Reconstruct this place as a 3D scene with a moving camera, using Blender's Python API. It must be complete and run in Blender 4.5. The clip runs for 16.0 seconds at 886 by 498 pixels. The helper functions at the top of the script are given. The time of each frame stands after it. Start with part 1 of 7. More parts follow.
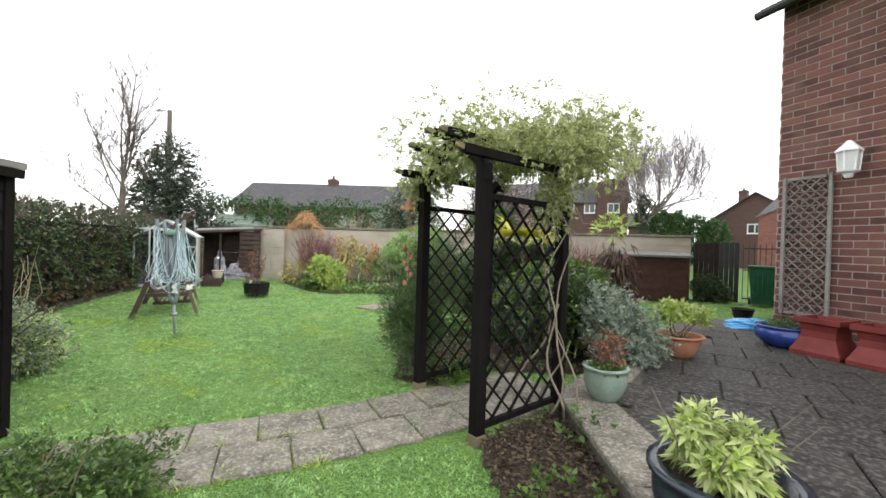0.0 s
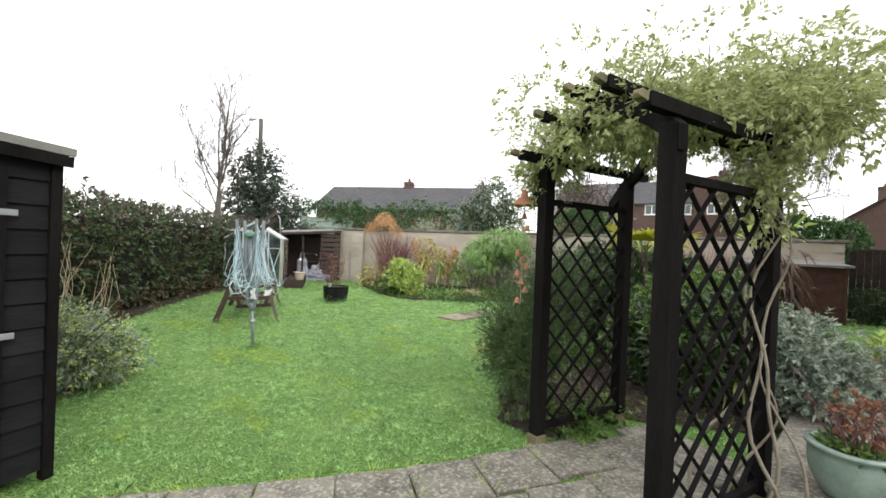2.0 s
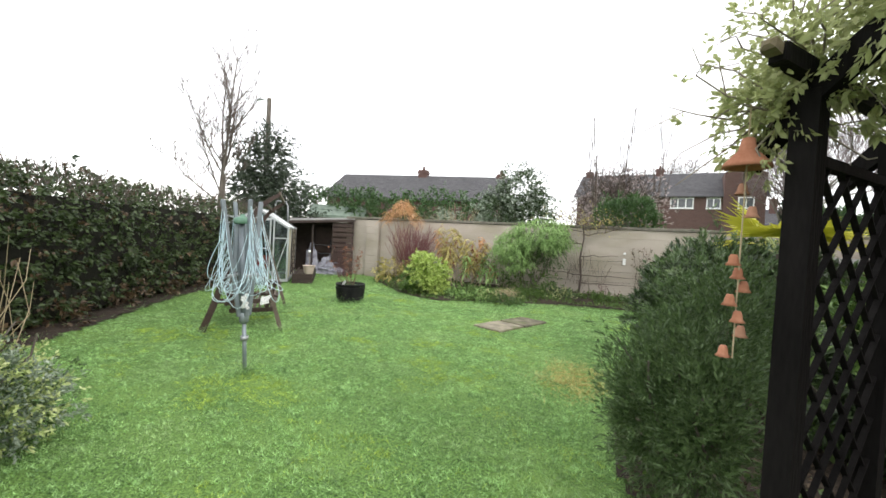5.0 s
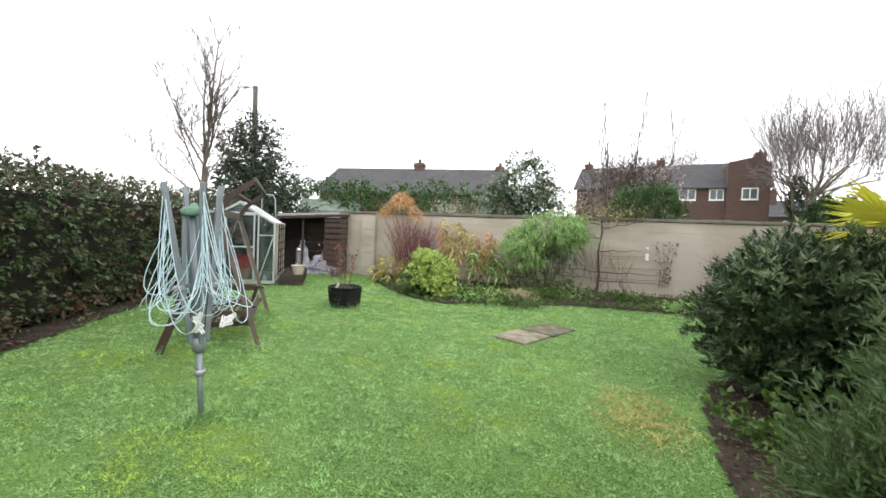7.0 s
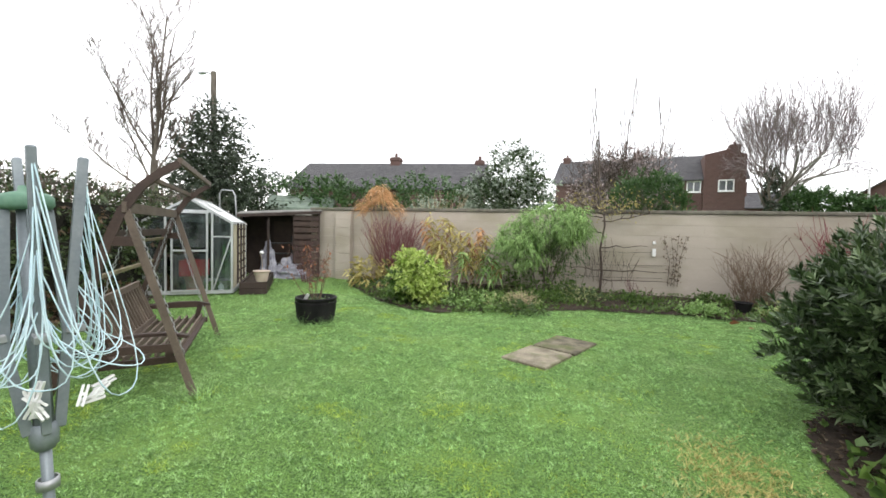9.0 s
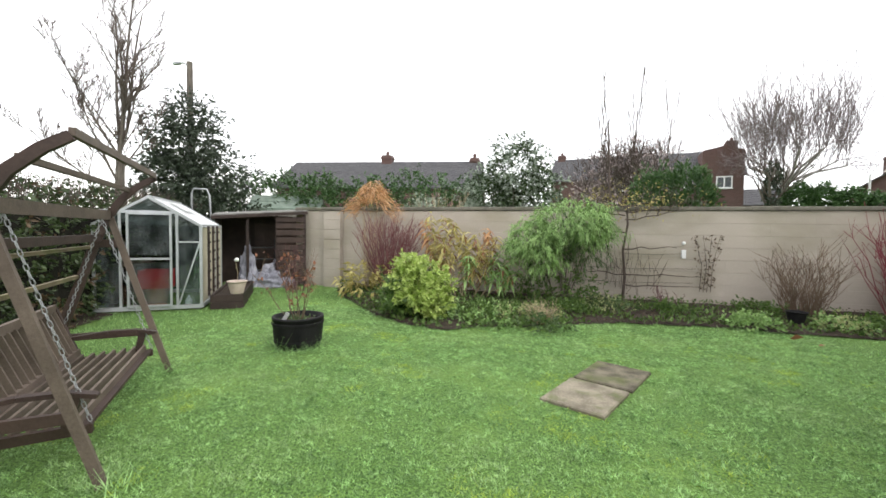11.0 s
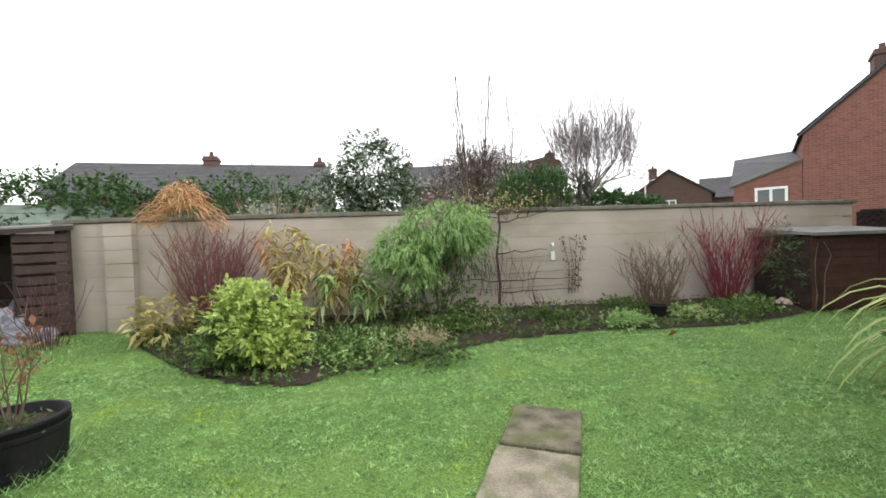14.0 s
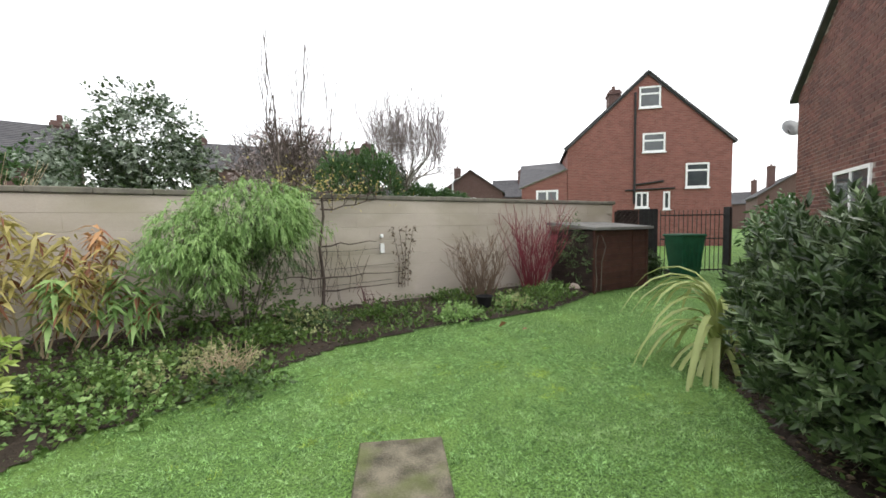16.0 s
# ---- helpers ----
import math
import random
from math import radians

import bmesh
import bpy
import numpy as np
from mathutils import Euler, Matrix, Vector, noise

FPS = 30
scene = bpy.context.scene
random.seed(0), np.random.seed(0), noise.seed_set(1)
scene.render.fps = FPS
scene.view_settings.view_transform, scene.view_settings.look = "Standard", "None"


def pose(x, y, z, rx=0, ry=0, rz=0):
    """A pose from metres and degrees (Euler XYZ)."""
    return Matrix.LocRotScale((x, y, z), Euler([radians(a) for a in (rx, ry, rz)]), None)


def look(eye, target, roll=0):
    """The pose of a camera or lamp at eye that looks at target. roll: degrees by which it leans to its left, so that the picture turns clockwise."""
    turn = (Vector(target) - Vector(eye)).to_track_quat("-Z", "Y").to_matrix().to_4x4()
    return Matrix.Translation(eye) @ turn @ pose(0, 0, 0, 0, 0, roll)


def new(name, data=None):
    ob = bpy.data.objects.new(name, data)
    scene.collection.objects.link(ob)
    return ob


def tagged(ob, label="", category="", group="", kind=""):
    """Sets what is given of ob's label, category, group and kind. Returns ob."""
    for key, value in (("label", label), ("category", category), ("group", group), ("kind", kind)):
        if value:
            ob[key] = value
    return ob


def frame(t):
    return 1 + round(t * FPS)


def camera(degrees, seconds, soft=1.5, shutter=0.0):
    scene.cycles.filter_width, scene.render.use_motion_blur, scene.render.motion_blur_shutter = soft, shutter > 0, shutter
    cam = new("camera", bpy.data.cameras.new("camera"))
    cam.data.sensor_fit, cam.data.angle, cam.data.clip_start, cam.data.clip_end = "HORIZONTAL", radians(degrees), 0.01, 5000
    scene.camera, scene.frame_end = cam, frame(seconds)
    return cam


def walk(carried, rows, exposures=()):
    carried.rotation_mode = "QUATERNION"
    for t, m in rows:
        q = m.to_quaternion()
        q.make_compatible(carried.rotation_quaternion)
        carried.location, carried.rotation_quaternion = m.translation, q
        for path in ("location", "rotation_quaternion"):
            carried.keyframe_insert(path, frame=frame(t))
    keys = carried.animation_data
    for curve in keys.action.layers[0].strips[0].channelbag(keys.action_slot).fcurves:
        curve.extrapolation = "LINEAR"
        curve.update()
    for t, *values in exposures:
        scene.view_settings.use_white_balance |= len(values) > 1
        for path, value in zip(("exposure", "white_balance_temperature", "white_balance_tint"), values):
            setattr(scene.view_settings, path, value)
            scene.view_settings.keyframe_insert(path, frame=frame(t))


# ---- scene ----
# camera: seconds, eye x y z, yaw to the left, pitch, roll
cam = camera(95.5, 16.0, soft=1.6, shutter=0.0)
ROWS = [
    (0.0, 1.236, 1.980, 1.363, 10.53, -0.39, 1.72),
    (0.5, 1.139, 2.184, 1.381, 14.07, -0.26, 1.41),
    (1.0, 0.996, 2.375, 1.375, 16.64, 0.19, 1.79),
    (1.5, 0.849, 2.553, 1.389, 18.45, -0.07, 1.92),
    (2.0, 0.692, 2.758, 1.373, 20.59, -0.34, 2.26),
    (2.5, 0.550, 2.983, 1.366, 22.05, -0.20, 2.35),
    (3.0, 0.386, 3.186, 1.359, 23.38, -0.30, 3.01),
    (3.5, 0.180, 3.378, 1.374, 22.96, -0.77, 3.16),
    (4.0, 0.008, 3.558, 1.374, 22.38, -0.92, 3.05),
    (6.5, -0.693, 4.528, 1.369, 21.13, -2.55, 3.22),
    (7.0, -0.860, 4.765, 1.358, 20.95, -2.25, 2.55),
    (7.5, -1.028, 4.943, 1.378, 20.20, -1.80, 3.21),
    (8.0, -1.159, 5.196, 1.365, 20.20, -1.77, 2.72),
    (8.5, -1.302, 5.455, 1.350, 19.02, -2.16, 2.19),
    (9.0, -1.449, 5.738, 1.358, 17.61, -2.60, 1.49),
    (11.5, -2.089, 6.897, 1.388, 15.60, -2.54, 0.39),
    (12.0, -2.179, 7.132, 1.411, 13.74, -3.23, -0.49),
    (12.5, -2.257, 7.329, 1.399, 10.35, -2.94, -0.43),
    (13.0, -2.345, 7.551, 1.395, 6.21, -1.80, -0.49),
    (13.5, -2.376, 7.748, 1.400, 1.52, -1.15, -1.02),
    (14.0, -2.394, 7.986, 1.400, -4.79, -1.57, -1.82),
    (14.5, -2.424, 8.197, 1.376, -11.42, -1.99, -2.09),
    (15.0, -2.456, 8.401, 1.388, -18.89, -2.83, -1.31),
    (15.5, -2.448, 8.596, 1.380, -25.40, -3.19, -0.79),
    (16.0, -2.368, 8.800, 1.382, -30.73, -3.36, -0.84),
]


def eye_pose(x, y, z, yaw, pitch, roll):
    a, b = radians(yaw), radians(pitch)
    return look((x, y, z), (x - math.sin(a) * math.cos(b), y + math.cos(a) * math.cos(b), z + math.sin(b)), roll)


walk(cam, [(t, eye_pose(*r)) for t, *r in ROWS], exposures=[(0.0, 1.03), (7.0, 1.05), (9.0, 1.0), (13.0, 0.90), (16.0, 0.90)])

# ---- world and sun: a bright overcast sky ----
SUN_ELEV, SUN_TURN = radians(38), radians(-60)
world = bpy.data.worlds.new("overcast_sky")
scene.world = world
world.use_nodes = True
wn, wl = world.node_tree.nodes, world.node_tree.links
wn.clear()
w_out, w_bg = wn.new("ShaderNodeOutputWorld"), wn.new("ShaderNodeBackground")
w_sky = wn.new("ShaderNodeTexSky")
w_sky.sky_type = "NISHITA"
w_sky.sun_disc = False
w_sky.sun_elevation, w_sky.sun_rotation = SUN_ELEV, SUN_TURN
w_dim = wn.new("ShaderNodeVectorMath")
w_dim.operation = "SCALE"
w_dim.inputs["Scale"].default_value = 0.10
w_mix = wn.new("ShaderNodeMix")
w_mix.data_type = "RGBA"
w_mix.inputs[0].default_value = 0.86
w_mix.inputs[7].default_value = (1.0, 1.0, 1.01, 1)
wl.new(w_sky.outputs[0], w_dim.inputs[0])
wl.new(w_dim.outputs[0], w_mix.inputs[6])
wl.new(w_mix.outputs[2], w_bg.inputs[0])
wl.new(w_bg.outputs[0], w_out.inputs[0])
w_bg.inputs[1].default_value = 1.12
sun = new("sun", bpy.data.lights.new("sun", "SUN"))
sun.data.energy, sun.data.angle, sun.data.color = 0.8, radians(25), (1.0, 0.97, 0.92)
sun.matrix_world = look((0, 0, 30), (30 * math.cos(SUN_ELEV) * -math.sin(-SUN_TURN), 30 * math.cos(SUN_ELEV) * math.cos(SUN_TURN), 30 - 30 * math.sin(SUN_ELEV)))

# ---- materials ----


def mat(name, dark, light, scale=8.0, rough=0.8, bump=0.3, fine=60.0, metal=0.0, island=0.0, obj=0.0, spec=0.3, stain_sheen=None, stain_scale=1.2, stain_amount=0.5, bump_dist=0.01, stretch=(1, 1, 1), translucent=0.0, spread=0.30):
    """A surface: two colours by coarse and fine noise, blotches of staining or painted sheen at large scale, relief by
    the fine noise; island and obj vary it piece by piece.
    """
    m = bpy.data.materials.new(name)
    m.use_nodes = True
    n, l = m.node_tree.nodes, m.node_tree.links
    b = n["Principled BSDF"]
    geo = n.new("ShaderNodeNewGeometry")
    mp = n.new("ShaderNodeMapping")
    mp.inputs["Scale"].default_value = stretch
    l.new(geo.outputs["Position"], mp.inputs["Vector"])

    def noise_tex(s, detail=4):
        t = n.new("ShaderNodeTexNoise")
        t.inputs["Scale"].default_value, t.inputs["Detail"].default_value = s, detail
        l.new(mp.outputs[0], t.inputs["Vector"])
        return t

    coarse, grain = noise_tex(scale), noise_tex(fine, 3)
    add = n.new("ShaderNodeMath")
    add.operation = "MULTIPLY_ADD"
    l.new(grain.outputs[0], add.inputs[0])
    add.inputs[1].default_value = 0.5
    l.new(coarse.outputs[0], add.inputs[2])
    rng = n.new("ShaderNodeMapRange")
    rng.inputs[1].default_value, rng.inputs[2].default_value = 0.75 - spread, 0.75 + spread
    l.new(add.outputs[0], rng.inputs[0])
    fac = rng.outputs[0]
    for amount, node, sock in ((island, geo, "Random Per Island"), (obj, None, "Random")):
        if amount:
            if node is None:
                node = n.new("ShaderNodeObjectInfo")
            k = n.new("ShaderNodeMix")
            k.inputs[0].default_value = amount
            l.new(fac, k.inputs[2])
            l.new(node.outputs[sock], k.inputs[3])
            fac = k.outputs[0]
    ramp = n.new("ShaderNodeMix")
    ramp.data_type = "RGBA"
    ramp.inputs[6].default_value, ramp.inputs[7].default_value = (*dark, 1), (*light, 1)
    l.new(fac, ramp.inputs[0])
    col = ramp.outputs[2]
    if stain_sheen:
        big = noise_tex(stain_scale, 5)
        r2 = n.new("ShaderNodeMapRange")
        r2.inputs[1].default_value, r2.inputs[2].default_value, r2.inputs[4].default_value = 0.48, 0.68, stain_amount
        l.new(big.outputs[0], r2.inputs[0])
        k = n.new("ShaderNodeMix")
        k.data_type = "RGBA"
        l.new(r2.outputs[0], k.inputs[0])
        l.new(col, k.inputs[6])
        k.inputs[7].default_value = (*stain_sheen, 1)
        col = k.outputs[2]
    l.new(col, b.inputs["Base Color"])
    b.inputs["Roughness"].default_value, b.inputs["Metallic"].default_value = rough, metal
    b.inputs["Specular IOR Level"].default_value = spec
    if bump:
        bn = n.new("ShaderNodeBump")
        bn.inputs["Strength"].default_value, bn.inputs["Distance"].default_value = bump, bump_dist
        l.new(add.outputs[0], bn.inputs["Height"])
        l.new(bn.outputs[0], b.inputs["Normal"])
    if translucent:
        tr, ms = n.new("ShaderNodeBsdfTranslucent"), n.new("ShaderNodeMixShader")
        l.new(col, tr.inputs[0])
        ms.inputs[0].default_value = translucent
        l.new(b.outputs[0], ms.inputs[1])
        l.new(tr.outputs[0], ms.inputs[2])
        l.new(ms.outputs[0], n["Material Output"].inputs[0])
    return m


def leaf_mat(name, dark, light, rough=0.45, spec=0.4, tr=0.25):
    return mat(name, dark, light, scale=2.5, rough=rough, bump=0.0, fine=30, island=0.65, spec=spec, translucent=tr)


def glass_mat(name, tint=(0.9, 0.95, 0.95), rough=0.05):
    m = bpy.data.materials.new(name)
    m.use_nodes = True
    n, l = m.node_tree.nodes, m.node_tree.links
    tr, gl, mx, fr = n.new("ShaderNodeBsdfTransparent"), n.new("ShaderNodeBsdfGlossy"), n.new("ShaderNodeMixShader"), n.new("ShaderNodeFresnel")
    tr.inputs[0].default_value = (*tint, 1)
    gl.inputs["Roughness"].default_value = rough
    fr.inputs[0].default_value = 1.5
    l.new(fr.outputs[0], mx.inputs[0])
    l.new(tr.outputs[0], mx.inputs[1])
    l.new(gl.outputs[0], mx.inputs[2])
    l.new(mx.outputs[0], n["Material Output"].inputs[0])
    return m


M_LAWN = mat("lawn_turf", (0.014, 0.042, 0.006), (0.17, 0.31, 0.07), scale=60, rough=0.85, bump=0.8, fine=150, stain_sheen=(0.20, 0.32, 0.07), stain_scale=1.1, stain_amount=0.35, bump_dist=0.02, spread=0.17)
# The pale blotches paint a whitish sheen into the grass colour.
M_BLADE = mat("grass_blade", (0.028, 0.09, 0.011), (0.51, 0.81, 0.31), scale=26, rough=0.42, bump=0, fine=5, island=0.36, spread=0.125, spec=0.5, stain_sheen=(0.44, 0.58, 0.26), stain_scale=1.5, stain_amount=0.45, translucent=0.3)
M_MOSS = mat("mossy_grass_blade", (0.10, 0.18, 0.015), (0.62, 0.80, 0.15), scale=17, rough=0.5, bump=0, fine=4, island=0.42, spread=0.17, spec=0.5, translucent=0.3)
M_DRY = mat("dry_grass_blade", (0.26, 0.23, 0.07), (0.56, 0.50, 0.20), scale=3, rough=0.7, bump=0, fine=20, island=0.6)
M_SOIL = mat("bed_soil", (0.018, 0.013, 0.009), (0.055, 0.04, 0.028), scale=9, rough=0.95, bump=0.9, fine=45, bump_dist=0.03)
M_LITTER = mat("dead_leaf", (0.028, 0.02, 0.012), (0.135, 0.10, 0.065), scale=6, rough=0.8, bump=0, fine=30, island=0.8)
M_WALL = mat("painted_block", (0.37, 0.325, 0.275), (0.49, 0.435, 0.37), scale=1.6, rough=0.85, bump=0.5, fine=90, obj=0.06, stain_sheen=(0.27, 0.245, 0.165), stain_scale=1.3, stain_amount=0.5, stretch=(0.6, 1, 1.3), bump_dist=0.004)
M_COPING = mat("weathered_coping", (0.09, 0.085, 0.07), (0.24, 0.22, 0.18), scale=6, rough=0.9, bump=0.5, fine=70, stain_sheen=(0.06, 0.075, 0.03), stain_amount=0.6, stain_scale=3)
M_SLAB = mat("concrete_slab", (0.075, 0.068, 0.054), (0.23, 0.21, 0.17), scale=7, rough=0.85, bump=0.8, fine=90, obj=0.25, spread=0.2, stain_sheen=(0.42, 0.40, 0.35), stain_scale=48, stain_amount=0.6, bump_dist=0.004)
M_LAWNSLAB = mat("tan_concrete_slab", (0.13, 0.112, 0.08), (0.33, 0.29, 0.22), scale=5, spread=0.2, rough=0.85, bump=0.8, fine=90, stain_sheen=(0.10, 0.12, 0.04), stain_scale=7, stain_amount=0.75, bump_dist=0.006)
M_PATIO = mat("patio_slab", (0.016, 0.0155, 0.014), (0.052, 0.049, 0.044), scale=5, spread=0.2, rough=0.7, bump=0.4, fine=120, obj=0.35, stain_sheen=(0.20, 0.19, 0.175), stain_scale=26, stain_amount=0.5, spec=0.14, bump_dist=0.004)
M_SLABDARK = mat("mossy_stone_slab", (0.055, 0.05, 0.033), (0.20, 0.175, 0.125), spread=0.2, scale=7, rough=0.85, bump=0.6, fine=120, stain_sheen=(0.10, 0.12, 0.035), stain_scale=4, stain_amount=0.7, bump_dist=0.006)
M_BRICK = mat("red_brick", (0.050, 0.023, 0.023), (0.195, 0.080, 0.065), scale=7, rough=0.85, bump=0.5, fine=150, obj=0.65, island=0.0, stain_sheen=(0.22, 0.12, 0.09), stain_scale=2.5, stain_amount=0.35, bump_dist=0.004)
M_BRICK_J = mat("red_brick_rest", (0.050, 0.023, 0.023), (0.195, 0.080, 0.065), scale=7, rough=0.85, bump=0.5, fine=150, island=0.65, stain_sheen=(0.22, 0.12, 0.09), stain_scale=2.5, stain_amount=0.35, bump_dist=0.004)
M_BEDDING = mat("dark_bedding_mortar", (0.05, 0.045, 0.038), (0.13, 0.12, 0.10), scale=12, rough=0.95, bump=0.4, fine=150)
M_MORTAR = mat("mortar", (0.23, 0.195, 0.175), (0.37, 0.32, 0.285), scale=12, rough=0.95, bump=0.4, fine=150)
M_BLACKWOOD = mat("black_stained_timber", (0.004, 0.0035, 0.0035), (0.014, 0.0125, 0.012), scale=6, rough=0.75, bump=0.5, fine=80, stretch=(1, 1, 0.2), spec=0.06)
M_SHEDWOOD = mat("black_feather_board", (0.006, 0.006, 0.007), (0.022, 0.022, 0.024), scale=5, rough=0.75, bump=0.6, fine=60, obj=0.3, stretch=(1, 0.15, 1), spec=0.08)
M_FELT = mat("roof_felt", (0.10, 0.10, 0.095), (0.25, 0.24, 0.22), scale=5, rough=0.9, bump=0.5, fine=120)
M_TEAK = mat("weathered_hardwood", (0.07, 0.053, 0.042), (0.185, 0.145, 0.115), scale=5, rough=0.7, bump=0.5, fine=60, obj=0.3, stretch=(1, 1, 1))
M_DARKTEAK = mat("dark_stained_hardwood", (0.026, 0.017, 0.014), (0.075, 0.048, 0.038), scale=5, rough=0.6, bump=0.4, fine=60, obj=0.2)
M_MOSSWOOD = mat("mossy_timber", (0.10, 0.08, 0.05), (0.22, 0.18, 0.11), scale=6, rough=0.8, bump=0.5, fine=60, stain_sheen=(0.12, 0.14, 0.04), stain_amount=0.6, stain_scale=4)
M_ALU = mat("dull_aluminium", (0.38, 0.40, 0.41), (0.56, 0.58, 0.59), scale=6, rough=0.45, bump=0.1, fine=90, metal=0.35, stain_sheen=(0.25, 0.27, 0.25), stain_amount=0.35)
M_STEELGREY = mat("grey_coated_tube", (0.17, 0.20, 0.22), (0.27, 0.30, 0.32), scale=8, rough=0.45, bump=0.1, fine=90, metal=0.3)
M_GREENCAP = mat("faded_green_plastic", (0.09, 0.19, 0.13), (0.16, 0.28, 0.20), scale=20, rough=0.6, bump=0.1)
M_LINE = mat("pale_washing_line", (0.42, 0.60, 0.68), (0.66, 0.80, 0.84), scale=9, rough=0.5, bump=0.0, fine=60)
M_WHITEPEG = mat("white_plastic", (0.66, 0.66, 0.66), (0.82, 0.82, 0.80), scale=20, rough=0.5, bump=0.05)
M_GHPANE = glass_mat("greenhouse_glass", (0.60, 0.68, 0.67), 0.08)
gn, gl_ = M_GHPANE.node_tree.nodes, M_GHPANE.node_tree.links
mist, mist_mix, mist_noise, mist_map = gn.new("ShaderNodeBsdfDiffuse"), gn.new("ShaderNodeMixShader"), gn.new("ShaderNodeTexNoise"), gn.new("ShaderNodeMapRange")
mist.inputs[0].default_value = (0.62, 0.68, 0.68, 1)
mist_noise.inputs["Scale"].default_value = 2.2
mist_map.inputs[1].default_value, mist_map.inputs[2].default_value, mist_map.inputs[3].default_value, mist_map.inputs[4].default_value = 0.4, 0.72, 0.01, 0.09
gl_.new(mist_noise.outputs[0], mist_map.inputs[0])
gl_.new(mist_map.outputs[0], mist_mix.inputs[0])
gl_.new(gn["Material Output"].inputs[0].links[0].from_socket, mist_mix.inputs[1])
gl_.new(mist.outputs[0], mist_mix.inputs[2])
gl_.new(mist_mix.outputs[0], gn["Material Output"].inputs[0])
M_GHROOF = mat("translucent_roof_sheet", (0.70, 0.72, 0.72), (0.84, 0.85, 0.84), scale=4, rough=0.3, bump=0.1, fine=60, translucent=0.12)
M_CREAM = mat("cream_sheet", (0.50, 0.46, 0.33), (0.66, 0.61, 0.46), scale=4, rough=0.7, bump=0.15, stain_sheen=(0.30, 0.32, 0.2), stain_amount=0.4)
M_RED = mat("red_plastic", (0.45, 0.015, 0.02), (0.6, 0.03, 0.035), scale=10, rough=0.45, bump=0.05)
M_TERRA = mat("terracotta", (0.30, 0.12, 0.065), (0.46, 0.21, 0.13), scale=8, rough=0.85, bump=0.3, fine=90, stain_sheen=(0.36, 0.28, 0.2), stain_amount=0.4, stain_scale=5)
M_STONEPOT = mat("pale_stone_pot", (0.42, 0.33, 0.28), (0.58, 0.48, 0.42), scale=9, rough=0.8, bump=0.2)
M_BLACKTUB = mat("black_barrel_plastic", (0.006, 0.006, 0.007), (0.022, 0.021, 0.021), scale=9, spec=0.12, rough=0.6, bump=0.3, stretch=(1, 1, 0.25))
M_REDPLANTER = mat("red_glazed_planter", (0.12, 0.02, 0.018), (0.21, 0.04, 0.035), scale=6, rough=0.55, bump=0.15, fine=70)
M_BLUEGLAZE = mat("blue_glaze", (0.012, 0.03, 0.16), (0.03, 0.06, 0.27), scale=7, rough=0.15, bump=0.1, spec=0.6)
M_GREENGLAZE = mat("grey_green_glaze", (0.15, 0.21, 0.17), (0.27, 0.34, 0.28), scale=7, rough=0.25, bump=0.1, spec=0.5)
M_NAVY = mat("dark_navy_glaze", (0.010, 0.014, 0.024), (0.03, 0.038, 0.055), scale=7, rough=0.22, bump=0.1, spec=0.5)
M_BAGBLUE = mat("blue_plastic_sack", (0.03, 0.25, 0.55), (0.15, 0.45, 0.75), scale=9, rough=0.35, bump=0.6, bump_dist=0.03, fine=25)
M_BINGREEN = mat("green_wheelie_plastic", (0.008, 0.052, 0.026), (0.017, 0.09, 0.045), scale=6, rough=0.5, bump=0.1)
M_BROWNWOOD = mat("red_brown_stained_board", (0.030, 0.013, 0.010), (0.088, 0.038, 0.029), scale=6, rough=0.7, bump=0.5, fine=60, obj=0.3)
M_DARKBOARD = mat("dark_board", (0.02, 0.014, 0.012), (0.06, 0.042, 0.035), scale=6, rough=0.75, bump=0.5, fine=60, obj=0.3)
M_GREYTRELLIS = mat("weathered_grey_trellis", (0.14, 0.128, 0.115), (0.29, 0.27, 0.245), scale=9, rough=0.85, bump=0.4, obj=0.3)
M_PLASTICWHITE = mat("white_upvc", (0.74, 0.74, 0.74), (0.84, 0.84, 0.84), scale=5, rough=0.4, bump=0.02)
M_WINGLASS = mat("dark_window_glass", (0.03, 0.035, 0.04), (0.07, 0.08, 0.085), scale=1.5, rough=0.06, bump=0.0, spec=0.8)
M_SLATE = mat("dark_roof_tile", (0.05, 0.05, 0.055), (0.12, 0.115, 0.12), scale=3, rough=0.8, bump=0.3, fine=25, island=0.3)
M_BARK = mat("grey_bark", (0.07, 0.058, 0.048), (0.19, 0.165, 0.14), scale=9, rough=0.9, bump=0.7, fine=50, stretch=(1, 1, 0.3))
M_BIRCH = mat("pale_birch_bark", (0.24, 0.22, 0.20), (0.42, 0.40, 0.37), scale=5, rough=0.85, bump=0.4, stain_sheen=(0.06, 0.05, 0.045), stain_amount=0.6, stain_scale=4)
M_TWIG = mat("dark_twig", (0.05, 0.038, 0.032), (0.13, 0.10, 0.085), scale=9, rough=0.85, bump=0.0, fine=40)
M_PURPLETWIG = mat("purple_brown_twig", (0.07, 0.03, 0.035), (0.17, 0.085, 0.085), scale=9, rough=0.8, bump=0, fine=40)
M_REDSTEM = mat("red_dogwood_stem", (0.085, 0.022, 0.03), (0.30, 0.06, 0.075), scale=5, rough=0.55, bump=0, fine=40, island=0.6)
M_BROWNSTEM = mat("brown_dry_stem", (0.08, 0.055, 0.04), (0.22, 0.155, 0.11), scale=5, rough=0.85, bump=0, fine=40, island=0.5)
M_GREENFELT = mat("green_roof_felt", (0.12, 0.16, 0.13), (0.22, 0.27, 0.22), scale=5, rough=0.9, bump=0.4, fine=90)
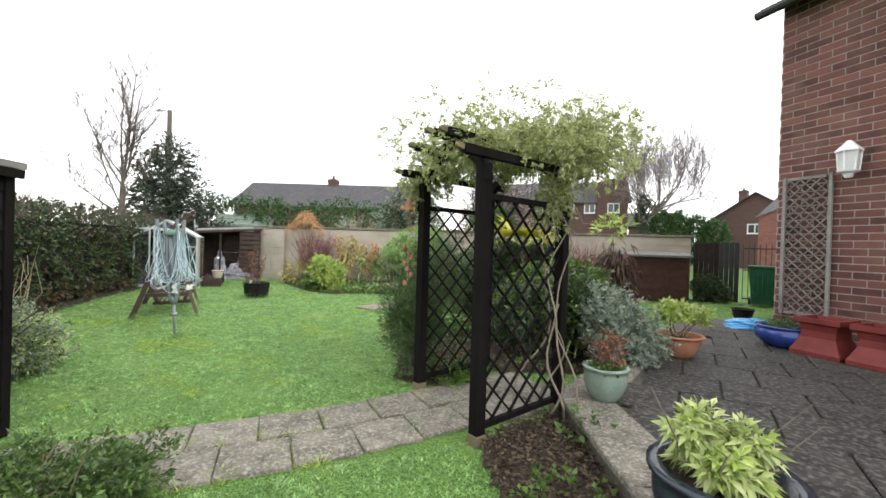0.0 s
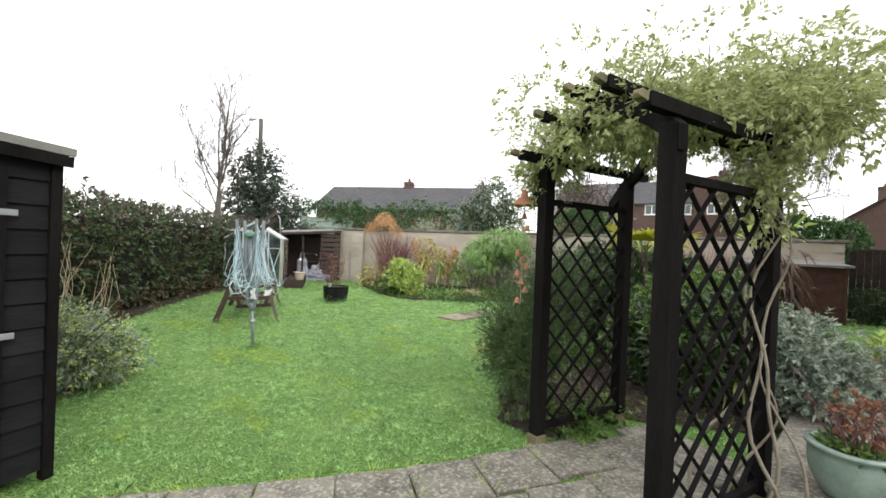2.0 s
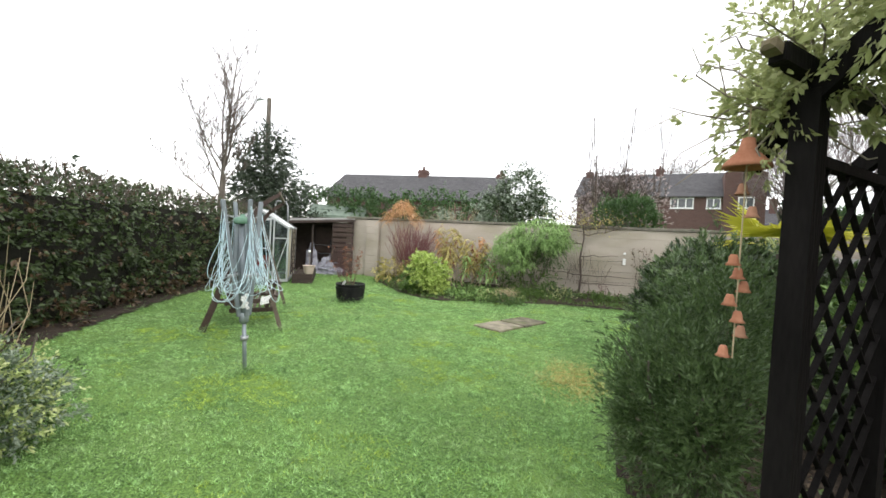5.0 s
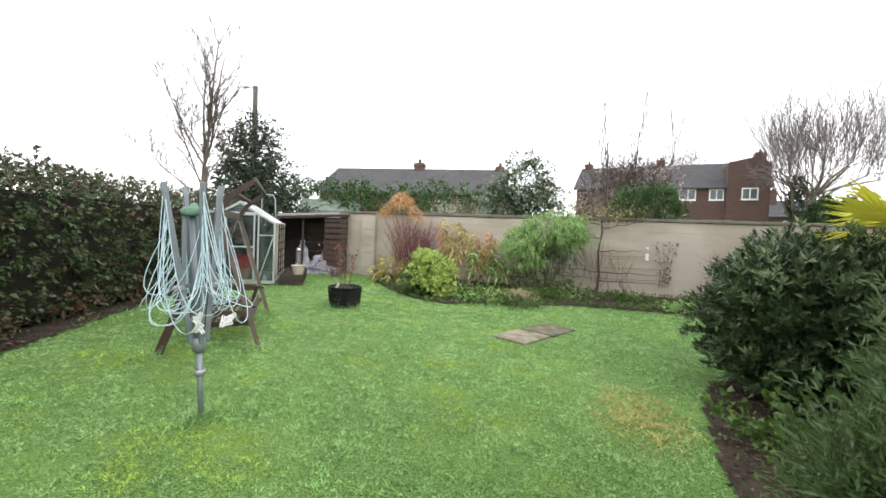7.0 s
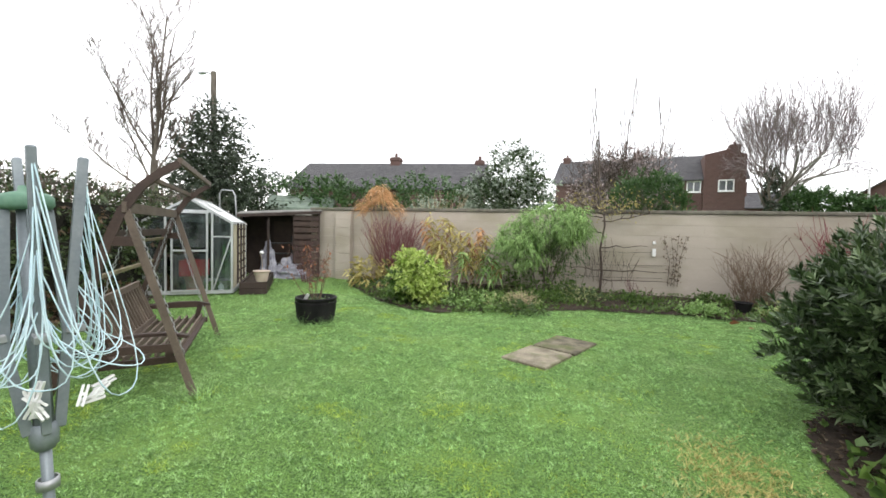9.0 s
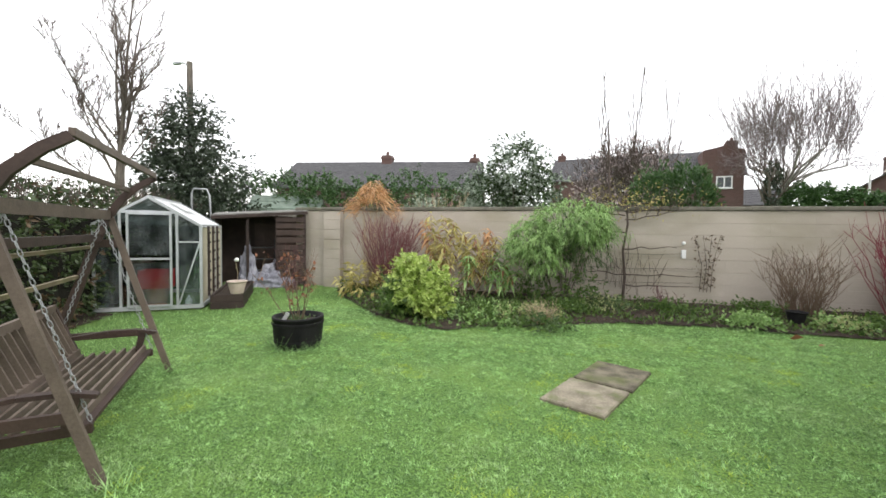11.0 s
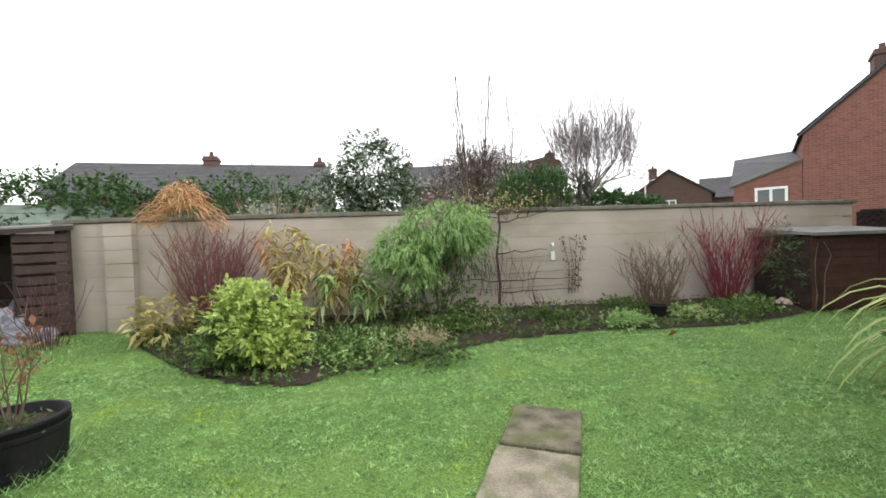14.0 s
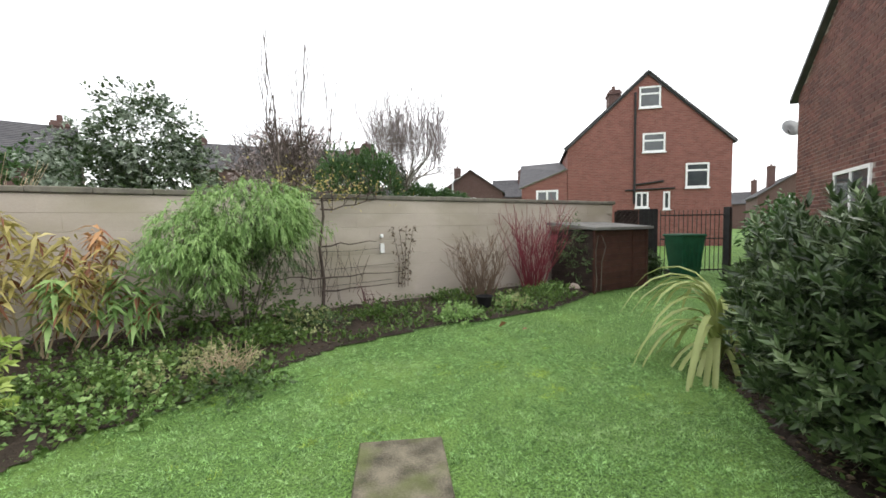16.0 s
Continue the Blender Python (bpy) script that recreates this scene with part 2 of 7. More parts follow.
M_TANSTEM = mat("tan_dry_stem", (0.26, 0.20, 0.12), (0.50, 0.41, 0.27), scale=5, rough=0.8, bump=0, fine=40, island=0.6)
M_WIREGREEN = mat("vine_stem", (0.15, 0.125, 0.095), (0.30, 0.26, 0.20), scale=9, rough=0.85, bump=0.4, fine=50)
M_METALBLACK = mat("black_iron", (0.01, 0.01, 0.01), (0.03, 0.03, 0.03), scale=9, rough=0.5, bump=0.1)
M_GALV = mat("galvanised_steel", (0.30, 0.31, 0.32), (0.45, 0.46, 0.47), scale=9, rough=0.5, bump=0.1, metal=0.6)
L_HEDGE = leaf_mat("hedge_leaf", (0.012, 0.025, 0.008), (0.088, 0.125, 0.046), tr=0.12, rough=0.42, spec=0.35)
L_HEDGEBROWN = leaf_mat("hedge_brown_leaf", (0.055, 0.035, 0.02), (0.15, 0.10, 0.055), tr=0.15)
L_DARK = leaf_mat("dark_evergreen_leaf", (0.009, 0.022, 0.008), (0.088, 0.138, 0.05), rough=0.34, spec=0.45, tr=0.15)
L_GLOSS = leaf_mat("glossy_laurel_leaf", (0.05, 0.10, 0.035), (0.26, 0.33, 0.17), rough=0.3, spec=0.5, tr=0.15)
L_LIME = leaf_mat("lime_variegated_leaf", (0.20, 0.32, 0.035), (0.58, 0.68, 0.22))
L_BAMBOO = leaf_mat("fresh_willow_leaf", (0.10, 0.21, 0.05), (0.42, 0.60, 0.22))
L_YELLOW = leaf_mat("yellowing_leaf", (0.25, 0.22, 0.05), (0.58, 0.50, 0.20))
L_ORANGE = leaf_mat("orange_autumn_leaf", (0.42, 0.20, 0.07), (0.66, 0.42, 0.22))
L_CLIMBER = leaf_mat("pale_climber_leaf", (0.19, 0.23, 0.07), (0.62, 0.65, 0.34), tr=0.5)
L_GREY = leaf_mat("grey_green_leaf", (0.075, 0.12, 0.07), (0.47, 0.53, 0.43))
L_CREAM = leaf_mat("cream_edged_leaf", (0.26, 0.36, 0.08), (0.62, 0.66, 0.34))
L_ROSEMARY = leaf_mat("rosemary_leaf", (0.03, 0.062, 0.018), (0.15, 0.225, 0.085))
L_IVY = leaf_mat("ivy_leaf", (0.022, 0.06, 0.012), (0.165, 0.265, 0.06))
L_PALM = leaf_mat("yellow_palm_leaf", (0.38, 0.42, 0.03), (0.62, 0.58, 0.08))
L_STRAP = leaf_mat("pale_strap_leaf", (0.20, 0.28, 0.06), (0.48, 0.50, 0.22))
L_CONIFER = leaf_mat("conifer_spray", (0.025, 0.065, 0.02), (0.09, 0.17, 0.05), tr=0.1)
L_FARDARK = leaf_mat("far_dark_leaf", (0.022, 0.032, 0.022), (0.075, 0.10, 0.062), tr=0.1)
L_PURPLE = leaf_mat("purple_brown_leaf", (0.20, 0.155, 0.15), (0.52, 0.43, 0.42), tr=0.2)
L_BROWNDEAD = leaf_mat("dead_brown_frond", (0.035, 0.02, 0.014), (0.13, 0.075, 0.05), tr=0.1)
M_PLUMSTEM = mat("plum_brown_stem", (0.075, 0.03, 0.034), (0.27, 0.115, 0.115), scale=5, rough=0.6, bump=0, fine=40, island=0.6)
L_RUST = leaf_mat("rusty_leaf", (0.13, 0.045, 0.028), (0.36, 0.16, 0.085))

# ---- mesh helpers ----


class Mesh:
    """Collects vertices and faces for one mesh."""

    def __init__(self):
        self.v, self.f = [], []

    def add(self, verts, faces, m=None):
        o = len(self.v)
        self.v += [tuple(m @ Vector(p)) for p in verts] if m is not None else [tuple(p) for p in verts]
        self.f += [tuple(i + o for i in f) for f in faces]
        return self

    def box(self, x0, x1, y0, y1, z0, z1, m=None, bev=0.0):
        """A block, with its long edges chamfered by bev."""
        if not bev:
            v = [(x, y, z) for z in (z0, z1) for y in (y0, y1) for x in (x0, x1)]
            return self.add(v, [(0, 2, 3, 1), (4, 5, 7, 6), (0, 1, 5, 4), (2, 6, 7, 3), (0, 4, 6, 2), (1, 3, 7, 5)], m)
        b = bev
        v = []
        for z, k in ((z0, b), (z0 + b, 0), (z1 - b, 0), (z1, b)):
            v += [(x0 + k, y0 + k, z), (x1 - k, y0 + k, z), (x1 - k, y1 - k, z), (x0 + k, y1 - k, z)]
        f = [(3, 2, 1, 0), (12, 13, 14, 15)]
        for r in range(3):
            for i in range(4):
                j = (i + 1) % 4
                f.append((r * 4 + i, r * 4 + j, r * 4 + 4 + j, r * 4 + 4 + i))
        return self.add(v, f, m)

    def beam(self, a, b, w, h, bev=0.004):
        """A squared bar from a to b."""
        a, b = Vector(a), Vector(b)
        d = b - a
        return self.box(-w / 2, w / 2, -h / 2, h / 2, 0, d.length, Matrix.Translation(a) @ d.to_track_quat("Z", "Y").to_matrix().to_4x4(), bev)

    def tube(self, pts, radii, sides=6, cap=True):
        """A round bar through points, with a radius at each."""
        pts = [Vector(p) for p in pts]
        if not hasattr(radii, "__len__"):
            radii = [radii] * len(pts)
        o = len(self.v)
        side = None
        for i, p in enumerate(pts):
            t = (pts[min(i + 1, len(pts) - 1)] - pts[max(i - 1, 0)]).normalized()
            if side is None:
                side = t.orthogonal().normalized()
            else:
                side = (side - t * side.dot(t))
                side = side.normalized() if side.length > 1e-6 else t.orthogonal().normalized()
            up = t.cross(side)
            for k in range(sides):
                a = 2 * math.pi * k / sides
                self.v.append(tuple(p + radii[i] * (math.cos(a) * side + math.sin(a) * up)))
        for i in range(len(pts) - 1):
            for k in range(sides):
                j = (k + 1) % sides
                self.f.append((o + i * sides + k, o + i * sides + j, o + (i + 1) * sides + j, o + (i + 1) * sides + k))
        if cap:
            self.f.append(tuple(o + k for k in reversed(range(sides))))
            self.f.append(tuple(o + (len(pts) - 1) * sides + k for k in range(sides)))
        return self

    def lathe(self, profile, sides=24, m=None, squash=1.0):
        """A turned shape from (radius, height) pairs."""
        v, f = [], []
        for r, z in profile:
            v += [(r * math.cos(2 * math.pi * k / sides), squash * r * math.sin(2 * math.pi * k / sides), z) for k in range(sides)]
        for i in range(len(profile) - 1):
            for k in range(sides):
                j = (k + 1) % sides
                f.append((i * sides + k, i * sides + j, (i + 1) * sides + j, (i + 1) * sides + k))
        return self.add(v, f, m)

    def data(self, name, material, smooth=False):
        me = bpy.data.meshes.new(name)
        me.from_pydata(self.v, [], self.f)
        me.materials.append(material)
        if smooth:
            me.shade_smooth()
        me.update()
        return me


def part(name, mesh, material, parent=None, label="", smooth=False):
    ob = new(name, mesh.data(name, material, smooth) if isinstance(mesh, Mesh) else mesh)
    if parent is not None:
        ob.parent = parent
    return tagged(ob, label)


def thing(name, label, category, at=(0, 0, 0), turn=0.0, group="", kind=""):
    """An empty at a thing's base, that its parts hang on."""
    ob = new(name)
    ob.empty_display_size = 0.1
    ob.matrix_basis = pose(*at, 0, 0, turn)
    return tagged(ob, label, category, group, kind)


def arrays_mesh(name, v, f, material):
    """A mesh from arrays: vertices n x 3, faces m x k."""
    me = bpy.data.meshes.new(name)
    k = f.shape[1]
    me.vertices.add(len(v))
    me.vertices.foreach_set("co", np.ascontiguousarray(v, np.float32).ravel())
    me.loops.add(f.size)
    me.loops.foreach_set("vertex_index", np.ascontiguousarray(f, np.int32).ravel())
    me.polygons.add(len(f))
    me.polygons.foreach_set("loop_start", np.arange(0, f.size, k, dtype=np.int32))
    me.materials.append(material)
    me.update(calc_edges=True)
    return me


def units(rng, n):
    d = rng.normal(size=(n, 3))
    return d / np.linalg.norm(d, axis=1, keepdims=True)


def leaves_at(name, pts, aim, length, width, material, rng, fold=0.25, droop=0.0, vary=0.35, face=None):
    """One pointed, folded leaf (four triangles) at each point, growing along aim, its upper side towards face."""
    n = len(pts)
    aim = aim / (np.linalg.norm(aim, axis=1, keepdims=True) + 1e-9)
    side = np.cross(aim, units(rng, n) if face is None else face + 0.25 * units(rng, n))
    side /= np.linalg.norm(side, axis=1, keepdims=True) + 1e-9
    nor = np.cross(side, aim)
    ln = (length * (1 - vary + 2 * vary * rng.random(n)))[:, None]
    wd = ln * width / length
    down = np.array([0, 0, -1.0]) * droop * ln
    mid = pts + aim * ln * 0.45 + down * 0.25
    tip = pts + aim * ln + down
    v = np.stack([pts, mid + side * wd / 2 + nor * wd * fold, mid, mid - side * wd / 2 + nor * wd * fold, tip], 1).reshape(-1, 3)
    o = (np.arange(n) * 5)[:, None]
    f = np.concatenate([o + [0, 1, 2], o + [0, 2, 3], o + [1, 4, 2], o + [2, 4, 3]], 1).reshape(-1, 3)
    return arrays_mesh(name, v, f, material)


def crown_points(rng, n, blobs, shell=0.75, lump=0.25):
    """Points and outward ways in the outer part of lumpy ellipsoids (x, y, z, rx, ry, rz)."""
    blobs = np.array(blobs, float)
    vol = (blobs[:, 3] * blobs[:, 4] * blobs[:, 5]) ** 0.67
    which = rng.choice(len(blobs), n, p=vol / vol.sum())
    d = units(rng, n)
    lumps = units(rng, 40)
    height = 1 + lump * (np.maximum(0, (d @ lumps.T)) ** 12 * (0.4 + 0.6 * rng.random(40))).max(1) - lump * 0.5
    r = (shell + (1 - shell) * rng.random(n)) ** 1.0 * height
    b = blobs[which]
    return b[:, :3] + d * r[:, None] * b[:, 3:6], d


def foliage(name, blobs, n, length, width, material, parent, seed, shell=0.7, lump=0.35, up=0.3, droop=0.2, spread=0.9, floor=0.02, label="", fold=0.25, spray=7):
    """A crown of many single leaves, set in sprays of about seven at the ends of unseen twigs."""
    rng = np.random.default_rng(seed)
    k = max(1, n // spray)
    c, d = crown_points(rng, k, blobs, shell, lump)
    way = d + 0.55 * units(rng, k) + np.array([0, 0, up])
    way /= np.linalg.norm(way, axis=1, keepdims=True)
    p, w = np.repeat(c, spray, 0), np.repeat(way, spray, 0)
    p = p + w * (length * 1.6 * rng.random(len(p)))[:, None] + rng.normal(size=p.shape) * length * 0.22
    keep = p[:, 2] > floor
    p, w = p[keep], w[keep]
    aim = w + spread * units(rng, len(p))
    return part(name, leaves_at(name, p, aim, length, width, material, rng, fold, droop), None, parent, label)


def whorls(name, blobs, n, length, width, material, parent, seed, per=9, shell=0.6, lump=0.3, up=0.5, wide=1.0, droop=0.15, floor=0.03, fold=0.2, label=""):
    """Shoots that each end in a whorl of leaves spreading round the shoot's tip."""
    rng = np.random.default_rng(seed)
    k = max(1, n // per)
    c, d = crown_points(rng, k, blobs, shell, lump)
    axis = d + 0.45 * units(rng, k) + np.array([0, 0, up])
    axis /= np.linalg.norm(axis, axis=1, keepdims=True)
    e1 = np.cross(axis, units(rng, k))
    e1 /= np.linalg.norm(e1, axis=1, keepdims=True)
    e2 = np.cross(axis, e1)
    a = (np.arange(per) * 2.4)[None, :] + rng.random((k, 1)) * 6.283 + 0.3 * rng.normal(size=(k, per))
    th = wide * (0.45 + 0.75 * np.linspace(0, 1, per)[None, :] + 0.15 * rng.normal(size=(k, per)))
    aim = axis[:, None] * np.cos(th)[..., None] + (e1[:, None] * np.cos(a)[..., None] + e2[:, None] * np.sin(a)[..., None]) * np.sin(th)[..., None]
    p = c[:, None] - axis[:, None] * (length * 0.7 * np.linspace(0, 1, per))[None, :, None]
    p, aim, up_way = p.reshape(-1, 3), aim.reshape(-1, 3), np.repeat(axis, per, 0)
    keep = p[:, 2] > floor
    return part(name, leaves_at(name, p[keep], aim[keep], length, width, material, rng, fold, droop, 0.3, up_way[keep]), None, parent, label)


def hanging(name, blobs, n, length, width, material, parent, seed, run=0.3, per=14, shell=0.5, lump=0.5, fall=0.9, floor=0.05, label=""):
    """Drooping twigs, with leaves set all along each of them."""
    rng = np.random.default_rng(seed)
    k = max(1, n // per)
    c, d = crown_points(rng, k, blobs, shell, lump)
    out = d * [1, 1, 0.5] + 0.4 * units(rng, k) + np.array([0, 0, 0.25])
    t = np.linspace(0.05, 1, per)[None, :, None]
    ln = (run * (0.6 + 0.6 * rng.random(k)))[:, None, None]
    p = c[:, None] + out[:, None] * t * ln + np.array([0, 0, -1.0]) * fall * t * t * ln
    way = out[:, None] + np.array([0, 0, -2.0]) * fall * t
    way = way / np.linalg.norm(way, axis=2, keepdims=True)
    aim = (way + 0.75 * units(rng, k * per).reshape(k, per, 3)).reshape(-1, 3)
    p = p.reshape(-1, 3)
    keep = p[:, 2] > floor
    face = np.tile(np.array([0, 0, 1.0]), (keep.sum(), 1)) + 0.5 * units(rng, int(keep.sum()))
    return part(name, leaves_at(name, p[keep], aim[keep], length, width, material, rng, 0.2, 0.35, 0.3, face), None, parent, label)


def branch_tree(rng, base, way, length, radius, depth, spread=0.55, kids=3, up=0.15, shrink=0.68, wiggle=0.12, first=0.35, out=None):
    """Branches as (points, radii, level), limb by limb."""
    out = [] if out is None else out
    pts, p, d = [Vector(base)], Vector(base), Vector(way).normalized()
    steps = 5
    for i in range(steps):
        d = (d + wiggle * Vector(rng.normal(size=3)) + Vector((0, 0, up * 0.3))).normalized()
        p = p + d * length / steps
        pts.append(p.copy())
    end = 0.35 if depth else 0.25
    out.append((pts, [radius * (1 - (1 - end) * i / steps) for i in range(steps + 1)], depth))
    if depth:
        for k in range(kids):
            f = first + (1 - first) * (k + 0.5 + 0.4 * (rng.random() - 0.5)) / kids
            i = min(int(f * steps), steps - 1)
            q = pts[i].lerp(pts[i + 1], f * steps - i)
            side = Vector(rng.normal(size=3))
            side = (side - d * side.dot(d)).normalized()
            w = (d * (1 - spread) + side * spread + Vector((0, 0, up))).normalized()
            branch_tree(rng, q, w, length * shrink * (1.1 - 0.4 * (f - first)), radius * (1 - 0.65 * f) * 0.62, depth - 1, spread, kids, up, shrink, wiggle, 0.15, out)
    return out


def tree_meshes(branches, thick=2, least=0.004):
    """Trunk and limbs in one mesh, twigs in another."""
    a, b = Mesh(), Mesh()
    for pts, radii, level in branches:
        if level >= thick:
            a.tube(pts, radii, 7)
        else:
            b.tube(pts, [max(r, least) for r in radii], 3, cap=False)
    return a, b


def stems(rng, centre, n, height, spread, radius, lean=0.35, wig=0.05, sides=3, base=0.15, curve=0.0):
    """Thin canes that rise from about one place."""
    m = Mesh()
    tips = []
    for _ in range(n):
        a, r = rng.random() * 6.283, rng.random() ** 0.5
        q = Vector((centre[0] + base * r * math.cos(a), centre[1] + base * r * math.sin(a), centre[2]))
        h = height * (0.6 + 0.4 * rng.random())
        e = q + Vector((spread * r * math.cos(a), spread * r * math.sin(a), h))
        pts = []
        for i in range(5):
            t = i / 4
            w = q.lerp(e, t) + wig * t * Vector(rng.normal(size=3)) + Vector((math.cos(a), math.sin(a), 0)) * lean * spread * r * (t * t - t)
            w.z -= curve * t ** 3 * h * r
            pts.append(w)
        m.tube(pts, [radius * (1 - 0.6 * i / 4) for i in range(5)], sides, cap=False)
        tips.append(pts)
    return m, tips

# ---- ground, beds, paths ----
g = Mesh()
STEP = [-2000, -200, -60, -30] + [x * 1.0 for x in range(-20, 21)] + [30, 60, 200, 2000]
for y in STEP:
    for x in STEP:
        g.v.append((x, y, 0.0))
for j in range(len(STEP) - 1):
    for i in range(len(STEP) - 1):
        a = j * len(STEP) + i
        g.f.append((a, a + 1, a + len(STEP) + 1, a + len(STEP)))
tagged(part("ground", g, M_LAWN, smooth=True), "mown green garden lawn running out to the horizon", "lawn", kind="structure")


def inside(x, y, poly):
    odd = False
    for (x0, y0), (x1, y1) in zip(poly, poly[1:] + poly[:1]):
        if (y0 > y) != (y1 > y) and x < (x1 - x0) * (y - y0) / (y1 - y0) + x0:
            odd = not odd
    return odd


def bed(name, poly, label, rise=0.0, cell=0.09, seed=0):
    """Uneven soil inside an outline."""
    m = Mesh()
    xs, ys = [p[0] for p in poly], [p[1] for p in poly]
    index = {}

    def vert(i, j):
        if (i, j) not in index:
            x, y = min(xs) + i * cell, min(ys) + j * cell
            index[i, j] = len(m.v)
            up = rise * max(0, min(1, (y - 13.2) / 1.8))
            gap = min((Vector((x, y)) - (Vector(a) + (Vector(b) - Vector(a)) * max(0.0, min(1.0, (Vector((x, y)) - Vector(a)).dot(Vector(b) - Vector(a)) / (Vector(b) - Vector(a)).length_squared)))).length for a, b in zip(poly, poly[1:] + poly[:1]))
            k = max(0.0, min(1.0, gap / 0.25))
            m.v.append((x, y, 0.014 + k * (0.01 + up) + (0.2 + 0.8 * k) * (0.03 * noise.noise(Vector((x * 5, y * 5, seed))) + 0.02 * noise.noise(Vector((x * 14, y * 14, seed))))))
        return index[i, j]

    for j in range(int((max(ys) - min(ys)) / cell) + 1):
        for i in range(int((max(xs) - min(xs)) / cell) + 1):
            if inside(min(xs) + (i + 0.5) * cell, min(ys) + (j + 0.5) * cell, poly):
                m.f.append((vert(i, j), vert(i + 1, j), vert(i + 1, j + 1), vert(i, j + 1)))
    return tagged(part(name, m, M_SOIL, smooth=True), label, "flower bed", kind="structure")


BACK_BED = [(-7.0, 15.2), (-6.9, 14.8), (-5.9, 13.6), (-4.9, 12.6), (-4.1, 12.1), (-3.5, 11.98), (-3.1, 12.3), (-2.45, 12.55), (-1.85, 12.95), (-1.1, 13.3), (0.5, 13.55), (1.1, 13.4), (2.3, 13.4), (3.9, 13.9), (4.7, 14.6), (4.7, 15.2)]
SIDE_BED = [(0.4, 5.75), (0.05, 5.9), (-0.12, 6.6), (-0.08, 7.6), (0.0, 8.3), (0.06, 8.8), (0.24, 9.3), (0.6, 9.75), (1.2, 10.25), (1.9, 10.8), (2.5, 11.1), (3.4, 10.6), (3.5, 8.6), (2.9, 7.2), (2.0, 6.6), (0.95, 6.4)]
FRONT_BED = [(1.0, 4.8), (1.1, 4.4), (1.35, 3.8), (1.5, 3.2), (1.82, 3.2), (1.84, 4.2), (1.76, 4.9), (1.62, 5.5)]
bed("bed_back", BACK_BED, "dark leafy soil bed along the painted wall", rise=0.12)
bed("bed_side", SIDE_BED, "dark soil bed with bark and dead leaves", cell=0.045, seed=4)
bed("bed_front", FRONT_BED, "soil bed with brown leaf litter beside the patio", cell=0.06, seed=7)
bed("bed_hedge", [(-4.3, 3.6), (-5.05, 4.9), (-6.25, 6.95), (-7.6, 9.05), (-8.6, 11.2), (-9.6, 11.2), (-8.6, 9.0), (-7.2, 6.7), (-5.6, 4.0)], "bare soil under the clipped hedge", cell=0.12, seed=2)


def litter(name, poly, n, seed, z, label):
    rng = np.random.default_rng(seed)
    pts = []
    xs, ys = [p[0] for p in poly], [p[1] for p in poly]
    while len(pts) < n:
        x, y = rng.uniform(min(xs), max(xs)), rng.uniform(min(ys), max(ys))
        if inside(x, y, poly):
            pts.append((x, y, z + 0.12 * max(0, min(1, (y - 13.2) / 1.8))))
    pts = np.array(pts)
    pts[:, 2] += 0.02 * rng.random(n)
    aim = units(rng, n) * [1, 1, 0.25]
    me = leaves_at(name, pts, aim, 0.036, 0.016, M_LITTER, rng, 0.3)
    tagged(part(name, me, None), label, "dead leaves", kind="stuff")


litter("leaf_litter", FRONT_BED, 2600, 3, 0.035, "brown fallen leaves over the soil bed")
litter("leaf_litter", SIDE_BED, 6000, 4, 0.035, "brown fallen leaves and bark under the shrubs")
litter("leaf_litter", BACK_BED, 3500, 5, 0.03, "brown and yellow fallen leaves in the back bed")

# ---- boundary wall of painted blocks, with a weathered coping ----
wall = thing("wall_north", "cream painted concrete block garden wall with a mossy coping", "wall", kind="structure")
core = Mesh().box(-8.3, 6.35, 15.25, 15.43, -0.1, 1.83)
part("core", core, M_WALL, wall)
bw, bh = 0.45, 0.228
block_mesh = Mesh()
block_mesh.v = [(x, y, z) for x in (0, bw - 0.0008) for y, z in ((0.03, 0), (0.004, 0), (0, 0.004), (0, bh - 0.005), (0.004, bh - 0.001), (0.03, bh - 0.001))]
block_mesh.f = [(0, 1, 2, 3, 4, 5), (11, 10, 9, 8, 7, 6)] + [(i, 6 + i, 6 + (i + 1) % 6, (i + 1) % 6) for i in range(6)]
block = block_mesh.data("block", M_WALL)
WALL_BLOCKS = []
for row in range(8):
    x = -8.3 + (row % 2) * -bw / 2
    while x < 6.3:
        if x > -8.4 and x < 5.95:
            WALL_BLOCKS.append((x, row))
        x += bw
coping = Mesh()
x = -8.3
rngw = np.random.default_rng(11)
while x < 6.3:
    w = min(0.6, 6.4 - x)
    coping.box(x + 0.003, x + w - 0.003, 15.19 + 0.01 * rngw.random(), 15.49, 1.83, 1.9 + 0.012 * rngw.random(), bev=0.012)
    x += w
part("coping", coping, M_COPING, wall, "grey mossy concrete coping")
pier = thing("wall_pier", "cream painted block pier against the garden wall", "wall pier", kind="structure")
for row in range(8):
    part("block", Mesh().box(-7.42, -6.98, 15.08, 15.215, row * bh, (row + 1) * bh - 0.004, bev=0.006), M_WALL, pier)
part("cap", Mesh().box(-7.46, -6.94, 15.04, 15.185, 1.83, 1.9, bev=0.012), M_COPING, pier)

# ---- garden path of square concrete slabs ----
path = thing("path", "old square concrete slabs with mossy joints", "garden path", kind="structure")


def path_slab(cx, cy, w, d, turn, name="slab", material=None, z=0.0, parent=None, h=0.03):
    m = Mesh().box(-w / 2, w / 2, -d / 2, d / 2, z - 0.02, z + h, bev=0.008)
    ob = part(name, m, material or M_SLAB, parent)
    ob.matrix_local = pose(cx, cy, 0, random.uniform(-0.6, 0.6), random.uniform(-0.6, 0.6), turn + random.uniform(-1.2, 1.2))
    return ob


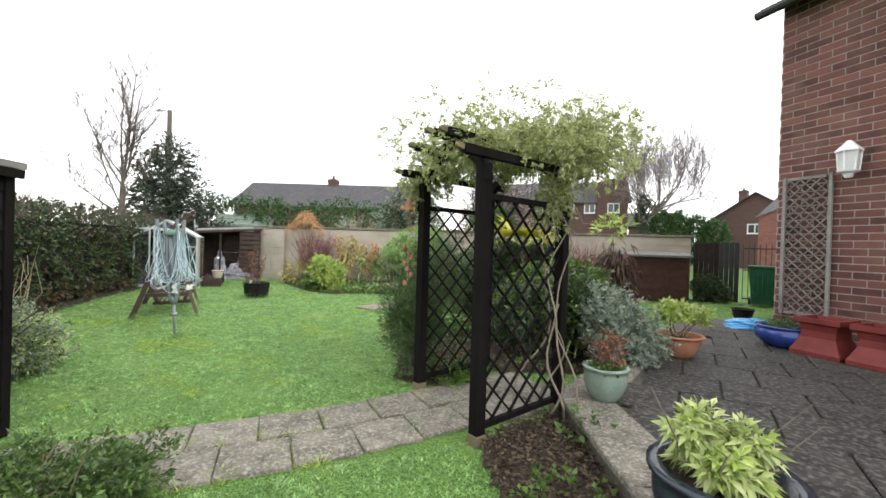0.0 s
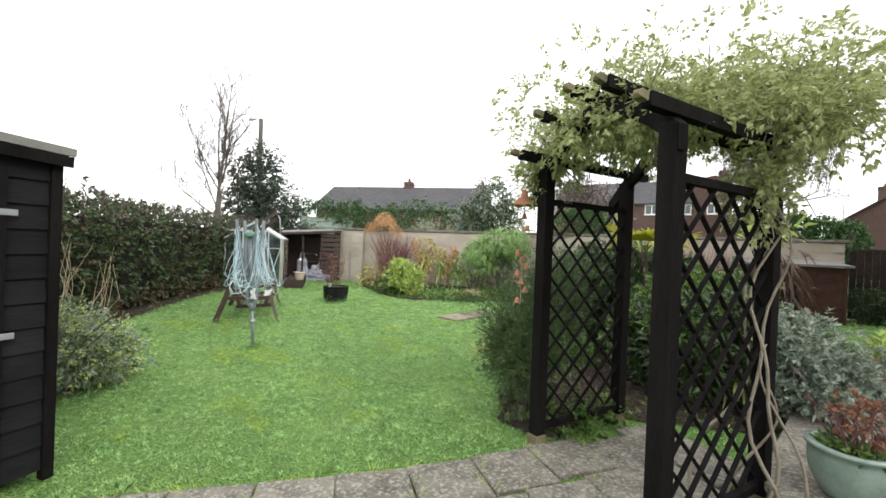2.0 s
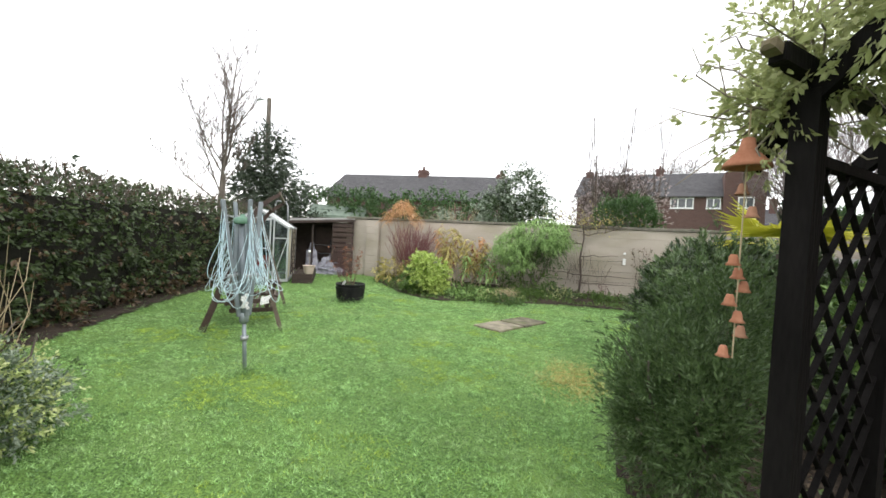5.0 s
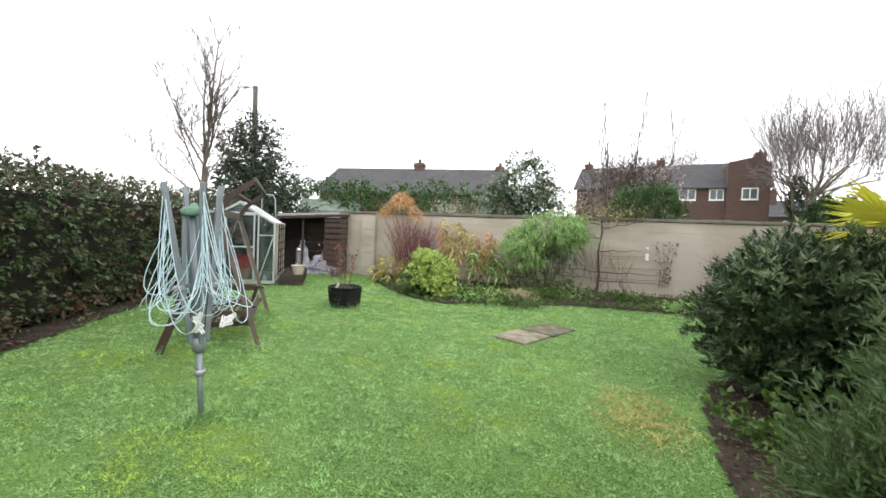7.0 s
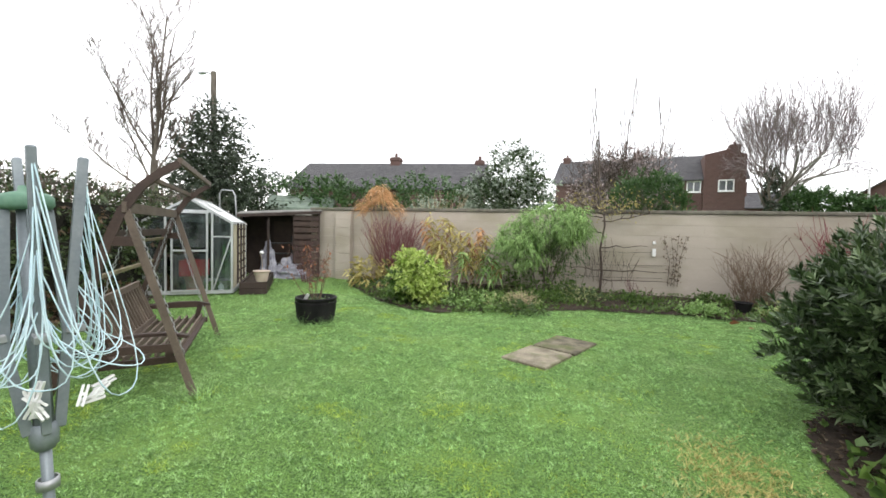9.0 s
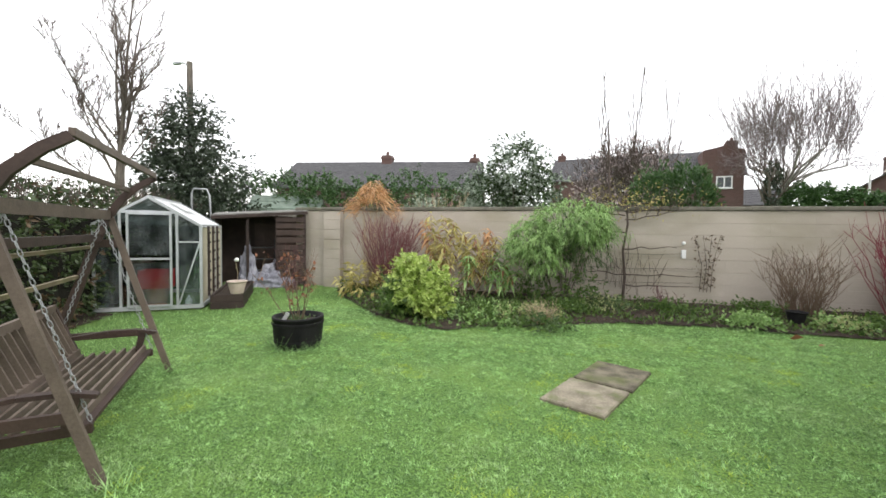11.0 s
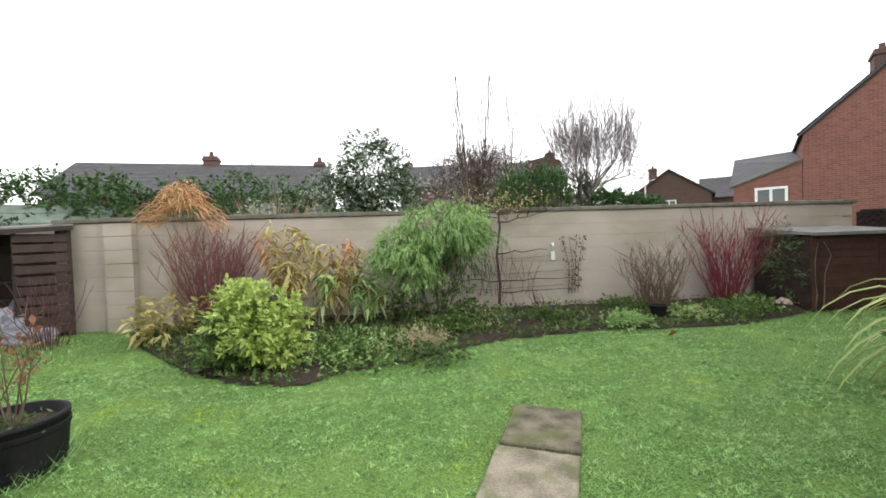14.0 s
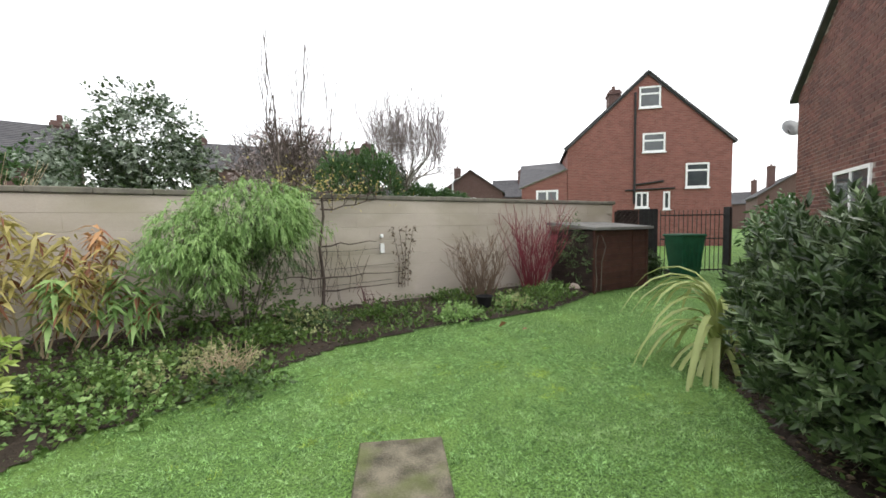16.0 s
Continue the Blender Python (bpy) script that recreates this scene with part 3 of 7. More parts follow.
random.seed(5)
pd, pn = Vector((0.83, 0.557)), Vector((-0.557, 0.83))
for k in range(-8, 5):
    for r in (0, 1):
        off = 0.2 if r == 0 else 0.0
        bend = 0.012 * max(0, k) ** 2
        c = Vector((-0.61, 4.28)) + pd * (k * 0.425 + off) + pn * ((r - 0.5) * 0.40 + bend)
        if (c - Vector((-2.0, 2.0))).length > 0.5 and c.x > -2.05:
            path_slab(c.x, c.y, 0.418, 0.392, 33.8 + max(0, k) * 2.0, parent=path)
for c in ((1.2, 5.45, 42), (0.95, 5.75, 42), (1.45, 5.85, 42), (1.2, 6.1, 42)):
    path_slab(c[0], c[1], 0.42, 0.42, c[2], parent=path)

# two slabs let into the lawn
for cx, cy, w, d, lab in ((-1.752, 10.185, 0.62, 0.52, "pale worn concrete slab let into the lawn"), (-1.469, 10.794, 0.63, 0.52, "mossy brown stone slab let into the lawn")):
    s = Mesh().box(-w / 2, w / 2, -d / 2, d / 2, -0.03, 0.03, bev=0.01)
    ob = tagged(part("lawn_slab", s, M_SLABDARK if "mossy" in lab else M_LAWNSLAB), lab, "paving slab", group="slabs in the lawn")
    ob.matrix_basis = pose(cx, cy, 0, 0, 0, 66)

# ---- patio ----
PZ = 0.16
patio = thing("patio", "raised patio of dark wet concrete slabs with pale joints", "patio", kind="structure")
PATIO = [(1.62, 5.48), (1.86, 4.2), (1.86, 2.6), (2.0, -3.0), (11.5, -3.0), (12.0, -2.3), (5.05, 8.85), (6.2, 9.6), (5.6, 10.9), (4.1, 9.9), (3.3, 8.2), (2.3, 6.9)]
base = Mesh()
n = len(PATIO)
base.v = [(x, y, z) for z in (-0.05, PZ - 0.035) for x, y in PATIO]
base.f = [tuple(range(n, 2 * n))] + [(i, (i + 1) % n, n + (i + 1) % n, n + i) for i in range(n)]
part("bedding", base, M_BEDDING, patio)
edge = [Vector(p) for p in PATIO]
k = 0
for a, b in ((edge[3], edge[2]), (edge[2], edge[1]), (edge[1], edge[0]), (edge[0], edge[11])):
    d = (b - a)
    steps = max(1, round(d.length / 0.45))
    for i in range(steps):
        c = a + d * (i + 0.5) / steps
        nrm = Vector((d.y, -d.x)).normalized()
        c = c + nrm * 0.19
        if c.y > -1:
            path_slab(c.x, c.y, d.length / steps - 0.008, 0.42, math.degrees(math.atan2(d.y, d.x)), "edging_slab", M_SLAB, PZ - 0.03, patio)
pu, pw = Vector((0.93, -0.37)), Vector((0.37, 0.93))
for i in range(-10, 14):
    for j in range(-10, 18):
        c = Vector((1.75, 5.2)) + pu * (i * 0.62 + 0.31 * (j % 2)) + pw * (j * 0.60)
        if inside(c.x, c.y, PATIO) and c.y > 0.5 and all(inside(*(c + pu * s * 0.29 + pw * q * 0.28), PATIO) for s in (-1, 1) for q in (-1, 1)):
            path_slab(c.x, c.y, 0.604, 0.584, math.degrees(math.atan2(pu.y, pu.x)), "patio_slab", M_PATIO, PZ - 0.032, patio)

# ---- the house the patio belongs to ----
HX, HY, HTURN = 5.05, 8.85, 31.9
house = thing("house", "red brick house with a tiled roof, white window and gutter", "house", (HX, HY, 0), HTURN)
HL, HW, HE, HR = 10.0, 9.5, 5.1, 7.7
hw = Mesh()
hp = [(-0.006, 0), (HW, 0), (HW, HE), (HW / 2, HR), (-0.006, HE)]
hw.v = [(x, y, z) for y in (-0.006, -HL) for x, z in hp]
hw.f = [(4, 3, 2, 1, 0), (5, 6, 7, 8, 9)] + [(i, (i + 1) % 5, 5 + (i + 1) % 5, 5 + i) for i in (0, 1, 4)]
part("wall", hw, M_MORTAR, house, "pale mortar joints of the brick wall")
for sgn in (0, 1):
    rm = Mesh()
    x0, x1 = (-0.3, HW / 2) if sgn == 0 else (HW + 0.3, HW / 2)
    rm.v = [(x0, 0.15, HE - 0.16), (x1, 0.15, HR + 0.02), (x1, -HL - 0.15, HR + 0.02), (x0, -HL - 0.15, HE - 0.16)]
    rm.v += [(x, y, z + 0.12) for x, y, z in rm.v]
    rm.f = [(0, 1, 2, 3), (7, 6, 5, 4), (0, 4, 5, 1), (1, 5, 6, 2), (2, 6, 7, 3), (3, 7, 4, 0)]
    part("roof", rm, M_SLATE, house, "dark tiled roof slope")
part("gutter", Mesh().tube([(-0.3, 0.2, HE - 0.12), (-0.3, -HL, HE - 0.12)], 0.06, 8), M_METALBLACK, house)
WIN = (4.75, 6.6, 1.35, 2.5)

# ---- clipped hedge down the west side ----
HEDGE = [(-4.5, 2.6), (-5.0, 3.9), (-5.6, 4.7), (-6.3, 5.9), (-6.9, 6.9), (-7.6, 8.0), (-8.2, 9.1), (-8.8, 10.4), (-9.4, 11.6), (-10.1, 12.8), (-10.9, 14.2)]
hedge = thing("hedge", "tall clipped evergreen hedge with bare brown twigs along its top", "hedge")
rng = np.random.default_rng(21)
blobs = []
for (x0, y0), (x1, y1) in zip(HEDGE, HEDGE[1:]):
    for t in (0, 0.5):
        x, y = x0 + (x1 - x0) * t - 0.15, y0 + (y1 - y0) * t
        for z in (0.45, 1.0, 1.5):
            blobs.append((x + rng.normal() * 0.07, y + rng.normal() * 0.07, z + rng.normal() * 0.05, 0.62, 0.62, 0.5))
foliage("leaves", blobs, 60000, 0.062, 0.036, L_HEDGE, hedge, 22, shell=0.75, lump=0.25, up=0.1)
foliage("brown_leaves", blobs, 6000, 0.06, 0.03, L_HEDGEBROWN, hedge, 23, shell=0.7, lump=0.3, up=0.2, label="brown withered leaves")
foliage("dead_foot_leaves", [(x + 0.28, y - 0.1, 0.14, 0.36, 0.36, 0.2) for x, y in HEDGE], 4200, 0.07, 0.04, L_HEDGEBROWN, hedge, 27, shell=0.2, lump=0.5, up=0.2, label="dead brown leaves and twigs along the foot")
# Solid near-black core; its colour stands in for shade among the inner twigs.
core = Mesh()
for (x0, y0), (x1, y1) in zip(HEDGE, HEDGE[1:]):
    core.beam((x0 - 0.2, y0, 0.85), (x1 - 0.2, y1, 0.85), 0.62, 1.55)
part("inner_twig", core, mat("hedge_inner_shade", (0.008, 0.008, 0.005), (0.02, 0.018, 0.012), scale=20, rough=0.95, bump=0.8), hedge, "solid core, near-black to paint the shade among the inner twigs")
tw = Mesh()
for _ in range(900):
    k = rng.integers(0, len(HEDGE) - 1)
    t = rng.random()
    x, y = HEDGE[k][0] * (1 - t) + HEDGE[k + 1][0] * t - 0.15 + rng.normal() * 0.3, HEDGE[k][1] * (1 - t) + HEDGE[k + 1][1] * t + rng.normal() * 0.2
    p = Vector((x, y, 1.6 + 0.25 * rng.random()))
    q = p + Vector((rng.normal() * 0.12, rng.normal() * 0.12, 0.2 + 0.25 * rng.random()))
    tw.tube([p, p.lerp(q, 0.5) + Vector(rng.normal(size=3)) * 0.02, q], [0.005, 0.004, 0.002], 3, cap=False)
part("top_twig", tw, M_TWIG, hedge, "bare brown twigs")

# ---- black garden shed ----
shed = thing("garden_shed", "black stained feather-board shed with a felt roof and strap hinges", "shed", (-2.12, 4.08, 0))
part("frame", Mesh().box(-1.9, -0.03, -2.0, -0.03, 0.05, 1.75), M_BLACKWOOD, shed)
board = Mesh()
board.v = [(0.0, -2.0, 0), (0.0, 0, 0), (0.012, -2.0, 0), (0.012, 0, 0), (-0.012, -2.0, 0.145), (-0.012, 0, 0.145), (-0.004, -2.0, 0.145), (-0.004, 0, 0.145)]
board.f = [(0, 1, 3, 2), (2, 3, 7, 6), (4, 6, 7, 5), (0, 4, 5, 1), (0, 2, 6, 4), (1, 5, 7, 3)]
bd = board.data("board", M_SHEDWOOD)
for k in range(13):
    o = part("board", bd, None, shed)
    o.matrix_local = pose(0, 0, 0.06 + k * 0.132)
    part("board", Mesh().box(-1.9, -0.02, -0.012, 0.006, 0.06 + k * 0.132, 0.19 + k * 0.132), M_SHEDWOOD, shed)
part("corner_post", Mesh().box(-0.02, 0.03, -0.02, 0.03, 0.0, 1.8, bev=0.004), M_BLACKWOOD, shed)
door = part("door", Mesh().box(0.014, 0.04, -1.0, -0.2, 0.08, 1.68, bev=0.004), M_BLACKWOOD, shed, "black ledged shed door")
for z in (0.83, 1.46):
    part("strap_hinge", Mesh().box(0.041, 0.047, -0.5, -0.16, z - 0.016, z + 0.016, bev=0.002), M_GALV, door, "galvanised strap hinge")
rf = Mesh()
rf.v = [(0.05, -2.1, 1.90), (0.05, 0.05, 1.80), (-2.0, 0.05, 1.80), (-2.0, -2.1, 1.90), (0.05, -2.1, 1.93), (0.05, 0.05, 1.83), (-2.0, 0.05, 1.83), (-2.0, -2.1, 1.93)]
rf.f = [(4, 5, 6, 7), (3, 2, 1, 0), (0, 1, 5, 4), (1, 2, 6, 5), (2, 3, 7, 6), (3, 0, 4, 7)]
part("roof", rf, M_FELT, shed, "grey mineral felt roof")
part("bargeboard", Mesh().beam((0.06, -2.1, 1.86), (0.06, 0.06, 1.76), 0.02, 0.06), M_BLACKWOOD, shed)
part("felt_edge", Mesh().beam((0.064, -2.1, 1.915), (0.064, 0.07, 1.815), 0.016, 0.045), M_FELT, shed, "pale grey felt edge turned over the roof")

# ---- garden arch ----
arch = thing("garden_arch", "black stained timber arch with diamond trellis sides", "garden arch")
PA, PB = Vector((0.36, 5.68, 0)), Vector((0.995, 4.755, 0))
PC, PD = Vector((1.6, 5.49, 0)), Vector((0.92, 6.36, 0))
for p in (PA, PB, PC, PD):
    o = part("post", Mesh().box(-0.041, 0.041, -0.041, 0.041, 0.06, 1.95, bev=0.006), M_BLACKWOOD, arch)
    o.matrix_local = Matrix.Translation(p) @ pose(0, 0, 0, 0, 0, 50.5)
    o = part("post_foot", Mesh().box(-0.046, 0.046, -0.046, 0.046, -0.02, 0.075, bev=0.004), M_MOSSWOOD, arch, "weathered bare post foot")
    o.matrix_local = Matrix.Translation(p) @ pose(0, 0, 0, 0, 0, 50.5)


def diamond(parent, p, q, z0, z1, pitch, material, w=0.02, t=0.008):
    """A trellis panel between two uprights: frame rails and crossing slats, each a part."""
    d = (q - p)
    length = d.length
    ux = d.normalized()
    nrm = Vector((-ux.y, ux.x, 0))

    def at(s, z, o=0.0):
        return p + ux * s + Vector((0, 0, z)) + nrm * o

    for z in (z0, z1):
        part("rail", Mesh().beam(at(0.04, z), at(length - 0.04, z), 0.04, 0.04), material, parent)
    hh = z1 - z0
    k = -hh
    while k < length:
        for flip in (0, 1):
            s0, s1 = max(k, 0), min(k + hh, length)
            if s1 - s0 > 0.05:
                za, zb = z0 + (s0 - k), z0 + (s1 - k)
                if flip:
                    za, zb = z0 + z1 - za, z0 + z1 - zb
                part("slat", Mesh().beam(at(s0, za, t * (flip - 0.5)), at(s1, zb, t * (flip - 0.5)), w, t, 0.0), material, parent)
        k += pitch


diamond(arch, PA, PD, 0.12, 1.72, 0.19, M_BLACKWOOD, 0.022)
diamond(arch, PB, PC, 0.12, 1.72, 0.19, M_BLACKWOOD, 0.022)


def arch_height(f):
    """The height of the arched cross beams, from one post (0) to the other (1)."""
    return 1.93 + 0.24 * (1 - (2 * f - 1) ** 2)


for a, b in ((PA, PB), (PD, PC)):
    curve = Mesh()
    fs = [-0.16 + 1.21 * i / 14 for i in range(15)]
    nrm = (b - a).cross(Vector((0, 0, 1))).normalized() * 0.024
    for f in fs:
        c, z = a.lerp(b, f), arch_height(f)
        for o in (-1, 1):
            for hgt in (-0.055, 0.055):
                curve.v.append(tuple(c + nrm * o + Vector((0, 0, z + hgt))))
    for i in range(14):
        k = 4 * i
        curve.f += [(k, k + 4, k + 5, k + 1), (k + 2, k + 3, k + 7, k + 6), (k, k + 2, k + 6, k + 4), (k + 1, k + 5, k + 7, k + 3)]
    curve.f += [(0, 1, 3, 2), (56, 58, 59, 57)]
    part("cross_beam", curve, M_BLACKWOOD, arch, "arched black cross beam")
for f, over in ((0.0, 0.26), (0.25, 0.24), (0.5, 0.2), (0.75, 0.2), (1.0, 0.2)):
    a, b = PA.lerp(PB, f), PD.lerp(PC, f)
    d = (b - a).normalized()
    up = Vector((0, 0, arch_height(f) + 0.085))
    part("rafter", Mesh().beam(a - d * over + up, b + d * 0.25 + up, 0.05, 0.06), M_BLACKWOOD, arch)
    for e, k in ((a - d * over + up, -1), (b + d * 0.25 + up, 1)):
        part("beam_end", Mesh().beam(e, e + d * 0.07 * k + Vector((0, 0, 0.012)), 0.042, 0.036, 0.012), M_MOSSWOOD, arch, "weathered bare beam end")
climber = thing("climbing_plant", "pale green leafy climber sprawling over the garden arch", "climbing plant")
top = [(0.7, 5.4, 2.2, 0.55, 0.5, 0.27), (1.25, 5.45, 2.28, 0.62, 0.55, 0.3), (1.0, 5.9, 2.25, 0.6, 0.5, 0.28), (1.8, 5.75, 2.2, 0.42, 0.36, 0.2), (0.38, 5.8, 2.05, 0.32, 0.32, 0.27), (1.7, 5.3, 2.1, 0.45, 0.4, 0.25), (0.95, 5.1, 2.12, 0.35, 0.35, 0.2), (1.5, 5.35, 1.78, 0.2, 0.2, 0.33), (0.28, 5.75, 1.92, 0.16, 0.16, 0.25), (1.75, 5.7, 2.42, 0.5, 0.45, 0.22)]
foliage("leaves", top, 38000, 0.034, 0.016, L_CLIMBER, climber, 31, shell=0.1, lump=0.7, up=0.1, spray=9)
foliage("outer_leaves", [(x, y, z + 0.06, a * 1.2, b * 1.2, c * 1.2) for x, y, z, a, b, c in top[:6]], 4200, 0.034, 0.016, L_CLIMBER, climber, 36, shell=0.85, lump=0.5, up=0.4, spray=8)
rng = np.random.default_rng(33)
vine = Mesh()
for k in range(5):
    p = PC + Vector((rng.normal() * 0.1 - 0.1, rng.normal() * 0.06 - 0.14, 0.02))
    pts = []
    reach = (2.1, 2.1, 2.0, 0.7, 0.9)[k]
    for i in range(22):
        t = i / 21
        z = t * reach
        pull = 1 - 0.75 * min(1, z / 0.5)
        pts.append(PC + (p - PC) * (0.35 + pull) + Vector((0.07 * math.sin(z * 4.6 + k * 1.9) + 0.03 * math.sin(z * 9 + k), 0.06 * math.cos(z * 4.1 + k * 2) - 0.03, z)))
    vine.tube(pts, [0.0105 - 0.0003 * i for i in range(22)], 7)
for k in range(160):
    b = top[rng.integers(0, len(top))]
    p = Vector(b[:3])
    d = (Vector(rng.normal(size=3)) + Vector((0, 0, 0.3))).normalized() * 1.5
    pts = [p + d * s * 0.16 + Vector(rng.normal(size=3)) * 0.03 for s in (0, 0.4, 0.8, 1.2, 1.6)]
    vine.tube(pts, [0.006, 0.005, 0.004, 0.003, 0.002], 3, cap=False)
part("stem", vine, M_WIREGREEN, climber, "twining bare grey-brown stems", smooth=True)

# ---- greenhouse ----
gh = thing("greenhouse", "small aluminium greenhouse with a sliding door and pale roof sheets", "greenhouse", (-7.75, 11.97, 0.03), 36.9)
GW, GL, GE, GR = 1.45, 1.95, 1.37, 1.82


def bar(parent, a, b, w=0.035, name="glazing_bar", material=None):
    return part(name, Mesh().beam(a, b, w, w, 0.003), material or M_ALU, parent)


for y in (0, GL):
    f0 = bar(gh, (0, y, 0), (0, y, GE), 0.04, "corner_post")
    bar(gh, (-GW, y, 0), (-GW, y, GE), 0.04, "corner_post")
    bar(gh, (0, y, GE), (-GW / 2, y, GR), 0.04, "gable_bar")
    bar(gh, (-GW, y, GE), (-GW / 2, y, GR), 0.04, "gable_bar")
    bar(gh, (-GW, y, 0.03), (0, y, 0.03), 0.06, "sill")
bar(gh, (-GW, 0, 1.58), (-0.36, 0, 1.58), 0.045, "door_track")
for x in (0, -GW):
    bar(gh, (x, 0, 0.03), (x, GL, 0.03), 0.06, "sill")
    bar(gh, (x, 0, GE), (x, GL, GE), 0.05, "eave_bar")
    for k in (1, 2):
        bar(gh, (x, GL * k / 3, 0), (x, GL * k / 3, GE), 0.03)
bar(gh, (-GW / 2, 0, GR), (-GW / 2, GL, GR), 0.05, "ridge_bar")
bar(gh, (-0.34, 0, 0.03), (-0.34, 0, GE + 0.2), 0.035)
bar(gh, (-0.34, 0, 1.1), (0, 0, 1.1), 0.025)
bar(gh, (-0.32, 0, 0.08), (-0.02, 0, 1.08), 0.022, "brace")
bar(gh, (-GW + 0.34, 0, 0.03), (-GW + 0.34, 0, GE + 0.2), 0.035)
door = part("sliding_door", Mesh().beam((-0.42, -0.04, 0.05), (-0.42, -0.04, 1.57), 0.032, 0.03).beam((-1.0, -0.04, 0.05), (-1.0, -0.04, 1.57), 0.032, 0.03).beam((-1.0, -0.04, 0.07), (-0.42, -0.04, 0.07), 0.05, 0.03).beam((-1.0, -0.04, 1.55), (-0.42, -0.04, 1.55), 0.05, 0.03).beam((-1.0, -0.04, 0.83), (-0.42, -0.04, 0.83), 0.12, 0.03), M_ALU, gh, "aluminium sliding door")
for z0, z1 in ((0.1, 0.77), (0.89, 1.53)):
    o = part("door_pane", Mesh().box(-0.98, -0.44, -0.043, -0.038, z0, z1), M_GHPANE, door)
    o.visible_shadow = False


def pane(m, name="pane", mt=None):
    o = part(name, m, mt or M_GHPANE, gh)
    o.visible_shadow = False


pane(Mesh().box(-0.32, -0.03, -0.003, 0.003, 0.07, 1.08))
pane(Mesh().box(-0.32, -0.03, -0.003, 0.003, 1.12, GE))
pane(Mesh().box(-GW + 0.03, -GW + 0.32, -0.003, 0.003, 0.07, GE))
tri = Mesh()
tri.v = [(-0.05, 0, GE), (-GW + 0.05, 0, GE), (-GW / 2, 0, GR - 0.04), (-0.05, 0.005, GE), (-GW + 0.05, 0.005, GE), (-GW / 2, 0.005, GR - 0.04)]
tri.f = [(0, 1, 2), (5, 4, 3)]
pane(tri, "gable_pane")
for x in (0, -GW):
    for k in range(3):
        mt = M_CREAM if x == 0 else M_GHPANE
        pane(Mesh().box(x - 0.004, x + 0.004, GL * k / 3 + 0.02, GL * (k + 1) / 3 - 0.02, 0.07, GE - 0.03), "side_pane", mt)
pane(Mesh().box(-GW + 0.04, -0.04, GL - 0.003, GL + 0.003, 0.07, GE), "back_pane")
for s in (0, 1):
    for k in range(3):
        x0, x1 = (0.03, -GW / 2) if s == 0 else (-GW - 0.03, -GW / 2)
        p = Mesh()
        a, b = (x0, GL * k / 3 + 0.012 - 0.03 * (k == 0), GE - 0.02), (x1, GL * k / 3 + 0.012 - 0.03 * (k == 0), GR)
        c, d = (x1, GL * (k + 1) / 3 - 0.012, GR), (x0, GL * (k + 1) / 3 - 0.012, GE - 0.02)
        p.v = [a, b, c, d] + [(q[0], q[1], q[2] + 0.01) for q in (a, b, c, d)]
        p.f = [(0, 1, 2, 3), (7, 6, 5, 4), (0, 4, 5, 1), (1, 5, 6, 2), (2, 6, 7, 3), (3, 7, 4, 0)]
        part("roof_sheet", p, M_GHROOF, gh)
vent = Mesh().box(-0.28, 0.0, -0.25, 0.25, 0, 0.02, bev=0.004)
o = part("roof_vent", vent, M_GHROOF, gh)
o.matrix_local = Matrix.Translation((-0.36, 0.95, 1.62)) @ pose(0, 0, 0, 0, 32, 0)
# crate, pot and staging inside
bin_ = thing("plastic_crate", "bright red plastic crate on staging in the greenhouse", "crate", (-8.45, 11.75, 0.0), 36.9)
crate = Mesh().box(-0.19, 0.19, -0.15, 0.15, 0.36, 0.39)
for x0, x1, y0, y1 in ((-0.22, 0.22, -0.17, -0.15), (-0.22, 0.22, 0.15, 0.17), (-0.22, -0.20, -0.15, 0.15), (0.20, 0.22, -0.15, 0.15)):
    crate.box(x0, x1, y0, y1, 0.36, 0.66)
part("crate_body", crate, M_RED, bin_)
part("stand", Mesh().lathe([(0.0, 0), (0.12, 0), (0.17, 0.30), (0.19, 0.30), (0.19, 0.355), (0.0, 0.355)], 20), M_TERRA, bin_, "terracotta pot under the crate")
stg = thing("staging", "wooden slatted staging inside the greenhouse", "plant staging", (-7.75, 11.97, 0.03), 36.9)
part("top", Mesh().box(-1.38, -1.0, 0.3, 1.85, 0.68, 0.72), M_TEAK, stg)
for x in (-1.35, -1.03):
    for y in (0.35, 1.8):
        part("leg", Mesh().box(x - 0.02, x + 0.02, y - 0.02, y + 0.02, 0, 0.68), M_TEAK, stg)
jug = thing("plastic_bottle", "small white plastic bottle on the greenhouse floor", "bottle", (-7.98, 11.93, 0.03))
part("body", Mesh().lathe([(0, 0), (0.05, 0), (0.055, 0.12), (0.02, 0.17), (0.02, 0.2), (0, 0.2)], 14), M_WHITEPEG, jug, smooth=True)
o = thing("handrail", "bent galvanised tube rising beside the greenhouse", "handrail", (-10.1, 13.9, 0))
part("tube", Mesh().tube([(0, 0, 0), (0, 0, 2.15), (0.04, 0.02, 2.26), (0.28, 0.14, 2.25), (0.33, 0.17, 2.12), (0.42, 0.22, 0.0)], 0.02, 8), M_GALV, o, smooth=True)

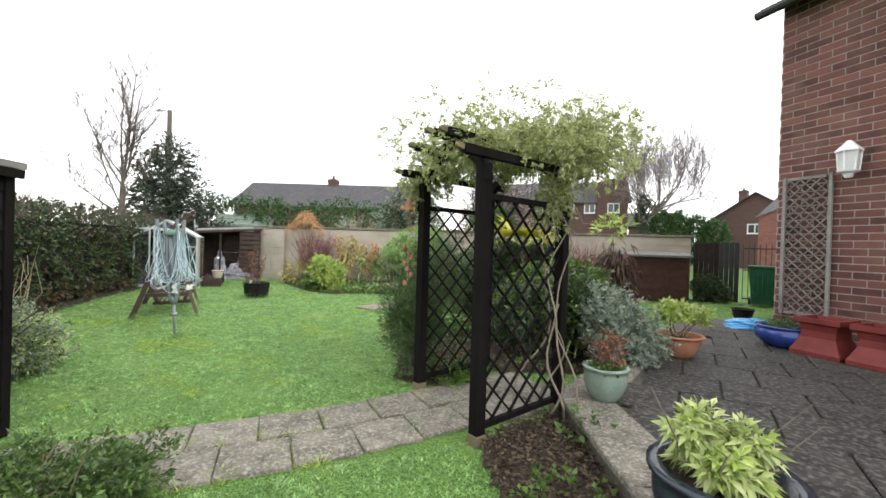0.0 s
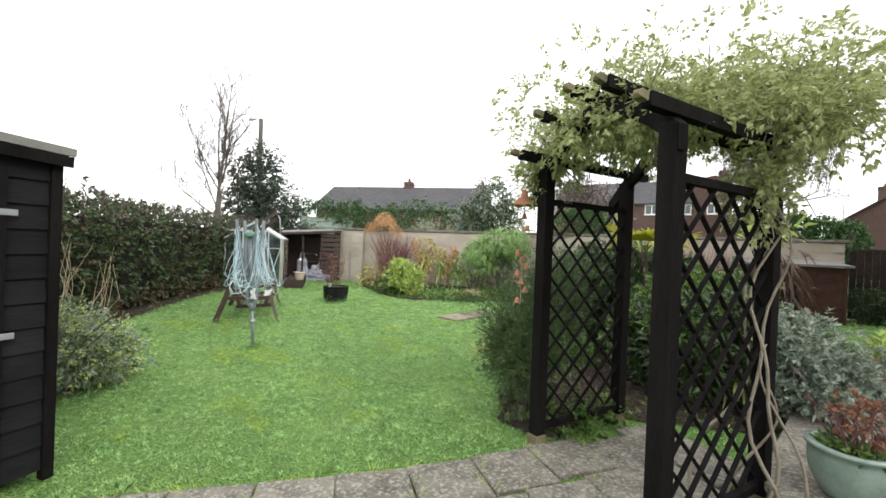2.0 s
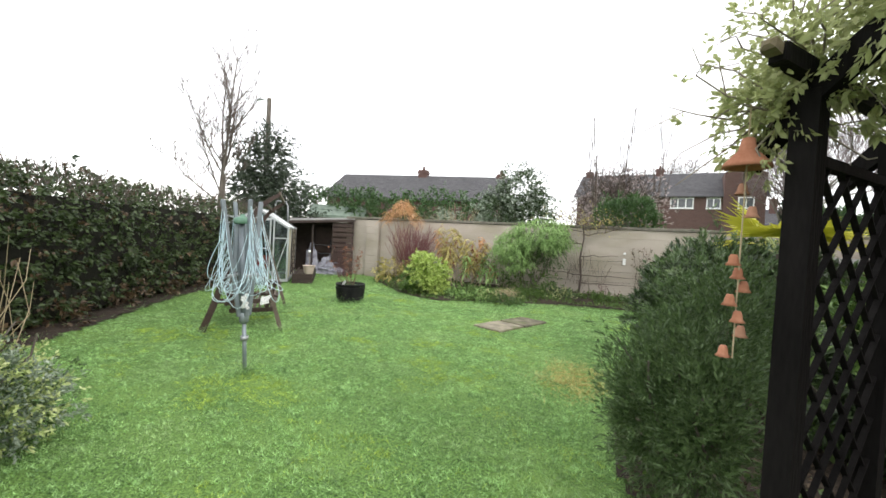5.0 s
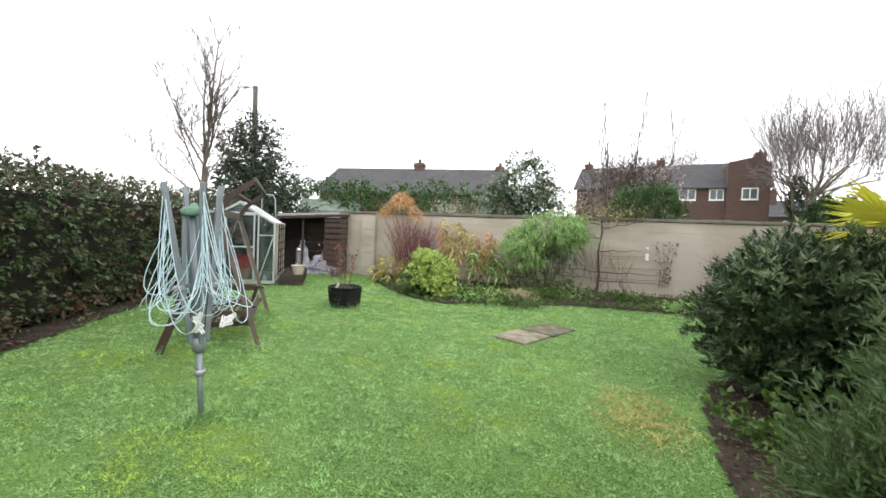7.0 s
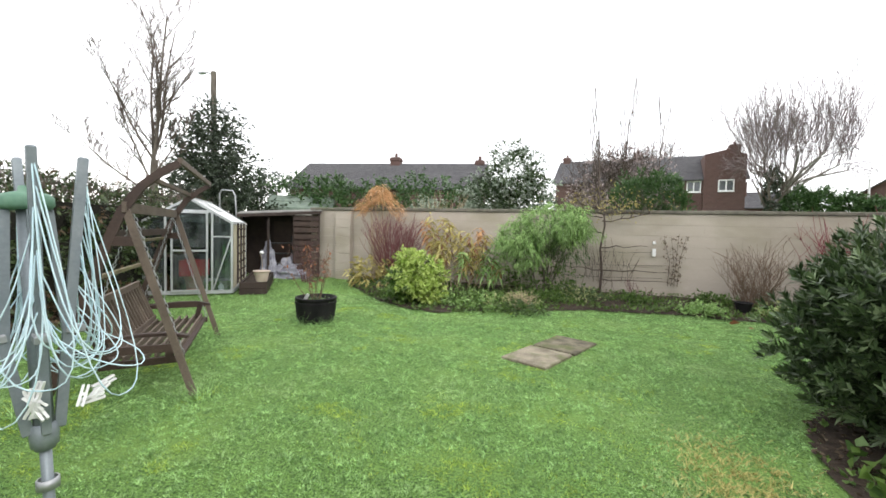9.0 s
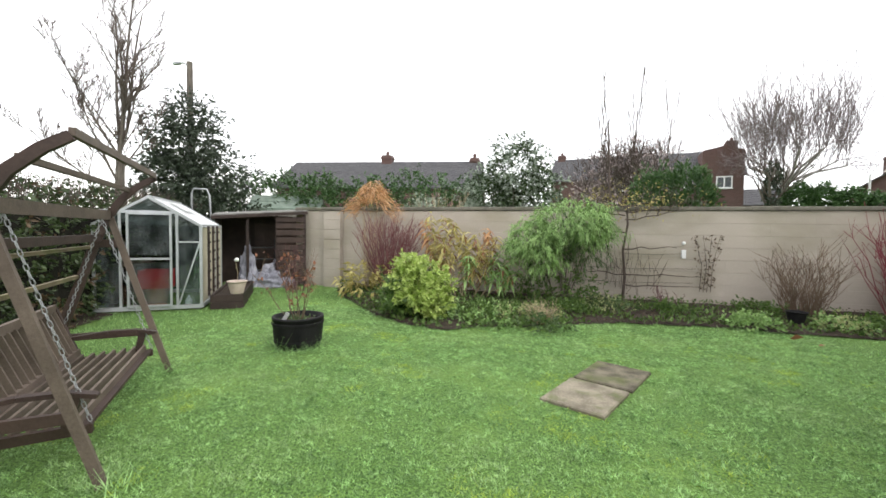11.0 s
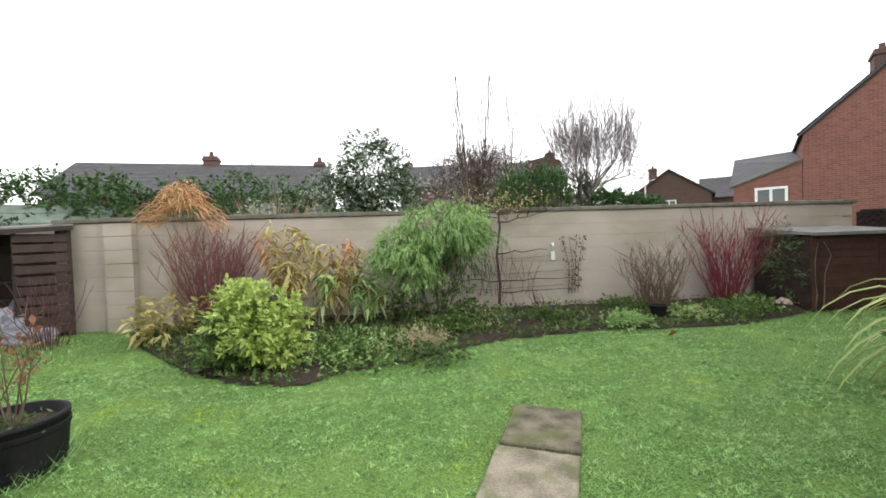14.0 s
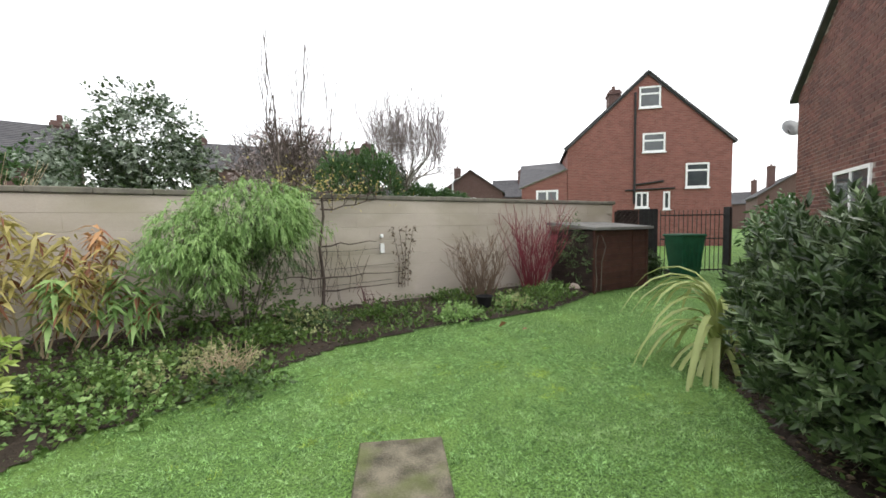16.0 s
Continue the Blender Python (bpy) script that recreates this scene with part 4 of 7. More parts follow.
# ---- raised planter beside the greenhouse, its trellis and pot ----
box = thing("raised_planter", "dark timber raised planter filled with soil beside the greenhouse", "planter box", (-7.6, 12.0, 0), 36.9)
for k, (x0, x1, y0, y1) in enumerate(((0.0, 0.5, -0.02, 0.02), (0.0, 0.04, 0.02, 1.9), (0.46, 0.5, 0.02, 1.9), (0.04, 0.46, 1.86, 1.9))):
    for z in (0, 0.125):
        part("board", Mesh().box(x0, x1, y0, y1, z, z + 0.12, bev=0.005), M_DARKBOARD, box)
part("soil", Mesh().box(0.04, 0.46, 0.02, 1.86, 0.0, 0.2), M_SOIL, box)
tre = thing("timber_trellis", "dark stained square trellis against the greenhouse side", "trellis", (-7.70, 12.02, 0.2), 36.9)
for y in (0.12, 0.2, 0.55, 0.63, 0.98, 1.06):
    part("upright", Mesh().box(0.0, 0.02, y, y + 0.035, 0, 1.2), M_DARKBOARD, tre)
for z in range(7):
    for y in (0.1, 0.53, 0.96):
        part("slat", Mesh().box(0.02, 0.035, y, y + 0.16, 0.08 + z * 0.165, 0.115 + z * 0.165), M_DARKBOARD, tre)


def pot(name, label, at, prof, material, soil_r, soil_z, group="", cat="plant pot"):
    """A turned pot with soil in it."""
    t = thing(name, label, cat, at, group=group)
    part("body", Mesh().lathe(prof, 32), material, t, smooth=True)
    s = Mesh().lathe([(soil_r, soil_z), (soil_r * 0.6, soil_z + 0.012), (0.001, soil_z + 0.02)], 24)
    part("soil", s, M_SOIL, t)
    return t


def pot_profile(r_base, r_top, h, lip=0.025, th=0.02, belly=0.0):
    p = [(0.001, 0), (r_base, 0)]
    for i in range(1, 8):
        t = i / 8
        p.append((r_base + (r_top - r_base) * t + belly * math.sin(math.pi * t), h * t * 0.92))
    p += [(r_top, h * 0.92), (r_top + lip, h * 0.93), (r_top + lip, h), (r_top - th, h), (r_top - th - 0.005, h * 0.8), (0.001, h * 0.8)]
    return p


pot("stone_pot", "pale pinkish stone pot standing on the planter edge", (-7.33, 12.3, 0.245), pot_profile(0.10, 0.15, 0.22, 0.015), M_STONEPOT, 0.13, 0.17)
for k, (x, y, z) in enumerate(((-7.36, 12.33, 0.45),)):
    fl = thing("dried_flower", "single white flower head on a bare stem in the pot", "flower", (x, y, z - 0.06))
    part("stalk", Mesh().tube([(0, 0, 0), (0.02, 0, 0.2), (-0.03, 0, 0.42)], 0.004, 4), M_TANSTEM, fl)
    part("bloom", Mesh().lathe([(0.001, 0.40), (0.035, 0.415), (0.04, 0.44), (0.02, 0.465), (0.001, 0.47)], 12), M_WHITEPEG, fl, smooth=True)

# ---- open log store in the corner ----
store = thing("log_store", "open timber lean-to store with a felted roof and plank front", "lean-to store", (-9.35, 13.85, 0), 40.5)
SW = 1.86
roofm = Mesh()
roofm.v = [(-0.1, -0.12, 1.62), (SW + 0.06, -0.12, 1.78), (SW + 0.06, 1.3, 1.86), (-0.1, 1.3, 1.72)]
roofm.v += [(x, y, z + 0.04) for x, y, z in roofm.v]
roofm.f = [(3, 2, 1, 0), (4, 5, 6, 7), (0, 1, 5, 4), (1, 2, 6, 5), (2, 3, 7, 6), (3, 0, 4, 7)]
part("roof", roofm, M_FELT, store, "grey felted lean-to roof")
part("fascia", Mesh().beam((-0.1, -0.13, 1.6), (SW + 0.06, -0.13, 1.76), 0.02, 0.07), M_DARKBOARD, store)
for x in (0.0, 0.62, 1.24, SW):
    part("post", Mesh().box(x - 0.03, x + 0.03, -0.03, 0.03, 0, 1.6 + 0.07 * x, bev=0.004), M_DARKBOARD, store)
part("back_wall", Mesh().box(0, SW, 1.22, 1.26, 0, 1.7), M_DARKBOARD, store)
part("side_wall", Mesh().box(-0.03, 0.0, 0.03, 1.22, 0, 1.6), M_DARKBOARD, store)
part("inner_panel", Mesh().box(0.75, SW, 1.1, 1.14, 0.0, 1.5), M_DARKTEAK, store, "brown inner panel")
for k in range(10):
    ob = part("plank", Mesh().box(1.24, SW, -0.065, -0.04, 0.08 + k * 0.16, 0.205 + k * 0.16, bev=0.004), M_DARKTEAK, store)
    ob.matrix_local = pose(0, 0, 0, 0, random.uniform(-0.8, 0.8), 0)
rack = thing("wire_rack", "dark metal rack standing in the log store", "rack", (-9.0, 14.45, 0), 40.5)
for z in (0.35, 0.62, 0.9):
    part("shelf", Mesh().box(0, 0.55, 0, 0.3, z, z + 0.025), M_METALBLACK, rack)
for x in (0, 0.55):
    for y in (0, 0.3):
        part("leg", Mesh().box(x - 0.015, x + 0.015, y - 0.015, y + 0.015, 0, 1.1), M_METALBLACK, rack)


def crumple(name, label, cat, at, r, material, seed):
    """A crumpled sheet heap."""
    m = Mesh()
    n = 22
    for i in range(n + 1):
        for j in range(n):
            a, t = 2 * math.pi * j / n, i / n
            k = 1 + 0.35 * noise.noise(Vector((math.cos(a) * 2.2, math.sin(a) * 2.2, t * 3 + seed))) + 0.18 * noise.noise(Vector((math.cos(a) * 6, math.sin(a) * 6, t * 8 + seed)))
            m.v.append((r[0] * math.cos(a) * math.sin(math.pi / 2 * (1 - t) + 0.001) * k, r[1] * math.sin(a) * math.cos(math.pi / 2 * t) * k, max(0.0, r[2] * t * k)))
    for i in range(n):
        for j in range(n):
            m.f.append((i * n + j, i * n + (j + 1) % n, (i + 1) * n + (j + 1) % n, (i + 1) * n + j))
    ob = tagged(part(name, m, material, None), label, cat)
    ob.matrix_basis = pose(*at)
    return ob


M_SHEET = mat("grey_plastic_sheet", (0.16, 0.16, 0.20), (0.36, 0.36, 0.41), scale=8, rough=0.25, bump=0.6, bump_dist=0.04, fine=20, spec=0.5)
crumple("plastic_sheeting", "crumpled grey plastic sheeting heaped in the log store", "plastic sheet", (-8.55, 14.75, 0.0), (0.5, 0.36, 0.55), M_SHEET, 3)
crumple("plastic_sack", "grey plastic sack hung over the rack", "plastic sheet", (-9.0, 14.4, 0.0), (0.22, 0.2, 1.0), M_SHEET, 9)

# ---- rotary clothes airer, folded ----
air = thing("rotary_airer", "folded grey rotary clothes airer strung with pale blue line", "clothes airer", (-3.37, 6.755, 0))
air.matrix_basis = pose(-3.37, 6.755, 0, 1.0, -3.0, 0)
part("ground_tube", Mesh().tube([(0, 0, -0.05), (0, 0, 0.48)], 0.019, 12), M_STEELGREY, air, smooth=True)
part("pole", Mesh().tube([(0, 0, 0.46), (0, 0, 1.42)], 0.032, 12), M_STEELGREY, air, smooth=True)
part("collar", Mesh().lathe([(0.03, 0.30), (0.036, 0.30), (0.036, 0.34), (0.03, 0.34)], 16), M_GALV, air, smooth=True)
part("runner", Mesh().lathe([(0.028, 0.47), (0.042, 0.475), (0.045, 0.52), (0.04, 0.56), (0.028, 0.565)], 16), M_STEELGREY, air, smooth=True)
part("top_cap", Mesh().lathe([(0.001, 1.40), (0.07, 1.40), (0.08, 1.415), (0.08, 1.445), (0.065, 1.46), (0.025, 1.47), (0.02, 1.49), (0.001, 1.49)], 20), M_GREENCAP, air, "faded green plastic cap", smooth=True)
ARMS = []
for k in range(4):
    a = math.radians(70 + 90 * k)
    ca, sa = math.cos(a), math.sin(a)
    lo, hi = Vector((0.045 * ca, 0.045 * sa, 0.53)), Vector((0.175 * ca, 0.175 * sa, 1.62))
    part("arm", Mesh().beam(lo, hi, 0.028, 0.034, 0.006), M_STEELGREY, air)
    part("strut", Mesh().beam((0.06 * ca, 0.06 * sa, 1.40), lo.lerp(hi, 0.32), 0.022, 0.026, 0.004), M_STEELGREY, air)
    part("clip", Mesh().beam(lo.lerp(hi, 0.34) + Vector((0.02 * ca, 0.02 * sa, 0)), lo.lerp(hi, 0.37) + Vector((0.02 * ca, 0.02 * sa, 0)), 0.05, 0.06, 0.005), M_GALV, air)
    ARMS.append((lo, hi))
rng = np.random.default_rng(44)
for k in range(4):
    lo0, hi0 = ARMS[k]
    lo1, hi1 = ARMS[(k + 1) % 4]
    for j in range(9):
        f = 0.985 - 0.075 * j
        p, q = lo0.lerp(hi0, f), lo1.lerp(hi1, f)
        sag = max(0.18, 0.82 - 0.085 * j + 0.07 * rng.normal())
        sag = min(sag, p.z - 0.58 - 0.06 * rng.random())
        out = ((p + q) / 2).xy.normalized()
        bulge, swayed, round_ = 0.10 + 0.045 * rng.normal() + 0.006 * j, rng.normal() * 0.09, 1.7 + 0.9 * rng.random()
        pts = []
        for i in range(17):
            t = i / 16
            h = 1 - abs(2 * t - 1) ** round_
            c = p.lerp(q, t + 0.0)
            pts.append(c + Vector((out.x, out.y, 0)) * bulge * h + Vector((-out.y, out.x, 0)) * (swayed * h + 0.07 * math.sin(2 * math.pi * t) * -1) - Vector((0, 0, sag * h)))
        part("line", Mesh().tube(pts, 0.003, 4, cap=False), M_LINE, air, smooth=True)
peg = Mesh().box(-0.012, -0.003, -0.008, 0.008, -0.04, 0.04, bev=0.002).box(0.003, 0.012, -0.008, 0.008, -0.04, 0.04, bev=0.002).box(-0.004, 0.004, -0.006, 0.006, 0.0, 0.012).data("peg", M_WHITEPEG)
for k in range(10):
    a, r, zc = (math.radians(318 + 5 * (k % 3)), 0.10, 0.64 + 0.05 * (k // 3)) if k < 6 else (math.radians(5 + 9 * (k - 6)), 0.21, 0.68)
    o = part("peg", peg, None, air, "white plastic clothes peg")
    o.matrix_local = pose(r * math.cos(a), r * math.sin(a), zc + 0.015 * rng.normal(), rng.normal() * 14, rng.normal() * 18 + (50 if k > 6 else 0), 55 + rng.normal() * 20)

# ---- swing seat ----
u, w = Vector((-0.666, 0.746, 0)), Vector((-0.746, -0.666, 0))
S0, SL = Vector((-4.257, 8.141, 0)), 1.90
swing = thing("garden_swing", "weathered hardwood garden swing frame with a bare slatted canopy", "garden swing")


def sp(along, back, z):
    return S0 + u * along + w * back + Vector((0, 0, z))


ARC = [(0.94, 0), (0.83, 0.3), (0.74, 0.58), (0.64, 0.88), (0.54, 1.2), (0.45, 1.44), (0.33, 1.63), (0.2, 1.75), (0.09, 1.82)]
for s in (0.0, SL):
    part("front_leg", Mesh().beam(sp(s, 0, 0), sp(s, 0.43, 1.47), 0.032, 0.05), M_TEAK, swing)
    bend = Mesh()
    nrm = u * 0.019
    for i, (bk, z) in enumerate(ARC):
        (b0, z0), (b1, z1) = ARC[max(i - 1, 0)], ARC[min(i + 1, len(ARC) - 1)]
        side = Vector((z1 - z0, b0 - b1)).normalized() * (0.04 - 0.0018 * i)
        for o in (-1, 1):
            for q in (-1, 1):
                bend.v.append(tuple(sp(s, bk + side.x * q, z + side.y * q) + nrm * o))
    for i in range(len(ARC) - 1):
        k = 4 * i
        bend.f += [(k, k + 4, k + 5, k + 1), (k + 2, k + 3, k + 7, k + 6), (k, k + 2, k + 6, k + 4), (k + 1, k + 5, k + 7, k + 3)]
    k = 4 * (len(ARC) - 1)
    bend.f += [(0, 1, 3, 2), (k, k + 2, k + 3, k + 1)]
    part("curved_back_leg", bend, M_DARKTEAK, swing, "dark curved back leg")
    part("side_rail", Mesh().beam(sp(s, 0.36, 1.22), sp(s, 0.55, 1.22), 0.028, 0.07), M_DARKTEAK, swing)
    part("side_rail", Mesh().beam(sp(s, 0.12, 0.40), sp(s, 0.78, 0.40), 0.028, 0.06), M_DARKTEAK, swing)
part("top_rail", Mesh().beam(sp(-0.03, 0.43, 1.47), sp(SL + 0.03, 0.43, 1.47), 0.03, 0.08), M_TEAK, swing)
for bk, z, hh, mt in ((0.09, 1.84, 0.045, M_TEAK), (0.29, 1.70, 0.035, M_TEAK), (0.50, 1.27, 0.06, M_DARKTEAK), (0.56, 1.19, 0.025, M_MOSSWOOD), (0.66, 0.93, 0.03, M_MOSSWOOD)):
    part("canopy_rail", Mesh().beam(sp(0, bk, z), sp(SL, bk, z), 0.03, hh), mt, swing)
bench = thing("swing_bench", "weathered slatted hardwood bench hung on chains in the swing frame", "bench")
B0, B1 = 0.2, SL - 0.2
for k in range(7):
    part("seat_slat", Mesh().beam(sp(B0, 0.15 + k * 0.071, 0.300 - 0.006 * k), sp(B1, 0.15 + k * 0.071, 0.300 - 0.006 * k), 0.018, 0.060, 0.004), M_TEAK, bench)
part("seat_front_rail", Mesh().beam(sp(B0 - 0.02, 0.125, 0.27), sp(B1 + 0.02, 0.125, 0.27), 0.05, 0.022, 0.004), M_DARKTEAK, bench)
for z, b in ((0.31, 0.605), (0.69, 0.75)):
    part("back_bar", Mesh().beam(sp(B0, b, z), sp(B1, b, z), 0.03, 0.065, 0.005), M_TEAK, bench)
for k in range(17):
    s = B0 + 0.06 + k * (B1 - B0 - 0.12) / 16
    part("back_slat", Mesh().beam(sp(s, 0.61, 0.33), sp(s, 0.742, 0.665), 0.014, 0.042, 0.003), M_TEAK, bench)
for s in (B0, B1):
    part("side_bearer", Mesh().beam(sp(s, 0.09, 0.255), sp(s, 0.66, 0.235), 0.035, 0.055, 0.005), M_DARKTEAK, bench)
    part("back_post", Mesh().beam(sp(s, 0.60, 0.24), sp(s, 0.77, 0.72), 0.035, 0.05, 0.005), M_DARKTEAK, bench)
    arm = Mesh()
    for (b0, z0), (b1, z1) in (((0.06, 0.43), (0.20, 0.462)), ((0.195, 0.462), (0.40, 0.465)), ((0.395, 0.465), (0.68, 0.43))):
        arm.beam(sp(s, b0, z0), sp(s, b1, z1), 0.055, 0.026, 0.008)
    part("armrest", arm, M_DARKTEAK, bench)
    part("arm_post", Mesh().beam(sp(s, 0.20, 0.27), sp(s, 0.16, 0.45), 0.035, 0.05, 0.005), M_DARKTEAK, bench)
    for b, zt in ((0.10, 0.29), (0.70, 0.52)):
        ch = Mesh()
        a, e = sp(s, b, zt), sp(s, 0.43, 1.44)
        nlink = 30
        for i in range(nlink):
            c = a.lerp(e, (i + 0.5) / nlink)
            d = (e - a).normalized()
            sd = d.cross(Vector((0, 0, 1))).normalized() if i % 2 else d.cross(u).normalized()
            hl = (e - a).length / nlink * 0.62
            ring = [c + d * hl * math.cos(q) + sd * 0.010 * math.sin(q) for q in np.linspace(0, 2 * math.pi, 7)]
            ch.tube(ring, 0.003, 4, cap=False)
        part("chain", ch, M_GALV, bench, "galvanised chain")

# ---- half-barrel tub ----
tub = thing("barrel_planter", "black half-barrel tub filled with soil standing on the lawn", "planter", (-4.93, 10.70, 0))
prof = pot_profile(0.25, 0.285, 0.36, 0.006, 0.025, 0.008)
part("body", Mesh().lathe(prof, 32), M_BLACKTUB, tub, smooth=True)
for z, r in ((0.07, 0.258), (0.27, 0.282)):
    part("hoop", Mesh().lathe([(r + 0.006, z), (r + 0.012, z + 0.004), (r + 0.012, z + 0.03), (r + 0.006, z + 0.034)], 32), M_BLACKTUB, tub)
part("soil", Mesh().lathe([(0.262, 0.29), (0.16, 0.31), (0.001, 0.305)], 24), M_SOIL, tub)
rose = thing("rose_bush", "bare rose bush with a few orange leaves planted in the tub", "rose bush", (-4.93, 10.70, 0.30))
rng = np.random.default_rng(51)
m, tips = stems(rng, (0, 0, 0), 9, 0.82, 0.36, 0.0055, lean=-0.4, wig=0.05, sides=4, base=0.1)
for pts in list(tips):
    for i in (2, 3):
        d = Vector(rng.normal(size=3)) * 0.5 + Vector((0, 0, 0.8))
        e = pts[i] + d * 0.17
        m.tube([pts[i], pts[i].lerp(e, 0.5) + Vector(rng.normal(size=3)) * 0.01, e], [0.004, 0.003, 0.002], 3, cap=False)
part("stem", m, M_BROWNSTEM, rose)
pp = np.array([tuple(pts[i] + Vector(rng.normal(size=3)) * 0.03) for pts in tips for i in (2, 3, 4) for _ in range(5)])
part("leaves", leaves_at("leaves", pp, units(rng, len(pp)), 0.05, 0.026, L_RUST, rng), None, rose)
part("ground_leaves", leaves_at("low", np.array([(0.18 * rng.normal() * 0.5, 0.18 * rng.normal() * 0.5, 0.02) for _ in range(120)]), units(rng, 120) + [0, 0, 0.6], 0.045, 0.02, L_ROSEMARY, rng), None, rose)
lab = thing("plant_label", "white plastic plant label pushed into the tub soil", "plant label", (-5.02, 10.53, 0.30))
o = part("tag", Mesh().box(-0.022, 0.022, -0.003, 0.003, 0, 0.17), M_WHITEPEG, lab)
o.matrix_local = pose(0, 0, 0, 25, 35, 20)

# ---- brown storage shed by the wall ----
bs = thing("storage_shed", "low red-brown boarded storage shed with a grey felt lid", "storage shed", (4.12, 14.0, 0))
part("frame", Mesh().box(0.03, 1.69, 0.03, 1.1, 0.02, 1.24), M_DARKBOARD, bs)
for k in range(10):
    part("board", Mesh().box(0.0, 1.72, 0.0, 0.025, 0.03 + k * 0.121, 0.145 + k * 0.121, bev=0.004), M_BROWNWOOD, bs)
    part("board", Mesh().box(0.0, 0.025, 0.03, 1.1, 0.03 + k * 0.121, 0.145 + k * 0.121, bev=0.004), M_DARKBOARD, bs)
for x in (-0.01, 1.67):
    part("corner_batten", Mesh().box(x, x + 0.06, -0.022, -0.002, 0.0, 1.26, bev=0.004), M_BROWNWOOD, bs)
part("door_batten", Mesh().box(1.2, 1.25, -0.018, -0.002, 0.1, 1.2, bev=0.003), M_BROWNWOOD, bs)
lid = Mesh()
lid.v = [(-0.08, -0.1, 1.25), (1.8, -0.1, 1.25), (1.8, 1.15, 1.36), (-0.08, 1.15, 1.36)]
lid.v += [(x, y, z + 0.05) for x, y, z in lid.v]
lid.f = [(3, 2, 1, 0), (4, 5, 6, 7), (0, 1, 5, 4), (1, 2, 6, 5), (2, 3, 7, 6), (3, 0, 4, 7)]
part("lid", lid, M_FELT, bs, "grey felt covered lid")

# ---- side fence, gate and bin ----
fence = thing("garden_fence", "dark stained panel and trellis beside the side gate", "fence")
f0, f1, f2 = Vector((6.42, 15.2, 0)), Vector((7.0, 14.95, 0)), Vector((7.42, 14.72, 0))
diamond(fence, f0, f1, 0.1, 1.68, 0.12, M_DARKBOARD)
for i in range(4):
    a, b = f1.lerp(f2, i / 4), f1.lerp(f2, (i + 0.92) / 4)
    ob = part("board", Mesh().box(-(b - a).length / 2, (b - a).length / 2, -0.012, 0.012, 0.02, 1.72, bev=0.004), M_METALBLACK, fence)
    ob.matrix_local = pose(*((a + b) / 2), 0, 0, math.degrees(math.atan2((b - a).y, (b - a).x)))
for i in range(5):
    a, b = f0.lerp(f1, i / 5), f0.lerp(f1, (i + 0.96) / 5)
    ob = part("backing_board", Mesh().box(-(b - a).length / 2, (b - a).length / 2, 0.03, 0.05, 0.02, 1.66, bev=0.004), M_DARKBOARD, fence)
    ob.matrix_local = pose(*((a + b) / 2), 0, 0, math.degrees(math.atan2((b - a).y, (b - a).x)))
gate = thing("iron_gate", "black iron side gate with thin upright bars", "gate")
g0, g1 = Vector((7.5, 14.7, 0)), Vector((9.1, 14.0, 0))
for z in (0.15, 0.95, 1.55):
    part("rail", Mesh().beam(g0 + Vector((0, 0, z)), g1 + Vector((0, 0, z)), 0.03, 0.03), M_METALBLACK, gate)
for i in range(15):
    p = g0.lerp(g1, i / 14)
    part("bar", Mesh().tube([p + Vector((0, 0, 0.1)), p + Vector((0, 0, 1.68))], 0.009, 6), M_METALBLACK, gate)
part("post", Mesh().box(-0.07, 0.07, -0.07, 0.07, 0, 1.75, bev=0.01).data("post", M_METALBLACK), None, gate).matrix_local = pose(9.2, 13.95, 0)
wb = thing("wheelie_bin", "green plastic wheelie bin beside the side gate", "bin", (7.75, 14.25, 0), -25)
body = Mesh()
body.v = [(-0.22, -0.25, 0.06), (0.22, -0.25, 0.06), (0.22, 0.2, 0.06), (-0.22, 0.2, 0.06), (-0.29, -0.34, 1.02), (0.29, -0.34, 1.02), (0.29, 0.34, 1.02), (-0.29, 0.34, 1.02)]
body.f = [(3, 2, 1, 0), (0, 1, 5, 4), (1, 2, 6, 5), (2, 3, 7, 6), (3, 0, 4, 7)]
for k in range(5):
    x = -0.2 + k * 0.1
    part("rib", Mesh().box(x - 0.008, x + 0.008, -0.335, -0.30, 0.3, 0.98), M_BINGREEN, wb)
part("body", body, M_BINGREEN, wb)
part("lid", Mesh().box(-0.31, 0.31, -0.37, 0.37, 1.02, 1.09, bev=0.02), M_BINGREEN, wb)
for x in (-0.25, 0.25):
    ob = part("wheel", Mesh().lathe([(0.001, -0.03), (0.1, -0.03), (0.1, 0.03), (0.001, 0.03)], 16), M_METALBLACK, wb)
    ob.matrix_local = pose(x, 0.26, 0.1, 0, 90, 0)

# ---- patio pots ----
P = PZ + 0.0
pot("green_pot", "grey-green glazed pot standing on the patio edge", (1.97, 5.45, P), pot_profile(0.10, 0.165, 0.27, 0.018, 0.02, 0.03), M_GREENGLAZE, 0.145, 0.21)
pot("navy_pot", "large dark navy glazed pot on the patio", (2.09, 3.8, P), pot_profile(0.16, 0.26, 0.32, 0.025, 0.03, 0.04), M_NAVY, 0.23, 0.26)
pot("terracotta_pot", "wide terracotta pot on the patio beside the bed", (3.12, 7.15, P), pot_profile(0.15, 0.25, 0.25, 0.03, 0.025, 0.02), M_TERRA, 0.21, 0.20)
pot("blue_bowl", "wide glossy blue glazed bowl on the patio", (4.80, 8.12, P), pot_profile(0.20, 0.31, 0.28, 0.02, 0.025, 0.08), M_BLUEGLAZE, 0.28, 0.22)
